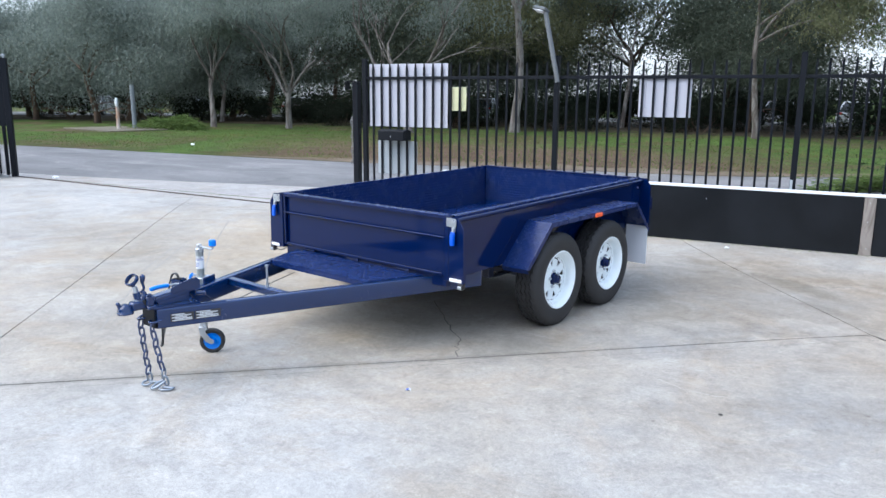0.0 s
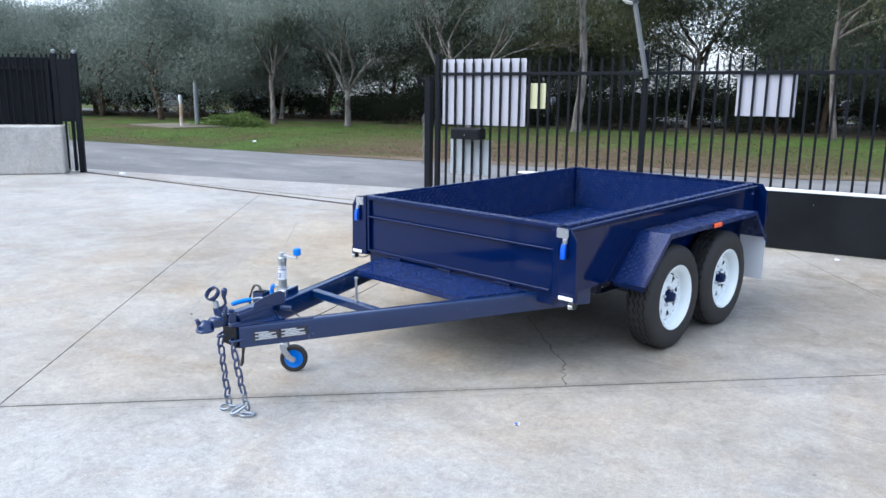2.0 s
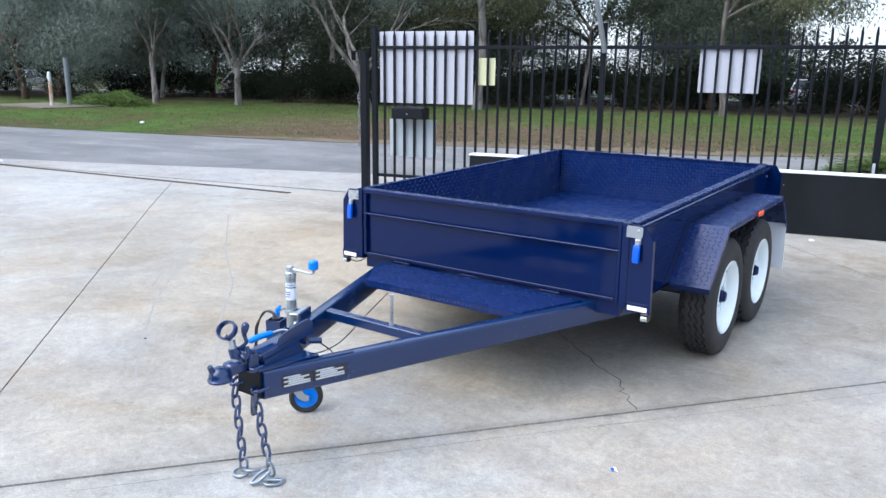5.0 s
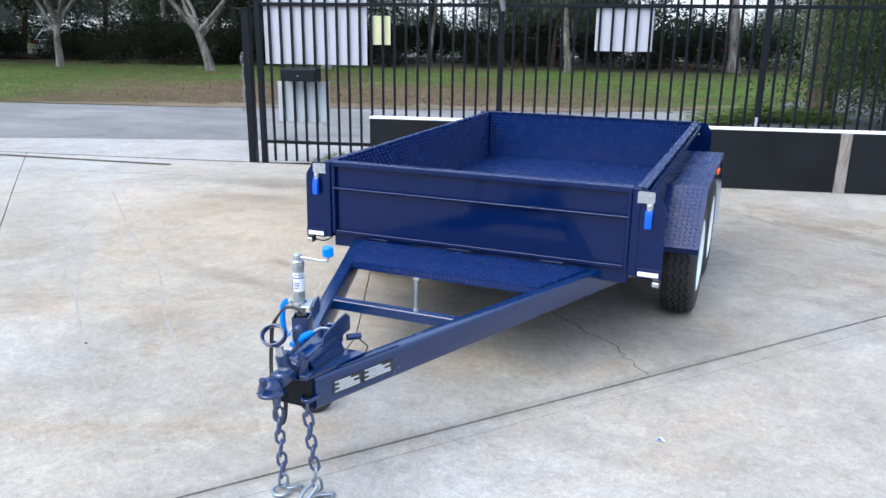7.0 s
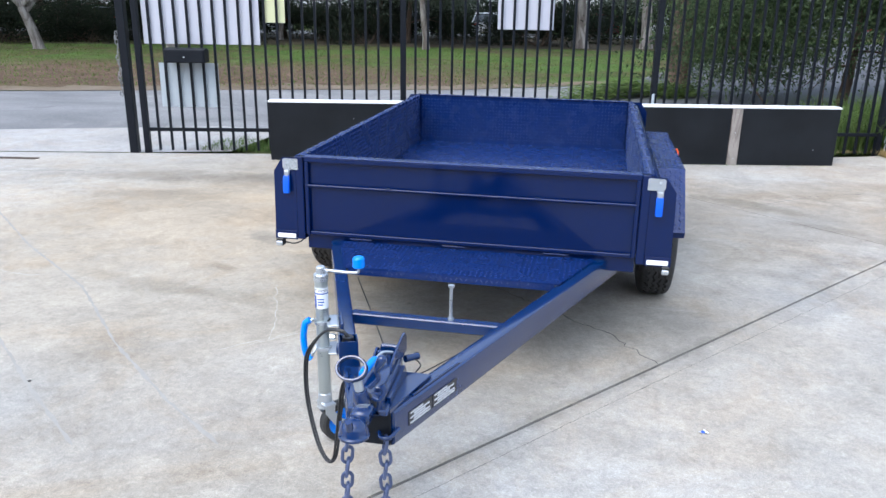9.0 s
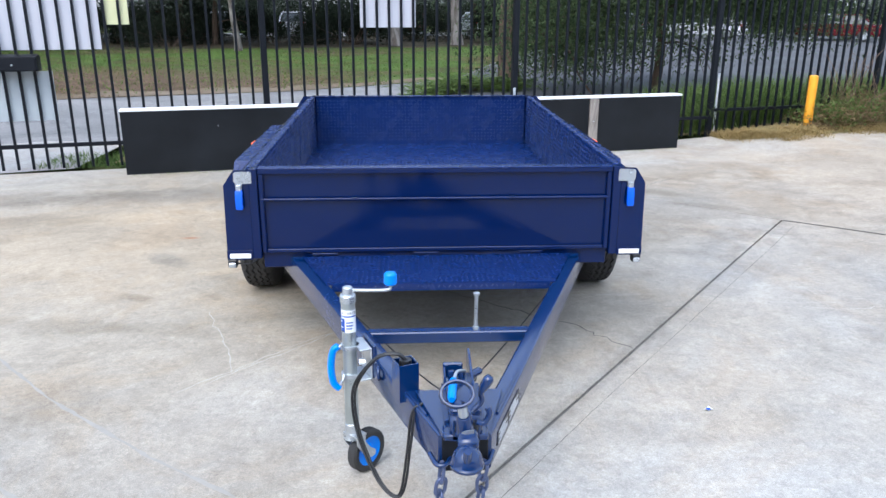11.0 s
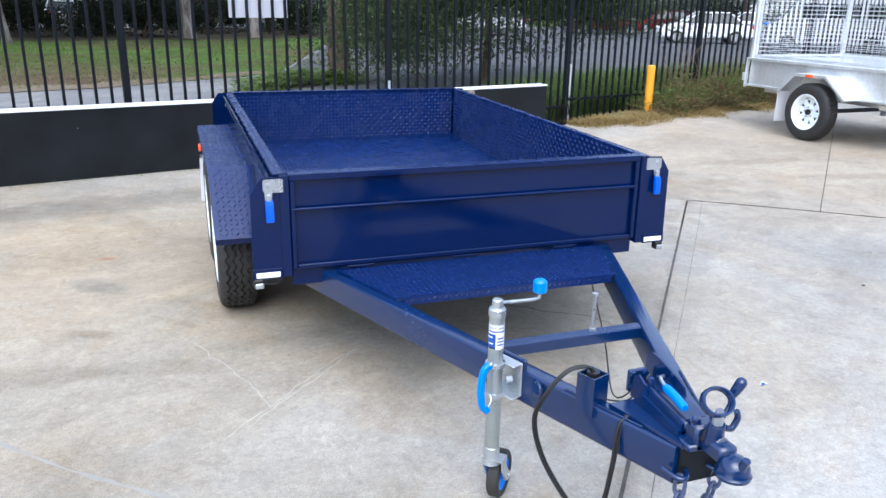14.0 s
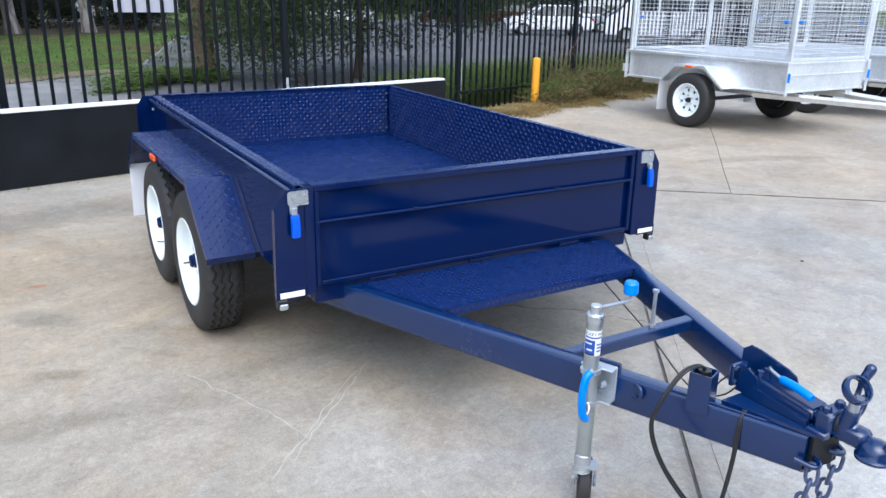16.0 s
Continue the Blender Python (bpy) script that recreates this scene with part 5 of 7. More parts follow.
def jockey_wheel():
    x, y = -0.330, -1.005
    tubeb = tpart("jockey_tube", tube([(x, y, 0.165), (x, y, 0.628)], 0.0225, 20), M_STEM, "galvanised jockey wheel stem", 40, False)
    part("stem_cap", lathe([(0.6285, 0.0), (0.6285, 0.0255), (0.650, 0.0255), (0.654, 0.022), (0.654, 0.016), (0.676, 0.016), (0.679, 0.013), (0.679, 0.0)], 20, 2, (x, y, 0)), M_ZINC, tubeb, "zinc stem cap", 40)
    part("stem_collar", lathe([(0.200, 0.0227), (0.198, 0.0245), (0.160, 0.0245), (0.143, 0.030), (0.141, 0.0)], 20, 2, (x, y, 0)), M_ZINC, tubeb, "", 40)
    def patch(z0, z1, a0, a1, r):
        """A curved label patch round the stem."""
        bm = bmesh.new()
        n = 10
        cols = [[bm.verts.new((x + r * math.cos(radians(a0 + (a1 - a0) * k / n)), y + r * math.sin(radians(a0 + (a1 - a0) * k / n)), z)) for z in (z0, z1)] for k in range(n + 1)]
        for p_, q_ in zip(cols, cols[1:]):
            bm.faces.new((p_[0], q_[0], q_[1], p_[1]))
        return bm
    band = part("label", lathe([(0.530, 0.0227), (0.530, 0.0231), (0.606, 0.0231), (0.606, 0.0227)], 28, 2, (x, y, 0)), M_LABEL, tubeb, "white and blue printed label", 40)
    part("label_block", patch(0.531, 0.578, -205, -118, 0.0234), M_LABELB, band, "", 40)
    for z, a0, a1, mt in ((0.5855, -195, 20, M_LABELB), (0.568, -195, -140, M_LABEL), (0.548, -180, -135, M_LABEL), (0.534, -200, -125, M_CABLE), (0.565, -105, -50, M_LABELB), (0.555, -105, -50, M_LABELB), (0.545, -105, -60, M_LABELB)):
        part("text_bar", patch(z - 0.0022, z + 0.0022, a0, a1, 0.0237), mt, band, "", 40)
    words = bpy.data.curves.new("words", "FONT")
    words.body, words.size, words.align_x = "JOCKEY WHEEL", 0.0125, "CENTER"
    shape = new("words", words)
    bpy.context.view_layer.update()
    me = bpy.data.meshes.new_from_object(shape)
    bpy.data.objects.remove(shape)
    bm = bmesh.new()
    bm.from_mesh(me)
    for v in bm.verts:
        a_ = radians(-112) + v.co.x / 0.0236
        v.co = Vector((x + 0.0236 * math.cos(a_), y + 0.0236 * math.sin(a_), 0.5925 + v.co.y))
    part("lettering", bm, M_CABLE, band, "dark printed lettering")
    crank = part("crank_arm", tube(smooth_path([(x, y, 0.668), (x + 0.04, y + 0.004, 0.664), (x + 0.122, y + 0.004, 0.664), (x + 0.135, y + 0.005, 0.675), (x + 0.135, y + 0.005, 0.695)], 5), 0.0055, 8), M_ZINC, tubeb, "zinc crank arm", 50)
    part("crank_knob", lathe([(0.684, 0.0), (0.684, 0.019), (0.688, 0.0215), (0.716, 0.0205), (0.722, 0.016), (0.723, 0.0)], 16, 2, (x + 0.135, y + 0.005, 0)), M_BLUE, tubeb, "bright blue crank knob", 30)
    # swivel clamp bolted to the beam
    m = Matrix.Translation((x + 0.046, y + 0.008, 0)) @ Matrix.Rotation(SLOPE, 4, "Z")
    bm = bmesh.new()
    add_box(bm, 0.006, 0.012, -0.05, 0.05, 0.372, 0.482, 0.003, m)
    add_box(bm, -0.03, 0.006, -0.05, 0.05, 0.476, 0.482, 0.002, m)
    add_box(bm, -0.03, 0.006, -0.05, 0.05, 0.372, 0.378, 0.002, m)
    clamp = tpart("swivel_clamp", bm, M_ZINC, "zinc swivel clamp plate", None, False)
    for z in (0.372, 0.470):
        part("clamp_ring", lathe([(z, 0.0227), (z, 0.030), (z + 0.012, 0.030), (z + 0.012, 0.0227)], 20, 2, (x, y, 0)), M_ZINC, clamp, "", 40)
    part("clamp_bolt", lathe([(-0.02, 0.0), (-0.02, 0.011), (0.0, 0.011)], 6, 0, (x + 0.05, y - 0.01, 0.425)), M_ZINC, clamp)
    part("clamp_pad", box(-0.006, 0.006, -0.055, 0.055, 0.366, 0.490, 0.003, m @ Matrix.Translation((0.020, 0, 0))), M_SATIN, clamp)
    hx = x - 0.020
    rod = smooth_path([(x - 0.02, y - 0.02, 0.482), (hx - 0.005, y - 0.03, 0.492), (hx - 0.022, y - 0.035, 0.470)], 4)
    part("handle_rod", tube(rod, 0.005, 8), M_ZINC, clamp, "", 50)
    rod = smooth_path([(x - 0.02, y - 0.02, 0.385), (hx - 0.002, y - 0.03, 0.372), (hx - 0.014, y - 0.035, 0.352)], 4)
    part("handle_rod", tube(rod, 0.005, 8), M_ZINC, clamp, "", 50)
    grip = smooth_path([(hx - 0.012, y - 0.034, 0.492), (hx - 0.030, y - 0.036, 0.475), (hx - 0.038, y - 0.036, 0.42), (hx - 0.032, y - 0.036, 0.365), (hx - 0.014, y - 0.034, 0.343)], 5)
    part("clamp_handle", tube(grip, 0.0115, 10), M_BLUE, clamp, "bright blue curved clamp handle", 50)
    # fork and wheel
    ax = Vector((0.75, -0.66, 0)).normalized()
    tr = Vector((0.66, 0.75, 0)).normalized()
    c = Vector((x, y, 0.076)) + tr * 0.050 + ax * 0.012
    bm = bmesh.new()
    for d in (-0.030, 0.030):
        vs = []
        for k in (-0.003, 0.003):
            vs.append([bm.verts.new(c + ax * (d + k) + tr * u + Vector((0, 0, w))) for u, w in ((-0.072, 0.085), (-0.070, 0.055), (-0.036, 0.002), (-0.008, -0.014), (0.010, -0.010), (0.012, 0.008), (-0.010, 0.024), (-0.036, 0.060), (-0.034, 0.085))])
        bm.faces.new(vs[0])
        bm.faces.new(vs[1][::-1])
        for i in range(9):
            bm.faces.new((vs[0][i], vs[0][(i + 1) % 9], vs[1][(i + 1) % 9], vs[1][i]))
    top = [bm.verts.new(c + ax * d + tr * u + Vector((0, 0, w))) for w in (0.083, 0.090) for d, u in ((-0.033, -0.074), (0.033, -0.074), (0.033, -0.030), (-0.033, -0.030))]
    for q in ((0, 1, 2, 3), (4, 5, 6, 7), (0, 1, 5, 4), (1, 2, 6, 5), (2, 3, 7, 6), (3, 0, 4, 7)):
        bm.faces.new([top[i] for i in q])
    bmesh.ops.recalc_face_normals(bm, faces=bm.faces[:])
    part("wheel_fork", bm, M_ZINC, tubeb, "zinc wheel fork", 30)
    rot = Matrix.Translation(c) @ ax.to_track_quat("X", "Z").to_matrix().to_4x4()
    bm = lathe([(-0.016, 0.052), (-0.020, 0.060), (-0.020, 0.069), (-0.014, 0.0755), (0.014, 0.0755), (0.020, 0.069), (0.020, 0.060), (0.016, 0.052)], 36)
    bmesh.ops.transform(bm, matrix=rot, verts=bm.verts[:])
    part("jockey_tyre", bm, M_RUBBER, tubeb, "solid black rubber tyre", 40)
    bm = lathe([(-0.017, 0.0), (-0.017, 0.018), (-0.008, 0.024), (-0.008, 0.044), (-0.015, 0.0535), (0.015, 0.0535), (0.008, 0.044), (0.008, 0.024), (0.017, 0.018), (0.017, 0.0)], 36)
    bmesh.ops.transform(bm, matrix=rot, verts=bm.verts[:])
    part("jockey_rim", bm, M_BLUE, tubeb, "bright blue plastic wheel centre", 40)
    part("jockey_axle", tube([c - ax * 0.038, c + ax * 0.038], 0.006, 10), M_ZINC, tubeb, "", 40)


drawbar()
jockey_wheel()

# ---- boundary: fence, gate, low wall, signs ----
FTURN = math.degrees(math.atan(0.25))


def fence_point(x, z=0.0, off=0.0):
    """A place on the fence line; off: metres behind it."""
    return Vector((x, fence_y(x), z)) + Vector((-0.2425, 0.9701, 0)) * off


POSTS = [-8.05, -5.27, -2.52, 0.12, 2.66, 5.40, 8.15, 10.9, 13.6, 16.4]
fence = thing("steel_fence", Matrix.Identity(4), "black powder coated steel bar fence with spear tops", "fence", "", "structure")
_post = box(-0.032, 0.032, -0.032, 0.032, 0.0, 2.14, 0.004)
add_box(_post, -0.036, 0.036, -0.036, 0.036, 2.1405, 2.152, 0.003)
POST_MESH = mesh_of("post", _post, M_FENCE)
_bar = box(-0.0125, 0.0125, -0.0125, 0.0125, 0.02, 1.99)
add_prism(_bar, [(-0.0125, 1.9901), (-0.006, 2.05), (0.006, 2.05), (0.0125, 1.9901)], 1, -0.004, 0.004)
BAR_MESH = mesh_of("bar", _bar, M_FENCE)
for x in POSTS:
    o = new("post", POST_MESH)
    o.parent = fence
    p = fence_point(x)
    o.matrix_basis = pose(p.x, p.y, height(p.x, p.y) - 0.03, 0, 0, FTURN)
for x0, x1 in zip(POSTS, POSTS[1:]):
    a, b = fence_point(x0), fence_point(x1)
    L = (b - a).length
    for z in (0.24, 1.84):
        zz = z + height((x0 + x1) / 2, fence_y(x0)) * 0.7
        part("rail", box(0.034, L - 0.034, -0.018, 0.018, zz - 0.020, zz + 0.020, 0.003, Matrix.Translation(a) @ Matrix.Rotation(radians(FTURN), 4, "Z")), M_FENCE, fence)
    for k in range(1, 21):
        p = a + (b - a) * k / 21
        o = new("bar", BAR_MESH)
        o.parent = fence
        o.matrix_basis = pose(p.x, p.y, height(p.x, p.y) * 0.7 - 0.012, 0, 0, FTURN + 0.6 * math.sin(k * 5 + x0))

# leaning lamp on the second post
lp = fence_point(-5.27)
lamp = thing("flood_lamp", Matrix.Identity(4), "grey floodlight on a leaning pole strapped to the fence", "lamp")
bm = tube([(lp.x + 0.035, lp.y - 0.050, 1.74), (lp.x + 0.025, lp.y - 0.055, 1.80), (lp.x - 0.145, lp.y - 0.10, 2.60)], 0.030, 12)
part("pole", bm, plain("grey_pole", (0.13, 0.14, 0.145), 0.6), lamp, "", 40)
hd = Matrix.Translation((lp.x - 0.20, lp.y - 0.11, 2.632)) @ Matrix.Rotation(radians(14), 4, "Y") @ Matrix.Rotation(radians(-18), 4, "X")
part("lamp_head", box(-0.09, 0.09, -0.065, 0.065, -0.022, 0.025, 0.012, hd), plain("grey_lamp", (0.09, 0.10, 0.105), 0.6), lamp)
part("lamp_glass", box(-0.08, 0.06, -0.055, 0.055, -0.029, -0.0225, 0, hd), M_LABEL, lamp)

wp = fence_point(-2.52)
part("paint_splash", box(wp.x - 0.018, wp.x + 0.012, wp.y - 0.046, wp.y - 0.042, 0.50, 0.65, 0.001), M_SIGNW, fence, "splash of white paint on the post")

# gate end: heavy post, lock bracket and chain
gp = fence_point(-8.19)
gate_post = thing("gate_post", Matrix.Identity(4), "thick black gate post with lock bracket and hanging chain", "gate post")
mm = Matrix.Translation((gp.x, gp.y, height(gp.x, gp.y))) @ Matrix.Rotation(radians(FTURN), 4, "Z")
part("column", box(-0.045, 0.045, -0.05, 0.05, -0.02, 1.80, 0.006, mm), M_FENCE, gate_post)
part("bracket", box(-0.16, 0.045, -0.055, 0.055, 1.801, 1.815, 0.002, mm), M_FENCE, gate_post)
part("bracket_lip", box(-0.16, -0.15, -0.055, 0.055, 1.70, 1.8005, 0.002, mm), M_FENCE, gate_post)
M_CHAIN = plain("dull_chain_steel", (0.22, 0.22, 0.22), 0.45, 0.6)
for k in range(16):
    z = 1.28 - 0.042 * k
    dx = -0.062 - 0.012 * math.sin(k * 1.3)
    c = mm @ Vector((dx, -0.03 - 0.012 * (k % 2), z))
    a = k * 1.7
    ringp = [c + Vector((0.016 * math.cos(t) * math.cos(a), 0.016 * math.cos(t) * math.sin(a), 0.028 * math.sin(t))) for t in [q * math.tau / 12 for q in range(12)]]
    part("chain_link", tube(ringp, 0.006, 6, True), M_CHAIN, gate_post, "", 60)


def sign(name, x0, x1, z0, z1, material, label, off=0.022, slant=0.0):
    a, b = fence_point(x0, 0, off), fence_point(x1, 0, off)
    L = (b - a).length
    bm = box(0, L, 0, 0.004, z0, z1, 0.001, None)
    for v in bm.verts:
        v.co.z += slant * v.co.x
    bmesh.ops.transform(bm, matrix=Matrix.Translation(a) @ Matrix.Rotation(radians(FTURN), 4, "Z"), verts=bm.verts[:])
    return tagged(part(name, bm, material), label, "sign")


sign("notice_board", -7.99, -6.78, 1.125, 1.995, M_SIGN, "large blank white sign back fixed behind the fence bars")
sign("notice_board", -4.265, -3.665, 1.325, 1.79, M_SIGN, "white sign back hung behind the fence bars", slant=0.0)
sign("notice_board", -6.73, -6.51, 1.36, 1.68, M_SIGNY, "small pale yellow sign back on the fence")
sign("notice_board", -7.86, -7.24, 0.45, 0.925, M_SIGNW, "weathered pale sign back with a dark stain")
bp = fence_point(-7.53, 0, -0.10)
letter_box = thing("letter_box", pose(bp.x, bp.y, 0, 0, 0, FTURN), "black steel letter box fixed to the fence bars", "letter box")
bm = prism([(-0.10, 0.94), (0.10, 0.94), (0.10, 1.075), (0.0, 1.095), (-0.10, 1.075)], 0, -0.215, 0.215)
bmesh.ops.bevel(bm, geom=bm.edges[:], offset=0.004, segments=1, affect="EDGES")
part("body", bm, M_FENCE, letter_box)
part("flap", box(-0.20, 0.20, -0.108, -0.1035, 0.95, 1.065, 0.002), M_FENCE, letter_box)
part("lock", lathe([(-0.1085, 0.010), (-0.114, 0.009), (-0.114, 0.0)], 12, 1, (0.0, 0, 1.0)), M_ZINC, letter_box, "small bright lock")

# low black formply wall with white capping and a timber upright
WALL_A, WALL_B = Vector((-6.55, 7.64, 0)), Vector((-0.55, 8.98, 0))
wd = (WALL_B - WALL_A)
WL = wd.length
WM = Matrix.Translation(WALL_A) @ Matrix.Rotation(math.atan2(wd.y, wd.x), 4, "Z")
low_wall = thing("low_wall", WM, "low black formply barrier wall with white capped top", "wall", "", "structure")
segs = [(0.0, 2.40), (2.404, 4.965), (5.085, WL)]
for a, b in segs:
    bm = box(a, b, 0.0, 0.018, -0.075, 0.560, 0.002)
    part("ply_sheet", bm, M_PLY, low_wall, "black formply sheet")
part("back_sheet", box(0.0, WL, 0.13, 0.148, -0.075, 0.560), M_PLY, low_wall)
for x in (0.0, WL):
    part("end_sheet", box(x - (0.0 if x == 0 else 0.018), x + (0.018 if x == 0 else 0.0), 0.0185, 0.1295, -0.075, 0.560), M_PLY, low_wall)
part("capping", box(-0.006, WL + 0.006, -0.004, 0.152, 0.5605, 0.580, 0.003), M_CAP, low_wall, "white capping strip")
part("timber_upright", box(4.970, 5.080, -0.008, 0.030, -0.075, 0.558, 0.004), M_WOOD, low_wall, "weathered grey timber upright")
for x, z in ((5.025, 0.50), (5.02, 0.30), (5.03, 0.02), (0.9, 0.40), (3.4, 0.44), (5.9, 0.12)):
    part("screw_head", lathe([(-0.010, 0.004), (-0.011, 0.0)], 8, 1, (x, 0, z)) if 4.9 < x < 5.1 else lathe([(-0.001, 0.004), (-0.002, 0.0)], 8, 1, (x, 0, z)), M_ZINC, low_wall)

# the open gate leaf and concrete block by the entrance
ld = Vector((-0.62, -0.785, 0))
leaf_o = Vector((-15.62, 5.72, 0))
LM = Matrix.Translation(leaf_o) @ Matrix.Rotation(math.atan2(ld.y, ld.x), 4, "Z")
gate = thing("sliding_gate", LM, "open black steel bar gate leaf beside its posts", "gate")
for x in (0.0, 0.36):
    part("gate_upright", box(x - 0.05, x + 0.05, -0.05, 0.05, -0.02, 2.20, 0.006), M_FENCE, gate)
    part("infill_plate", box(x + 0.075, x + 0.165, -0.03, 0.03, 0.95, 2.05, 0.004), M_FENCE, gate)
    part("infill_bar", box(x + 0.09, x + 0.14, -0.03, 0.03, 0.02, 0.949, 0.004), M_FENCE, gate)
    part("cap", lathe([(2.20, 0.02), (2.225, 0.02), (2.235, 0.04), (2.26, 0.04), (2.27, 0.0)], 12, 2, (x, 0, 0)), M_ZINC, gate, "bright roller cap")
part("end_plate", box(0.052, 0.308, 0.032, 0.040, 0.95, 2.10, 0.002), M_FENCE, gate)
for z in (0.12, 1.92):
    part("rail", box(0.42, 6.0, -0.025, 0.025, z - 0.03, z + 0.03, 0.004), M_FENCE, gate)
_gb = mesh_of("bar", box(-0.0125, 0.0125, -0.0125, 0.0125, 0.05, 2.18), M_FENCE)
for k in range(50):
    o = new("bar", _gb)
    o.parent = gate
    o.matrix_basis = Matrix.Translation((0.46 + 0.11 * k, 0.02 if k % 2 else 0.055, 0))
for x in (0.12, 0.24):
    o = new("bar", _gb)
    o.parent = gate
    o.matrix_basis = Matrix.Translation((x, 0, 0))
# plain sheet added to darken the gaps of the gate leaf
part("backing_sheet", box(0.42, 6.0, -0.05, -0.044, 0.1, 2.12), M_FENCE, gate, "solid dark sheet standing in for bars close behind")

blk = thing("concrete_block", Matrix.Translation((-15.95, 5.30, 0)) @ Matrix.Rotation(math.atan2(-0.875, -0.484), 4, "Z"), "pale grey cast concrete block with a lifting hole", "block")
bm = box(-0.27, 2.4, -0.3, 0.45, -0.01, 0.89, 0.03)
part("body", bm, concrete("cast_block_concrete", (0.53, 0.525, 0.51), (0.46, 0.44, 0.40)), blk)
# flat dark disc painted in place of the shaded lifting hole
part("hole_disc", lathe([(0.4508, 0.0), (0.4508, 0.035)], 12, 1, (1.0, 0, 0.6)), M_JOINT, blk)

# ---- galvanised cage trailers ----


def cage_trailer(m):
    t = thing("cage_trailer", m, "galvanised box trailer with a welded mesh cage, parked on concrete", "trailer", "galvanised cage trailers")
    W, L, z0, z1 = 1.52, 2.36, 0.52, 0.86
    part("floor_plate", box(0.006, W - 0.006, 0.006, L - 0.006, z0 + 0.02, z0 + 0.024), M_GALV, t)
    for x0, x1 in ((0.0, 0.004), (W - 0.004, W)):
        s = -1 if x0 == 0 else 1
        bm = bmesh.new()
        add_box(bm, x0, x1, 0.0, L, z0, z1)
        o = 0 if s < 0 else W
        add_box(bm, min(o, o + s * 0.05) , max(o, o + s * 0.05), -0.02, L + 0.02, z1 - 0.03, z1, 0.003)
        add_box(bm, min(o, o + s * 0.028), max(o, o + s * 0.028), 0.0, L, z0 - 0.012, z0 + 0.012, 0.002)
        part("side_wall", bm, M_GALV, t, "galvanised folded side with top fold")
    for y, nm in ((0.0, "front_panel"), (L - 0.004, "rear_panel")):
        bm = box(0.0042, W - 0.0042, y, y + 0.004, z0, z1 - 0.002)
        yo = y - 0.012 if y == 0 else y + 0.0045
        for z in (z0 + 0.01, z0 + 0.19, z1 - 0.02):
            add_box(bm, 0.01, W - 0.01, yo, yo + 0.0115, z - 0.008, z + 0.008, 0.001)
        part(nm, bm, M_GALV, t)
    for x in (-0.055, W - 0.0):
        part("corner_plate", box(x, x + 0.055, -0.03, -0.024, z0 - 0.03, z1, 0.002), M_GALV, t)
        part("corner_plate", box(x, x + 0.055, L + 0.024, L + 0.03, z0 - 0.03, z1, 0.002), M_GALV, t)
        part("latch_grip", box(x + 0.015, x + 0.04, -0.05, -0.0305, z0 + 0.12, z0 + 0.22, 0.004), M_BLUE, t, "blue latch grip")
    # cage: frames with mesh panels
    c0, c1 = z1 + 0.004, z1 + 0.92
    def cage_side(fixed, axis, n_along, a0, a1):
        bm = bmesh.new()
        r = 0.0022
        k = 0
        pos = a0
        while pos <= a1:
            lo, hi = [0, 0, c0], [0, 0, c1]
            lo[axis] = hi[axis] = pos
            lo[1 - axis] = hi[1 - axis] = fixed
            add_box(bm, lo[0] - r * 0.65, lo[0] + r * 0.65, lo[1] - r * 0.65, lo[1] + r * 0.65, c0, c1)
            pos += 0.075
        z = c0 + 0.03
        while z < c1:
            q0, q1 = [fixed - r] * 2, [fixed + r] * 2
            q0[axis], q1[axis] = a0, a1
            add_box(bm, q0[0], q1[0], q0[1], q1[1], z - r * 1.35, z + r * 1.35)
            z += 0.05
        p = part("mesh_panel", bm, M_GALV, t, "galvanised welded mesh panel")
        fr = bmesh.new()
        for z in (c0 + 0.014, c1 - 0.014):
            q0, q1 = [fixed - 0.013] * 2, [fixed + 0.013] * 2
            q0[axis], q1[axis] = a0, a1
            add_box(fr, q0[0], q1[0], q0[1], q1[1], z - 0.013, z + 0.013)
        for s in (a0 + 0.013, a1 - 0.013):
            q0, q1 = [fixed - 0.014] * 2, [fixed + 0.014] * 2
            q0[axis], q1[axis] = s - 0.014, s + 0.014
            add_box(fr, q0[0], q1[0], q0[1], q1[1], c0 + 0.028, c1 - 0.028)
        part("cage_frame", fr, M_GALV, p)
        if axis == 1 or True:
            q = [0, 0]
            q[axis], q[1 - axis] = a0 + 0.10, fixed
            part("cage_clip", box(q[0] - 0.03, q[0] + 0.03, q[1] - 0.018, q[1] + 0.018, c0 + 0.40, c0 + 0.43, 0.006), M_BLUE, p, "small blue clip")
    cage_side(0.02, 1, 0, 0.02, L - 0.02)
    cage_side(W - 0.02, 1, 0, 0.02, L - 0.02)
    cage_side(0.02, 0, 0, 0.03, W - 0.03)
    cage_side(L - 0.02, 0, 0, 0.03, W - 0.03)
    for x in (0.0, W):
        for y in (0.0, L):
            part("cage_post", box(x - 0.021, x + 0.021, y - 0.021, y + 0.021, z1 + 0.001, c1 + 0.02, 0.004, Matrix.Translation(((0.03 if x == 0 else -0.03) * 0.2, 0, 0))), M_GALV, t)
    # guards, wheels, flap
    yc = 1.18
    for s, x0 in ((-1, -0.004), (1, W + 0.004)):
        bm = bmesh.new()
        pr = [(yc - 0.52, z0 - 0.01), (yc - 0.22, z0 + 0.225), (yc + 0.22, z0 + 0.225), (yc + 0.46, z0 - 0.01)]
        a = [bm.verts.new((x0, y, z)) for y, z in pr]
        b = [bm.verts.new((x0 + s * 0.21, y, z)) for y, z in pr]
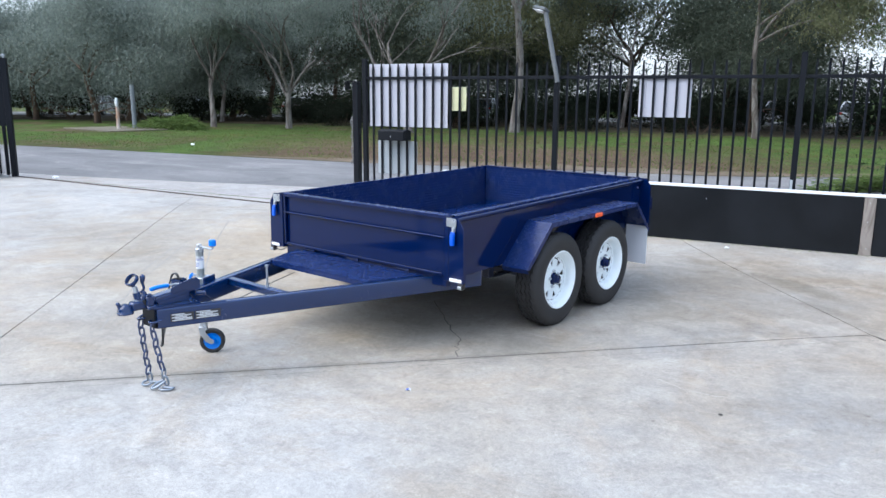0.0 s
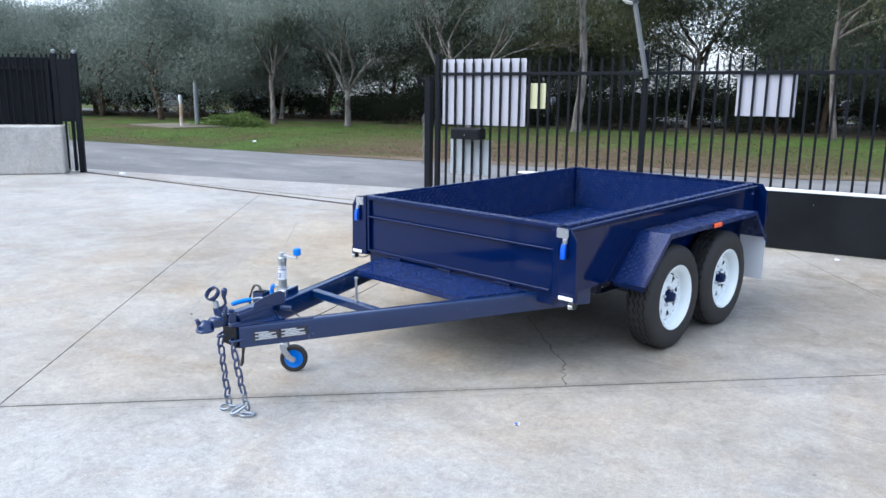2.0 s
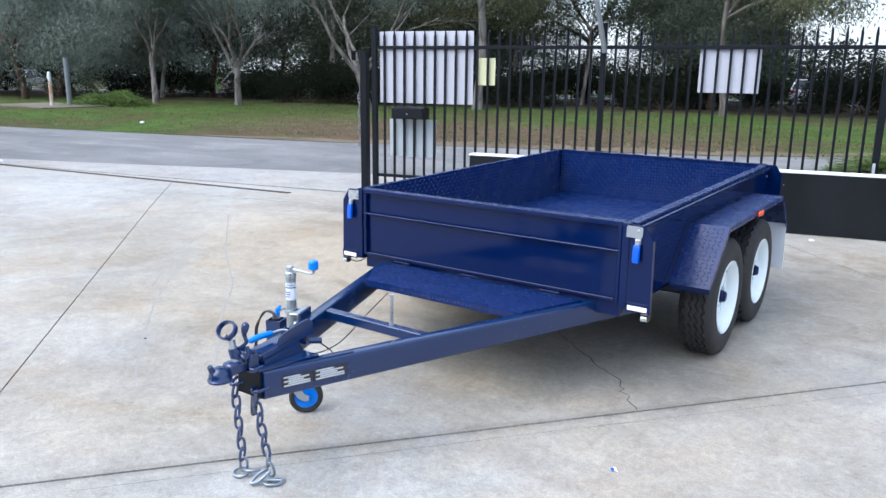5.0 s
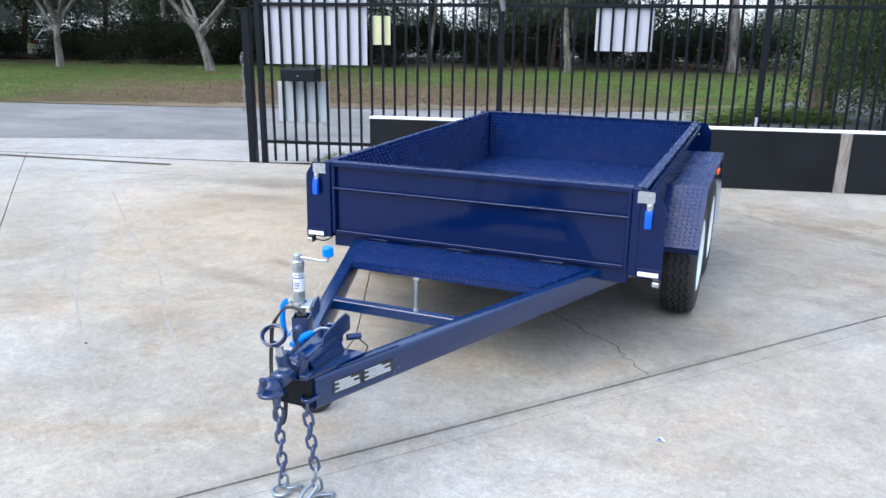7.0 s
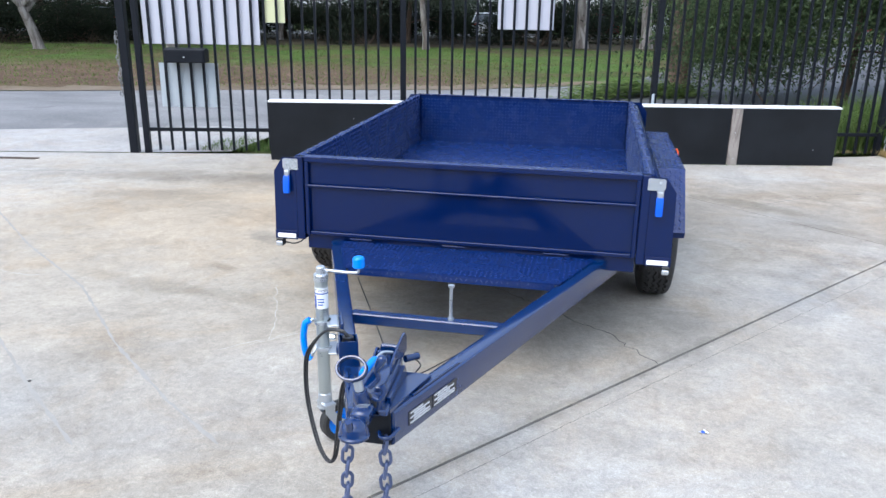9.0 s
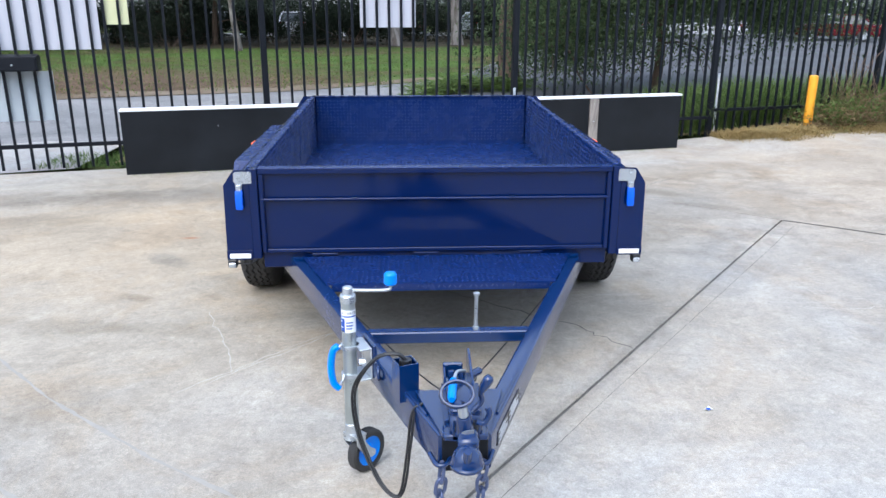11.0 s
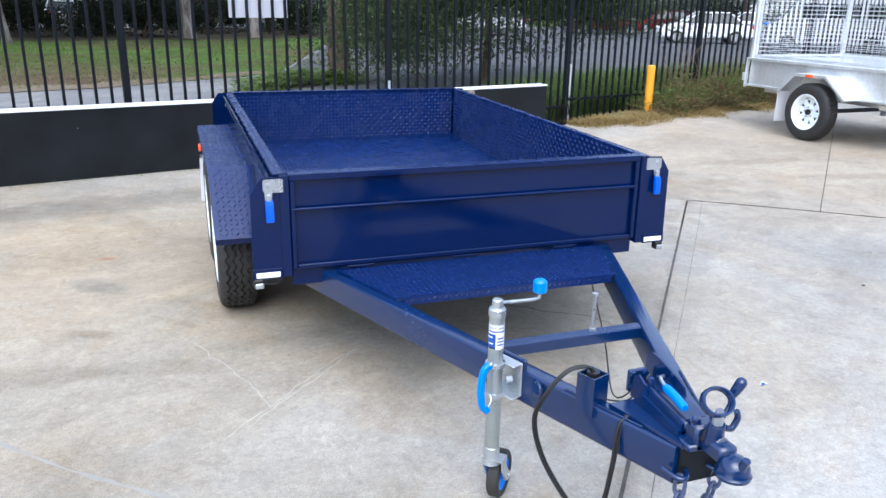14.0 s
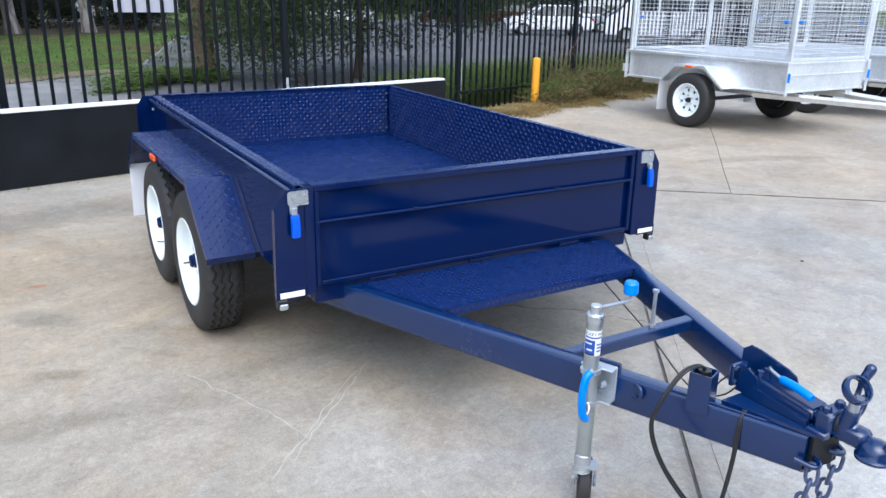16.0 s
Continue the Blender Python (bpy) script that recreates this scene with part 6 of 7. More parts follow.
        c = [bm.verts.new((x0 + s * 0.21, y, z - 0.03)) for y, z in pr]
        for i in range(3):
            bm.faces.new((a[i], a[i + 1], b[i + 1], b[i]))
            bm.faces.new((b[i], b[i + 1], c[i + 1], c[i]))
        bmesh.ops.recalc_face_normals(bm, faces=bm.faces[:])
        bmesh.ops.solidify(bm, geom=bm.faces[:], thickness=0.003)
        g = part("mudguard", bm, M_GALV, t)
        xo = x0 + s * 0.212
        part("side_marker", box(min(xo, xo + s * 0.02), max(xo, xo + s * 0.02), yc - 0.05, yc + 0.05, z0 + 0.195, z0 + 0.225, 0.004), M_ORANGE, g, "orange side marker lamp")
        part("mud_flap", box(min(x0 + s * 0.02, x0 + s * 0.20), max(x0 + s * 0.02, x0 + s * 0.20), yc + 0.45, yc + 0.455, 0.16, z0 + 0.02), M_FLAP, t, "white mud flap")
        wheel(t, x0 + s * 0.115, yc, 0.325, s, 20 + s * 9, HUB_DARK)
    part("axle", box(0.0, W, yc - 0.022, yc + 0.022, 0.30, 0.345, 0.004), M_UNDER, t)
    for x in (0.3, W - 0.3):
        part("chassis_rail", box(x - 0.025, x + 0.025, 0.0, L, z0 - 0.10, z0 - 0.02, 0.003), M_GALV, t)
    for s in (-1, 1):
        part("drawbar_beam", tube([(W / 2 + s * 0.62, 0.5, z0 - 0.06), (W / 2 + s * 0.03, -1.35, z0 - 0.08)], 0.04, 4), M_GALV, t)
    part("coupling_head", box(W / 2 - 0.05, W / 2 + 0.05, -1.6, -1.3, z0 - 0.10, z0 - 0.03, 0.012), M_GALV, t)
    part("stand_leg", tube([(W / 2 + 0.08, -1.2, 0.02), (W / 2 + 0.08, -1.2, z0 + 0.1)], 0.024, 10), M_GALV, t, "", 40)
    part("tail_lamp", box(-0.05, 0.02, L + 0.031, L + 0.08, z0 + 0.05, z0 + 0.15, 0.006), M_GALV, t)
    return t


_hb = lathe([(0.031, 0.034), (0.042, 0.033), (0.060, 0.028), (0.062, 0.0)], 20)
HUB_DARK = mesh_of("hub_cap", _hb, M_CABLE, 40)
cage = cage_trailer(pose(2.22, 6.27, 0.05, 0, 0, 1.5))
copy_thing(cage, pose(4.90, 6.45, 0.05, 0, 0, 3.0))
spare = new("spare_tyre", TYRE)
spare.matrix_basis = pose(4.02, 5.35, 0.15, 0, 90, 20)
tagged(spare, "black tyre lying flat on the concrete", "tyre")

# ---- yellow bollards, weeds, white stake ----
for x, y in ((1.42, 9.72), (4.22, 10.55)):
    z = height(x, y)
    bl = thing("bollard", pose(x, y, z - 0.02), "yellow painted steel bollard in dry weeds", "bollard", "yellow bollards")
    part("post", tube([(0, 0, -0.1), (0, 0, 0.66)], 0.055, 20), M_YELLOW, bl, "", 40)
    part("cap", lathe([(0.6605, 0.0555), (0.675, 0.045), (0.682, 0.0)], 20, 2), M_YELLOW, bl, "", 40)
st = fence_point(0.30, 0, 0.13)
tagged(part("marker_stake", box(st.x - 0.015, st.x + 0.015, st.y - 0.010, st.y + 0.010, -0.06, 0.74, 0.003), M_CAP), "thin white stake standing by the fence", "stake")


def blades(name, spots, material, label, category, hgt, width, seed, lean=0.5):
    """Many bent grass blades, each a narrow tapering strip."""
    r = random.Random(seed)
    V, F = [], []
    for x, y, z, k in spots:
        a = r.uniform(0, math.tau)
        h = hgt * k * r.uniform(0.5, 1.2)
        w = width * r.uniform(0.6, 1.3)
        dx, dy = math.cos(a), math.sin(a)
        ln = lean * r.uniform(0.1, 1.3) * h
        i = len(V)
        for t in (0.0, 0.5, 1.0):
            cx, cy, cz = x + dx * ln * t * t, y + dy * ln * t * t, z + h * (t - 0.25 * lean * t * t)
            ww = w * (1 - 0.85 * t)
            V.append((cx - dy * ww, cy + dx * ww, cz))
            V.append((cx + dy * ww, cy - dx * ww, cz))
        F += [(i, i + 1, i + 3, i + 2), (i + 2, i + 3, i + 5, i + 4)]
    return tagged(from_lists(name, V, F, material), label, category, "", "stuff")


def scatter(n, seed, box_, keep):
    r = random.Random(seed)
    out = []
    while len(out) < n:
        x, y = r.uniform(box_[0], box_[1]), r.uniform(box_[2], box_[3])
        k = keep(x, y)
        if r.random() < k:
            out.append((x, y, height(x, y) - 0.02, 0.45 + 0.55 * k))
    return out


def weed_edge(x):
    return 9.25 if x < 1.2 else 9.25 + 0.28 * (x - 1.2)


bank = sheet("weed_bank", [(0.15, 9.40), (0.5, 9.2), (1.3, 9.18), (2.4, 9.50), (3.6, 9.85), (12, 12.2), (26, 15.6), (26, 18), (0.0, 11.8), (-6.9, 10.0), (-6.9, 8.25), (0.1, 9.9)], 0.5, 0.004, mottled("dry_bank", ((0.3, (0.10, 0.075, 0.04)), (0.5, (0.22, 0.17, 0.08)), (0.7, (0.16, 0.17, 0.06))), 1.2, 0.95, 0.8, 0.04, 25), "dry weedy earth bank along the fence", category="earth")
blades("dry_grass", scatter(17000, 3, (0.15, 5.6, 8.9, 11.2), lambda x, y: max(0.0, 1 - abs(y - weed_edge(x) - 0.16 - 0.14 * math.sin(x * 5) - 0.08 * math.sin(x * 13)) / 0.5)), M_STRAW, "matted dry straw grass at the concrete edge", "grass", 0.15, 0.004, 4, 1.6)
def tangle(name, clumps, material, label, category, width, seed):
    """Clumps of bent stalks that spring from one root in all directions."""
    r = random.Random(seed)
    V, F = [], []
    for x, y, hgt, n in clumps:
        for k in range(n):
            a, up = r.uniform(0, math.tau), r.uniform(0.15, 1.0)
            p = Vector((x + r.gauss(0, 0.10), y + r.gauss(0, 0.08), height(x, y) - 0.02))
            d = Vector((math.cos(a) * (1.1 - up * 0.8), math.sin(a) * (1.1 - up * 0.8), up)).normalized()
            L, w = hgt * r.uniform(0.5, 1.25), width * r.uniform(0.6, 1.4)
            i = len(V)
            for q in range(5):
                s_ = Vector((-math.sin(a), math.cos(a), r.gauss(0, 0.3))) * w * (1 - 0.2 * q)
                V += [tuple(p + s_), tuple(p - s_)]
                d = (d + Vector((r.gauss(0, 0.16), r.gauss(0, 0.16), r.gauss(0, 0.1) - 0.16))).normalized()
                p = p + d * L / 4
                p.z = max(p.z, height(x, y) + 0.01)
            F += [(i + 2 * q, i + 2 * q + 1, i + 2 * q + 3, i + 2 * q + 2) for q in range(4)]
    return tagged(from_lists(name, V, F, material), label, category, "", "stuff")


def leaf_cloud(rng, tips, per, radius, size, hang, squash=0.8, floor_z=-9.0, narrow=1.0):
    """Narrow leaves hung in clumps about the tips of the limbs, none below the browse line."""
    V, F = [], []
    for p, d in tips:
        c = p + Vector((rng.gauss(0, radius * 0.3), rng.gauss(0, radius * 0.3), rng.gauss(0, radius * 0.2)))
        R = radius * rng.uniform(0.6, 1.25)
        for k in range(per):
            q = Vector((rng.gauss(0, 0.5), rng.gauss(0, 0.5), rng.gauss(0, 0.45) * squash)) * R + c
            if q.z < floor_z + rng.uniform(0, 0.8):
                continue
            ax = Vector((rng.gauss(0, 1), rng.gauss(0, 1), rng.gauss(0, 0.6) - hang)).normalized()
            sd = ax.cross(Vector((rng.gauss(0, 1), rng.gauss(0, 1), rng.gauss(0, 1)))).normalized()
            L, w = size * rng.uniform(0.6, 1.4), size * rng.uniform(0.14, 0.24) * narrow
            i = len(V)
            V += [tuple(q + sd * w), tuple(q - sd * w), tuple(q + ax * L)]
            F.append((i, i + 1, i + 2))
    return V, F


_rc = random.Random(44)
TANGLE = [(x, weed_edge(x) + 0.30 + _rc.uniform(-0.12, 0.55), _rc.uniform(0.40, 0.85) * min(1.0, 0.40 + (x - 1.3) * 0.8), 95) for x in [1.5 + 0.05 * k for k in range(62)]]
tangle("tall_weeds", TANGLE, M_STALK, "tangled dry weeds round the bollards", "weeds", 0.0034, 8)
tangle("leafy_weeds", [(x + 0.03, y + 0.1, h * 0.85, 34) for x, y, h, n in TANGLE[4:]], M_WEED, "green leafy weeds among the dry stalks", "weeds", 0.009, 9)
_leafy = [(Vector((x, y + 0.05, height(x, y) + h * _rc.uniform(0.05, 0.55))), None) for x, y, h, n in TANGLE for k in range(3)]
_V, _F = leaf_cloud(_rc, _leafy, 46, 0.22, 0.055, 0.1, 0.7, -0.7, 1.1)
tagged(from_lists("weed_leaves", _V, _F, M_WEED), "small green leaves on the tangled weeds", "weeds", "", "stuff")
_V, _F = leaf_cloud(_rc, [(p - Vector((0, 0.10, 0.05)), d) for p, d in _leafy], 40, 0.22, 0.075, 0.2, 0.6, -0.7, 0.7)
tagged(from_lists("dry_weed_leaves", _V, _F, M_STALK), "curled dry leaves on the tangled weeds", "weeds", "", "stuff")
blades("green_weeds", scatter(15000, 9, (-0.3, 7.0, 9.9, 13.0), lambda x, y: 0.9 if y > fence_y(x) + 0.1 and y < fence_y(x) + 1.9 else 0.0), M_WEED, "tall green weeds behind the fence", "weeds", 0.60, 0.010, 10, 0.9)
blades("verge_grass", scatter(5000, 12, (-7.6, 0.3, 7.9, 11.0), lambda x, y: 0.8 if fence_y(x) + 0.1 < y < fence_y(x) + 0.9 else 0.0), M_WEED, "short green grass along the fence foot", "grass", 0.10, 0.006, 13, 0.8)
blades("joint_weeds", [(x, 7.60 + 0.2235 * (x + 6.55) + random.Random(int(x * 997)).uniform(-0.06, 0.01), -0.06, 0.6) for x in [(-6.5 + 0.012 * k) for k in range(490)]], M_WEED, "small weeds along the foot of the low wall", "weeds", 0.05, 0.004, 15, 0.9)
# bare twiggy bush among the weeds
bm = bmesh.new()
rt = random.Random(31)
for k in range(26):
    a = rt.uniform(0, math.tau)
    p = Vector((2.2 + rt.uniform(-0.5, 0.7), 10.12 + rt.uniform(-0.25, 0.25), 0.0))
    d = Vector((math.cos(a) * 0.5, math.sin(a) * 0.4, 1.0)).normalized()
    pts, rr = [p], [0.006]
    for q in range(5):
        d = (d + Vector((rt.gauss(0, 0.25), rt.gauss(0, 0.25), rt.gauss(0, 0.1)))).normalized()
        p = p + d * rt.uniform(0.14, 0.30)
        pts.append(p)
        rr.append(0.006 - 0.001 * q)
    add_tube(bm, pts, rr, 4)
tagged(part("twiggy_bush", bm, M_TWIG), "bare brown twiggy bush by the fence", "bush")

# ---- trees ----


def limb(bm, rng, p, d, length, r0, depth, tips, curl=0.16, droop=0.0, spread=0.6):
    """One tapering limb, and the smaller ones that leave it."""
    n = 5
    pts, rs = [p.copy()], [r0]
    for k in range(n):
        d = (d + Vector((rng.gauss(0, curl), rng.gauss(0, curl), rng.gauss(0, curl * 0.5) - droop))).normalized()
        p = p + d * length / n
        pts.append(p.copy())
        rs.append(max(0.006, r0 * (1 - 0.45 * (k + 1) / n)))
    add_tube(bm, pts, rs, max(4, 9 - 2 * (3 - depth)) if depth > 0 else 4, cap=False)
    if depth == 0:
        tips.append((p, d))
        tips.append((pts[3], d))
        return
    for k in range(rng.choice((2, 3, 3))):
        a = rng.uniform(0, math.tau)
        side = d.orthogonal().normalized()
        side.rotate(Matrix.Rotation(a, 3, d))
        nd = (d * 0.9 + side * spread * rng.uniform(0.6, 1.2) + Vector((0, 0, 0.15))).normalized()
        at = pts[rng.choice((3, 4, 5))]
        limb(bm, rng, at, nd, length * rng.uniform(0.62, 0.85), rs[-1] * rng.uniform(0.6, 0.8), depth - 1, tips, curl, droop, spread)


def tree(name, seed, m, trunk_h, r0, lean, first, depth, barkm, leafm, per, clump, leaf, hang, label, stems=1, spread=0.6, droop=0.0, low=0, reach=0.0, bias=(0.0, 0.0), floor_z=-9.0, narrow=1.0):
    rng = random.Random(seed)
    t = thing(name, m, label, "tree", "gum trees")
    bm, tips = bmesh.new(), []
    for s in range(stems):
        p = Vector((0.25 * s * math.cos(seed + s), 0.25 * s * math.sin(seed + s), -0.15))
        d = (Vector((lean[0], lean[1], 1)) + (Vector((rng.uniform(-0.5, 0.5), rng.uniform(-0.5, 0.5), 0)) if stems > 1 else Vector((0, 0, 0)))).normalized()
        n = 7
        pts, rs = [p.copy()], [r0 * 1.45]
        for k in range(n):
            d = (d + Vector((rng.gauss(0, 0.06), rng.gauss(0, 0.06), 0.02))).normalized()
            p = p + d * trunk_h / n
            pts.append(p.copy())
            rs.append(r0 * (1.06 - 0.4 * (k + 1) / n))
        add_tube(bm, pts, rs, 12, cap=False)
        for k in range(rng.choice((4, 5))):
            a = k * 2.1 + rng.uniform(0, 1)
            nd = Vector((math.cos(a) * spread + bias[0], math.sin(a) * spread + bias[1], 0.8)).normalized()
            limb(bm, rng, pts[-1 - (k % 2)], nd, first * rng.uniform(0.8, 1.15), rs[-1] * 0.72, depth, tips, 0.15, droop, spread)
        for k in range(low):
            a = rng.uniform(0, math.tau)
            limb(bm, rng, pts[rng.choice((2, 3, 4))], Vector((math.cos(a) * (0.4 if any(bias) else 1) + bias[0], math.sin(a) * (0.4 if any(bias) else 1) + bias[1], 0.35)).normalized(), first * 0.7, rs[-1] * 0.4, 1, tips, 0.2, droop + 0.06, spread)
    if reach:
        tips += [(p + Vector((rng.gauss(0, reach), rng.gauss(0, reach), -abs(rng.gauss(0, reach)))), d) for p, d in tips]
    part("trunk", bm, barkm, t, "", 60)
    V, F = leaf_cloud(rng, tips, per, clump, leaf, hang, 0.8, floor_z, narrow)
    from_lists("crown", V, F, leafm, t)
    return t


PALE = "pale barked gum tree with thin drooping grey green leaves"
DARK = "dense dark green tree with drooping foliage"
gum_a = tree("gum_tree", 11, pose(-34.2, 22.3, -0.09), 2.6, 0.15, (-0.06, 0.05), 2.2, 3, M_BARKP, M_LEAFG, 110, 0.9, 0.17, 1.6, PALE, 1, 0.5, 0, 0, 0.5, (0, 0), 3.0, 0.7)
tree("gum_tree", 23, pose(-30.3, 24.0, -0.09), 1.9, 0.17, (0.02, 0.0), 2.9, 3, M_BARKP, M_LEAFG, 130, 0.95, 0.17, 1.6, PALE, 1, 0.42, 0, 0, 0, (0, 0), 3.8, 0.7)
tree("gum_tree", 37, pose(-23.4, 25.3, -0.09), 1.7, 0.20, (-0.1, 0.0), 3.6, 3, M_BARKP, M_LEAFG, 130, 1.0, 0.17, 1.6, PALE, 1, 0.62, 0, 0, 0, (0, 0), 4.2, 0.7)
gum_d = tree("gum_tree", 41, pose(-20.2, 29.0, -0.09), 6.5, 0.20, (0.03, 0.0), 2.8, 3, M_BARKP, M_LEAFG, 80, 1.1, 0.17, 1.4, PALE, 1, 0.6, 0, 0, 0.6, (0, 0), 3.0, 0.7)
gum_e = tree("gum_tree", 53, pose(-10.3, 31.9, -0.09), 4.6, 0.13, (0.06, 0.0), 2.6, 3, M_BARKP, M_LEAFO, 110, 1.0, 0.15, 1.2, PALE, 1, 0.7, 0.05, 0, 1.0, (0.55, -0.1), 3.4, 0.8)
gum_f = tree("gum_tree", 61, pose(-4.0, 36.3, -0.09), 5.5, 0.24, (0.0, 0.0), 3.0, 3, M_BARKP, M_LEAFD, 100, 1.2, 0.17, 1.0, PALE, 1, 0.7, 0, 0, 0.8, (0, 0), 2.6, 0.8)
dark_t = tree("shade_tree", 71, pose(-46, 24, -0.09) @ Matrix.Scale(1.7, 4), 1.9, 0.12, (0.0, 0.0), 1.9, 3, M_BARKD, M_LEAFG, 165, 0.80, 0.105, 1.2, DARK, 1, 0.85, 0.04, 3, 0.8, (0, 0), 0.35, 0.95)
dark_u = tree("shade_tree", 83, pose(-38, 34, -0.09) @ Matrix.Scale(1.6, 4), 2.2, 0.11, (0.0, 0.0), 2.0, 3, M_BARKD, M_LEAFD, 112, 0.72, 0.13, 0.9, DARK, 1, 0.85, 0.04, 1, 0.7, (0, 0), 1.0, 1.0)
rp = random.Random(77)
for src, spots in ((gum_d, ((3.1, 45.6), (-33.0, 33.0))), (gum_e, ((-19.2, 37.6), (-22.0, 35.1))), (gum_a, ((-40.5, 27.0),)),
                   (gum_f, ((-1.1, 37.4),)),
                   (dark_t, ((-50, 20), (-43, 20.5), (-52, 28), (-41, 31), (-56, 22), (-48, 33), (-62, 26), (-58, 17), (-66, 20), (-55, 13), (-64, 12))),
                   (dark_u, ((-30, 36), (-26, 38), (-15, 41), (1, 50), (-12.5, 37.5), (6, 47), (-20, 40), (-38, 44), (-45, 45), (-33, 40), (18, 66), (30, 60), (42, 56), (52, 46), (-54, 38)))):
    for x, y in spots:
        sc = rp.uniform(0.85, 1.2) * ((0.75 if x > -14 else 1.0) if src in (dark_t, dark_u) else 1.0)
        copy_thing(src, pose(x, y, -0.09, 0, 0, rp.uniform(0, 360)) @ Matrix.Scale(sc, 4))
# big leafy tree and smaller one just beyond the fence
tree("leafy_tree", 97, pose(-1.55, 16.6, -0.09), 3.0, 0.24, (0.03, 0.0), 2.3, 2, M_BARKD, M_LEAFB, 740, 1.1, 0.084, 1.0, "brown trunked tree with dense hanging green leaves behind the fence", 1, 0.6, 0.06, 5, 0.6, (0.9, -0.3), 0.15)
tree("leafy_tree", 101, pose(1.35, 15.6, -0.09), 2.0, 0.10, (0.02, 0.0), 1.3, 2, M_BARKD, M_LEAFB, 500, 0.8, 0.080, 1.0, "small green tree beside the asphalt road", 1, 0.8, 0.08, 2, 0.5, (0, 0), 0.6)


def shrub(name, seed, m, r, material, label):
    rng = random.Random(seed)
    t = thing(name, m, label, "shrub", "shrubs")
    bm, tips = bmesh.new(), []
    for k in range(9):
        a = rng.uniform(0, math.tau)
        limb(bm, rng, Vector((0, 0, -0.1)), Vector((math.cos(a) * 0.8, math.sin(a) * 0.8, 0.8)).normalized(), r * 0.75, 0.02, 1, tips, 0.2)
    part("trunk", bm, M_BARKD, t)
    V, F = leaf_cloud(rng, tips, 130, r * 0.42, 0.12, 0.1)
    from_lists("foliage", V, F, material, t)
    return t


sh_d = shrub("shrub", 5, pose(-27, 33, -0.09), 1.5, M_LEAFS, "low shrub under the trees, shade painted into its leaves")
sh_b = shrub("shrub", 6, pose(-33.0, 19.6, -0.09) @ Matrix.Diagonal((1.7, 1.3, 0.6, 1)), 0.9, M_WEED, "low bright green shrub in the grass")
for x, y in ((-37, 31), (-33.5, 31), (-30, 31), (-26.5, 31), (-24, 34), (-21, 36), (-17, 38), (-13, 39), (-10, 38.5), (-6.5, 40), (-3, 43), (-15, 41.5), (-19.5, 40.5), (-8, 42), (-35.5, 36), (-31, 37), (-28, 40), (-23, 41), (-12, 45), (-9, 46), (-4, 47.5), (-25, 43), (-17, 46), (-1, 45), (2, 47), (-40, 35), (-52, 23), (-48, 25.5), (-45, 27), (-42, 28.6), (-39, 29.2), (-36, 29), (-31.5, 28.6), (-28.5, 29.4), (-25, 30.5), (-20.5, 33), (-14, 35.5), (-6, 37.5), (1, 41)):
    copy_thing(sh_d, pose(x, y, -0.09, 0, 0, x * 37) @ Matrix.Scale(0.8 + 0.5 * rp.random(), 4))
for x, y, k in ((-34.2, 20.3, 0.9), (-2.5, 15.9, 0.6), (3.8, 12.2, 0.5), (6.5, 13.2, 0.6)):
    copy_thing(sh_b, pose(x, y, -0.09, 0, 0, x * 53) @ Matrix.Diagonal((k * 1.5, k * 1.3, k * 0.8, 1)))

# fallen leaves and tufts over the far grass
blades("grass_tufts", scatter(22000, 17, (-34, 0.5, 10.5, 34), lambda x, y: 0.7 if y > 15.8 + 0.30 * (x + 8) + (2.2 if x > -4 else 0) else 0.0), M_TUFT, "short green grass tufts over the verge", "grass", 0.075, 0.013, 18, 0.9)
blades("dry_tufts", scatter(7000, 27, (-34, 0.5, 10.5, 30), lambda x, y: (0.6 if y > 15.2 + 0.30 * (x + 8) + (2.2 if x > -4 else 0) else 0.0) * max(0.0, math.sin(x * 0.9 + y * 0.7) * math.sin(x * 0.31 - y * 0.5))), M_STALK, "dry brown grass tufts in the verge", "grass", 0.06, 0.010, 28, 1.0)

# hydrant standpipe, marker pipe and slab across the road
slab = tagged(part("concrete_slab", box(-36.6, -32.2, 15.8, 18.6, -0.09, -0.02, 0.02), M_SLAB), "dirty concrete slab sunk in the grass", "slab", "", "structure")
hyd = thing("standpipe", pose(-33.7, 17.0, -0.02), "white standpipe with rust stains and a grey cap", "standpipe")
part("pipe", tube([(0, 0, -0.02), (0.03, 0, 1.0)], 0.075, 12), bark("rusty_white", (0.70, 0.66, 0.60), (0.38, 0.20, 0.10), 4), hyd, "", 40)
part("cap", tube([(0.03, 0, 1.001), (-0.02, 0, 1.17), (0.0, 0, 1.38)], [0.05, 0.09, 0.06], 10), M_GALV, hyd, "", 40)
tagged(part("marker_pipe", tube([(-34.1, 18.0, -0.02), (-34.12, 18.0, 1.95)], 0.10, 12), plain("dull_grey_pipe", (0.16, 0.18, 0.19), 0.6), None, "", 40), "grey steel marker pipe on the slab", "pipe")

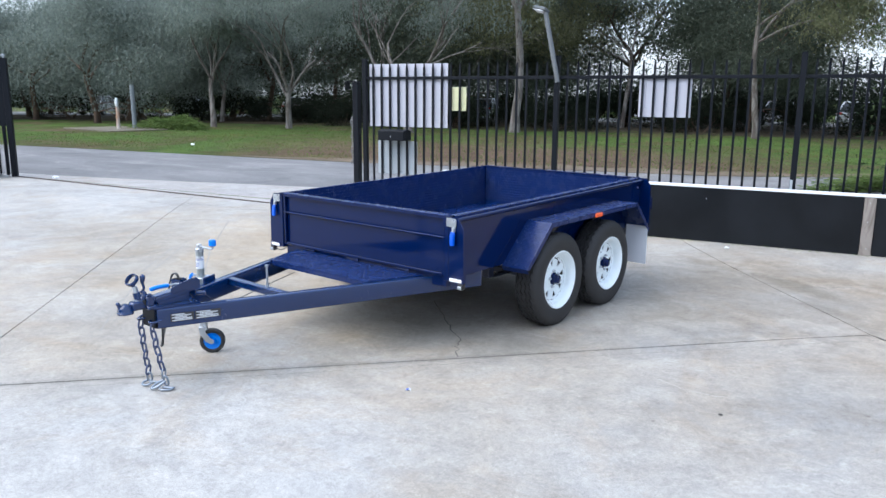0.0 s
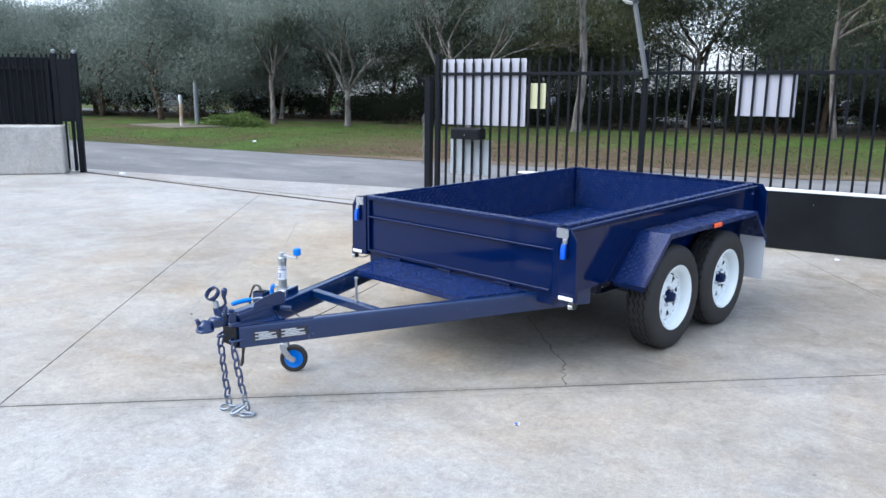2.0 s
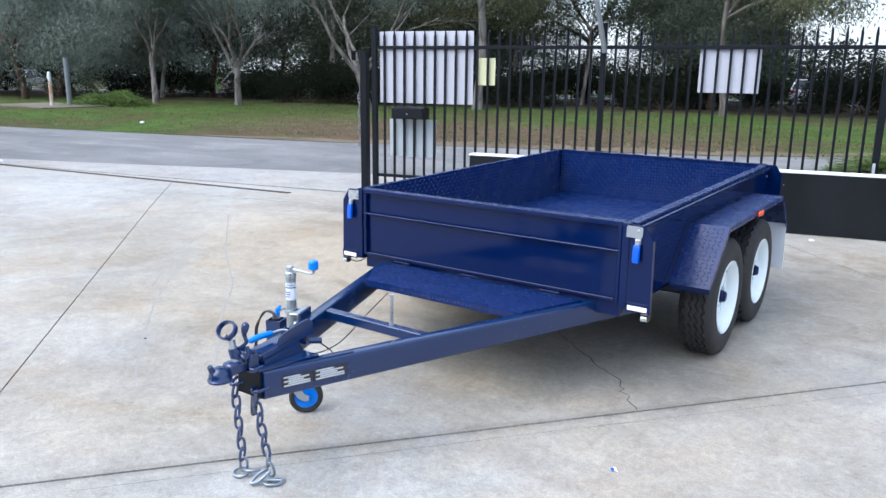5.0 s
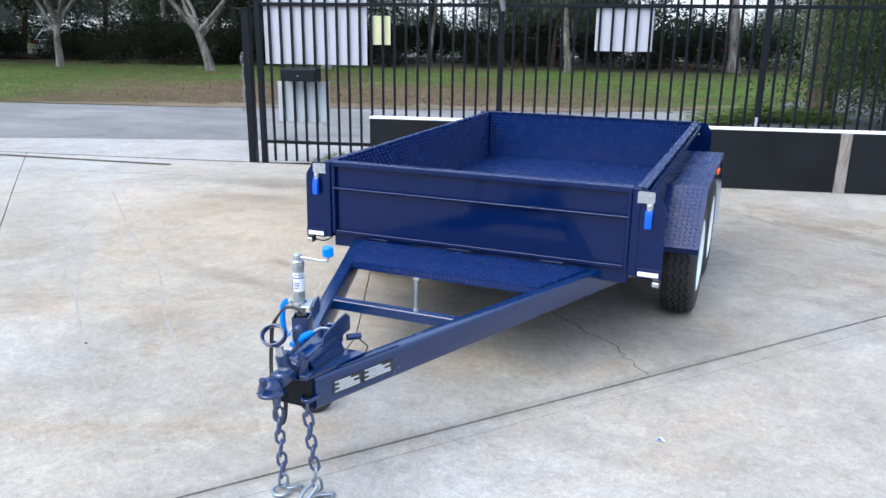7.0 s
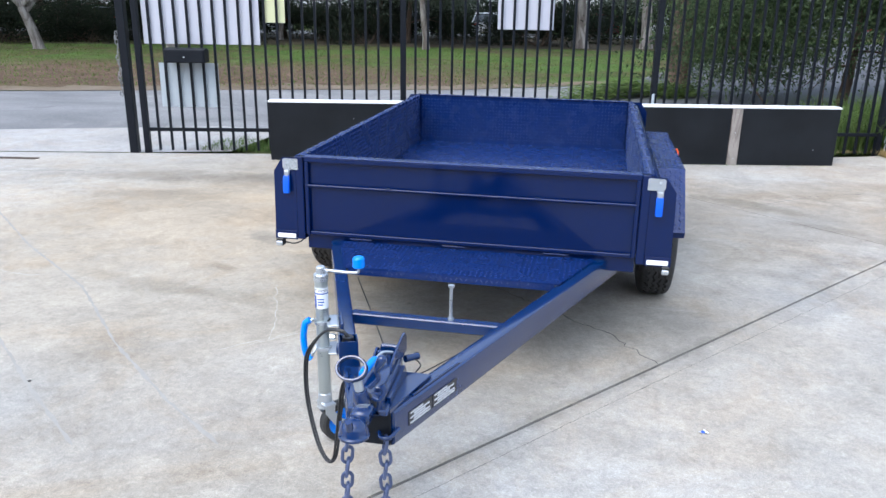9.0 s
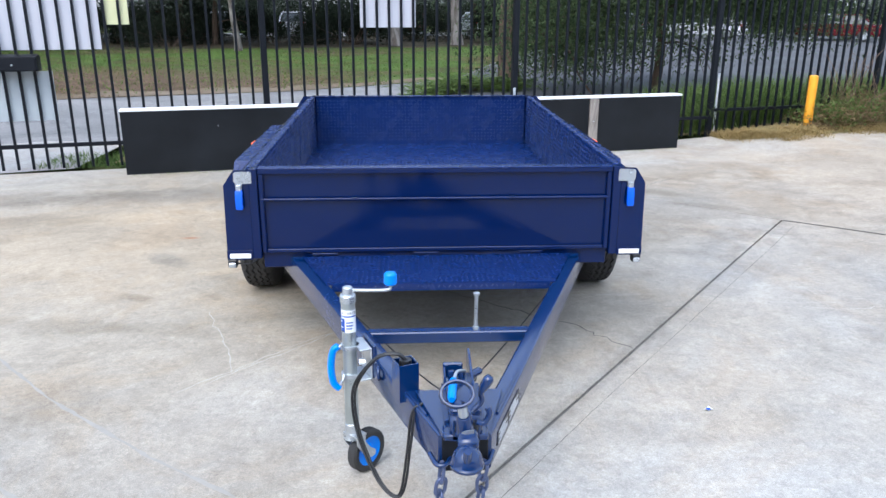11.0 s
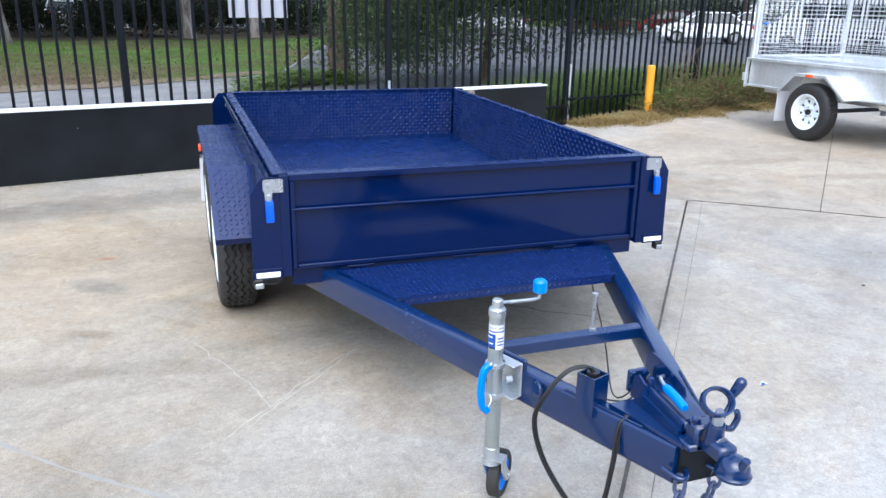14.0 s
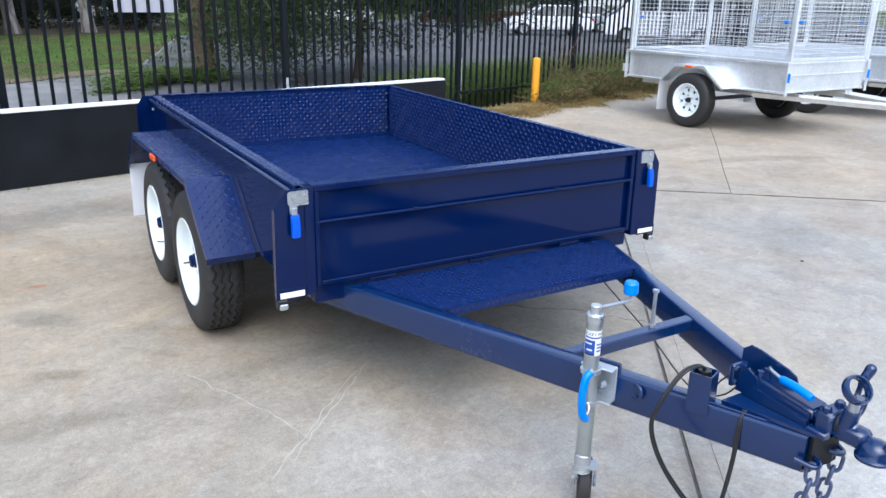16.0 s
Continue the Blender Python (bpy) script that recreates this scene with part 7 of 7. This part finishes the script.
# leaf litter under the trees and the scrub behind them, both with shade in their colour
sheet("shaded_litter", [(-70, 12), (-52, 19), (-40, 24.5), (-31, 27.5), (-24, 29.5), (-16, 32.5), (-9, 34), (2, 37), (5, 51.5), (-12, 48.5), (-30, 45), (-46, 35.5), (-62, 23.5), (-75, 16)], 6.0, -0.066, M_LITTER, "leaf litter and bare soil under the trees, darkened with painted shade", category="soil", flat=True)
_rw = random.Random(19)
_wt = []
for k in range(1500):
    u = _rw.random()
    x = -120 + 190 * u
    y = 30 + 50 * (0.5 + 0.5 * math.tanh((x + 75) / 22)) + 0.12 * max(0, x) + _rw.uniform(0, 7)
    _wt.append((Vector((x, y, abs(_rw.gauss(0, 1.8 + 0.5 * math.sin(x * 0.21)) ))), None))
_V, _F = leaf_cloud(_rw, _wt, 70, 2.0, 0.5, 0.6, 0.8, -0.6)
tagged(from_lists("far_woods", _V, _F, M_LEAFS), "low belt of far scrub beyond the road, shade painted into its leaves", "woods", "", "stuff")

# second road beyond the trees
sheet("far_road", [(-95, 6), (-62, 24), (-46, 36), (-30, 45.5), (-12, 49), (6, 52), (5, 60), (-12, 57), (-32, 53), (-50, 43), (-66, 31), (-97, 14)], 8.0, -0.070, M_ROAD, "pale asphalt road beyond the gum trees", category="road", flat=True)

# ---- parked cars in the distance ----


def car(m, paint, label):
    c = thing("parked_car", m, label, "car", "parked cars")
    L, W = 4.4, 1.76
    low = [(-2.18, 0.30), (-2.2, 0.62), (-2.1, 0.86), (-1.2, 0.94), (1.1, 0.95), (2.05, 0.82), (2.2, 0.60), (2.16, 0.28)]
    bm = prism([(y, z) for y, z in low], 0, -W / 2, W / 2)
    bmesh.ops.bevel(bm, geom=bm.edges[:], offset=0.07, segments=2, affect="EDGES")
    part("body", bm, paint, c, "", 40)
    bm = bmesh.new()
    cab = [(-1.75, 0.90), (-1.05, 1.42), (0.35, 1.44), (1.15, 0.92)]
    a = [bm.verts.new((-0.80 if z < 1 else -0.62, y, z)) for y, z in cab]
    b = [bm.verts.new((0.80 if z < 1 else 0.62, y, z)) for y, z in cab]
    bm.faces.new(a)
    bm.faces.new(b[::-1])
    for i in range(4):
        bm.faces.new((a[i], b[i], b[(i + 1) % 4], a[(i + 1) % 4]))
    bmesh.ops.recalc_face_normals(bm, faces=bm.faces[:])
    part("glasshouse", bm, M_GLASS, c)
    part("roof", box(-0.66, 0.66, -1.10, 0.42, 1.405, 1.475, 0.03), paint, c)
    for s in (-1, 1):
        for y0, z0, y1, z1 in ((-1.75, 0.92, -1.05, 1.42), (1.15, 0.93, 0.35, 1.44), (-0.25, 0.93, -0.25, 1.43)):
            part("pillar", tube([(s * 0.805, y0, z0), (s * 0.64, y1, z1)], 0.045, 4), paint, c)
        for y in (-1.35, 1.35):
            w = part("car_wheel", lathe([(-0.09, 0.20), (-0.09, 0.30), (-0.07, 0.315), (0.07, 0.315), (0.09, 0.30), (0.09, 0.20)], 20, 0, (s * 0.80, y, 0.315)), M_RUBBER, c, "", 40)
            part("hubcap", lathe([(s * 0.885, 0.0), (s * 0.885, 0.20)], 16, 0, (0, y, 0.315)), M_CARS, w)
        part("headlight", box(s * 0.62 - 0.18, s * 0.62 + 0.18, 2.10, 2.19, 0.66, 0.78, 0.02), M_LABEL, c)
        part("tail_light", box(s * 0.66 - 0.16, s * 0.66 + 0.16, -2.19, -2.10, 0.72, 0.86, 0.02), M_RED, c)
    return c


cars = {"w": car(pose(19.8, 32.6, -0.085, 0, 0, 62), M_CARW, "white parked sedan on the asphalt car park"), "r": car(pose(21.0, 43.5, -0.085, 0, 0, 60), M_CARR, "dark red parked sedan on the asphalt car park"),
        "d": car(pose(24.2, 38.0, -0.085, 0, 0, 60), M_CARD, "dark parked car on the asphalt car park"), "s": car(pose(21.5, 46.0, -0.085, 0, 0, 62), M_CARS, "silver parked car on the asphalt car park")}
for key, x, y, a in (("w", 14.5, 46.5, 60), ("s", 26.8, 34.6, 60), ("w", 29.5, 41.0, 62), ("d", 32.5, 35.0, 58), ("r", 27.0, 46.0, 60), ("w", 35.5, 31.0, 62), ("s", 10.5, 52.5, 60), ("w", 18.0, 53.5, 64), ("d", 12.5, 57.5, 60), ("s", 38, 37, 61),
                     ("w", -47.0, 38.5, 30), ("w", -43.0, 41.5, 30), ("s", -35.0, 46.5, 25), ("w", -59.0, 28.5, 40), ("w", -24.5, 50.0, 20), ("r", -19.0, 50.5, 15), ("w", -15.0, 51.0, 10), ("w", -10.5, 50.5, 5), ("s", -6.0, 52.0, 0), ("r", -3.0, 52.5, 0), ("w", -30.0, 47.5, 20), ("w", 1.5, 55.0, 10), ("s", -53, 33, 35)):
    copy_thing(cars[key], pose(x, y, -0.085, 0, 0, a))

def van(m, paint, label):
    v = thing("parked_van", m, label, "van", "parked cars")
    side = [(-2.45, 0.32), (-2.5, 1.0), (-2.46, 2.05), (-2.36, 2.16), (1.05, 2.16), (1.30, 2.06), (1.92, 1.22), (2.42, 1.02), (2.5, 0.72), (2.46, 0.30)]
    bm = prism(side, 0, -0.92, 0.92)
    bmesh.ops.bevel(bm, geom=bm.edges[:], offset=0.05, segments=2, affect="EDGES")
    part("body", bm, paint, v, "", 40)
    for s in (-1, 1):
        for y0, y1 in ((0.35, 1.12), (-0.95, 0.15), (-2.2, -1.15)):
            part("side_window", box(min(s * 0.915, s * 0.932), max(s * 0.915, s * 0.932), y0, y1, 1.32, 1.86, 0.006), M_GLASS, v)
        for y in (-1.5, 1.55):
            w = part("car_wheel", lathe([(-0.10, 0.20), (-0.10, 0.31), (-0.08, 0.325), (0.08, 0.325), (0.10, 0.31), (0.10, 0.20)], 20, 0, (s * 0.85, y, 0.325)), M_RUBBER, v, "", 40)
            part("hubcap", lathe([(s * 0.945, 0.0), (s * 0.945, 0.20)], 16, 0, (0, y, 0.325)), M_CARS, w)
        part("tail_light", box(s * 0.84 - 0.06, s * 0.84 + 0.06, -2.53, -2.46, 0.9, 1.3, 0.01), M_RED, v)
    part("windscreen", prism([(1.36, 2.0), (1.90, 1.28), (1.94, 1.28), (1.40, 2.02)], 0, -0.78, 0.78), M_GLASS, v)
    return v


van(pose(20.6, 25.6, -0.085, 0, 0, 48), M_CARW, "white parked van on the asphalt car park")
copy_thing(cars["d"], pose(21.4, 19.6, -0.085, 0, 0, 55))
copy_thing(cars["w"], pose(27.5, 23.8, -0.085, 0, 0, 50))

# ---- litter ----
lit = bmesh.new()
rl = random.Random(2)
grid = [[lit.verts.new((i * 0.022 - 0.03 + rl.gauss(0, 0.004), j * 0.016 - 0.02 + rl.gauss(0, 0.004), 0.004 + abs(rl.gauss(0, 0.008)))) for j in range(4)] for i in range(4)]
for i in range(3):
    for j in range(3):
        lit.faces.new((grid[i][j], grid[i + 1][j], grid[i + 1][j + 1], grid[i][j + 1]))
lit_ob = part("wrapper", lit, M_LABEL)
lit_ob.matrix_basis = pose(-2.65, 2.755, 0.001, 0, 0, 30) @ Matrix.Scale(0.46, 4)
tagged(lit_ob, "crumpled white and blue wrapper on the concrete", "litter")
part("wrapper_print", box(-0.020, 0.010, -0.016, 0.012, 0.014, 0.022, 0.003), M_GRIP, lit_ob)
for x, y, s in ((-2.88, 8.15, 0.032), (-14.9, 6.15, 0.075), (-22.0, 13.5, 0.10), (-1.25, 3.55, 0.014), (-5.4, 2.55, 0.010)):
    bmr = bmesh.new()
    bmesh.ops.create_icosphere(bmr, subdivisions=1, radius=s)
    for v in bmr.verts:
        v.co = Vector((v.co.x * rl.uniform(0.7, 1.2), v.co.y * rl.uniform(0.6, 1.0), v.co.z * 0.4 + s * 0.25))
    ob = part("paper_scrap" if s > 0.03 else "pebble", bmr, M_LABEL if s > 0.03 else M_JOINT)
    ob.matrix_basis = pose(x, y, height(x, y))
    tagged(ob, "crumpled pale paper scrap on the ground" if s > 0.03 else "small dark pebble on the concrete", "litter" if s > 0.03 else "pebble")

# plain unseen wall, added to close the yard behind and darken reflections
unseen_wall = tagged(part("wall_south", box(-18, 22, -16.3, -16.0, -0.1, 6.0), M_UNSEEN), "plain grey unseen wall added behind the yard", "wall", "", "structure")
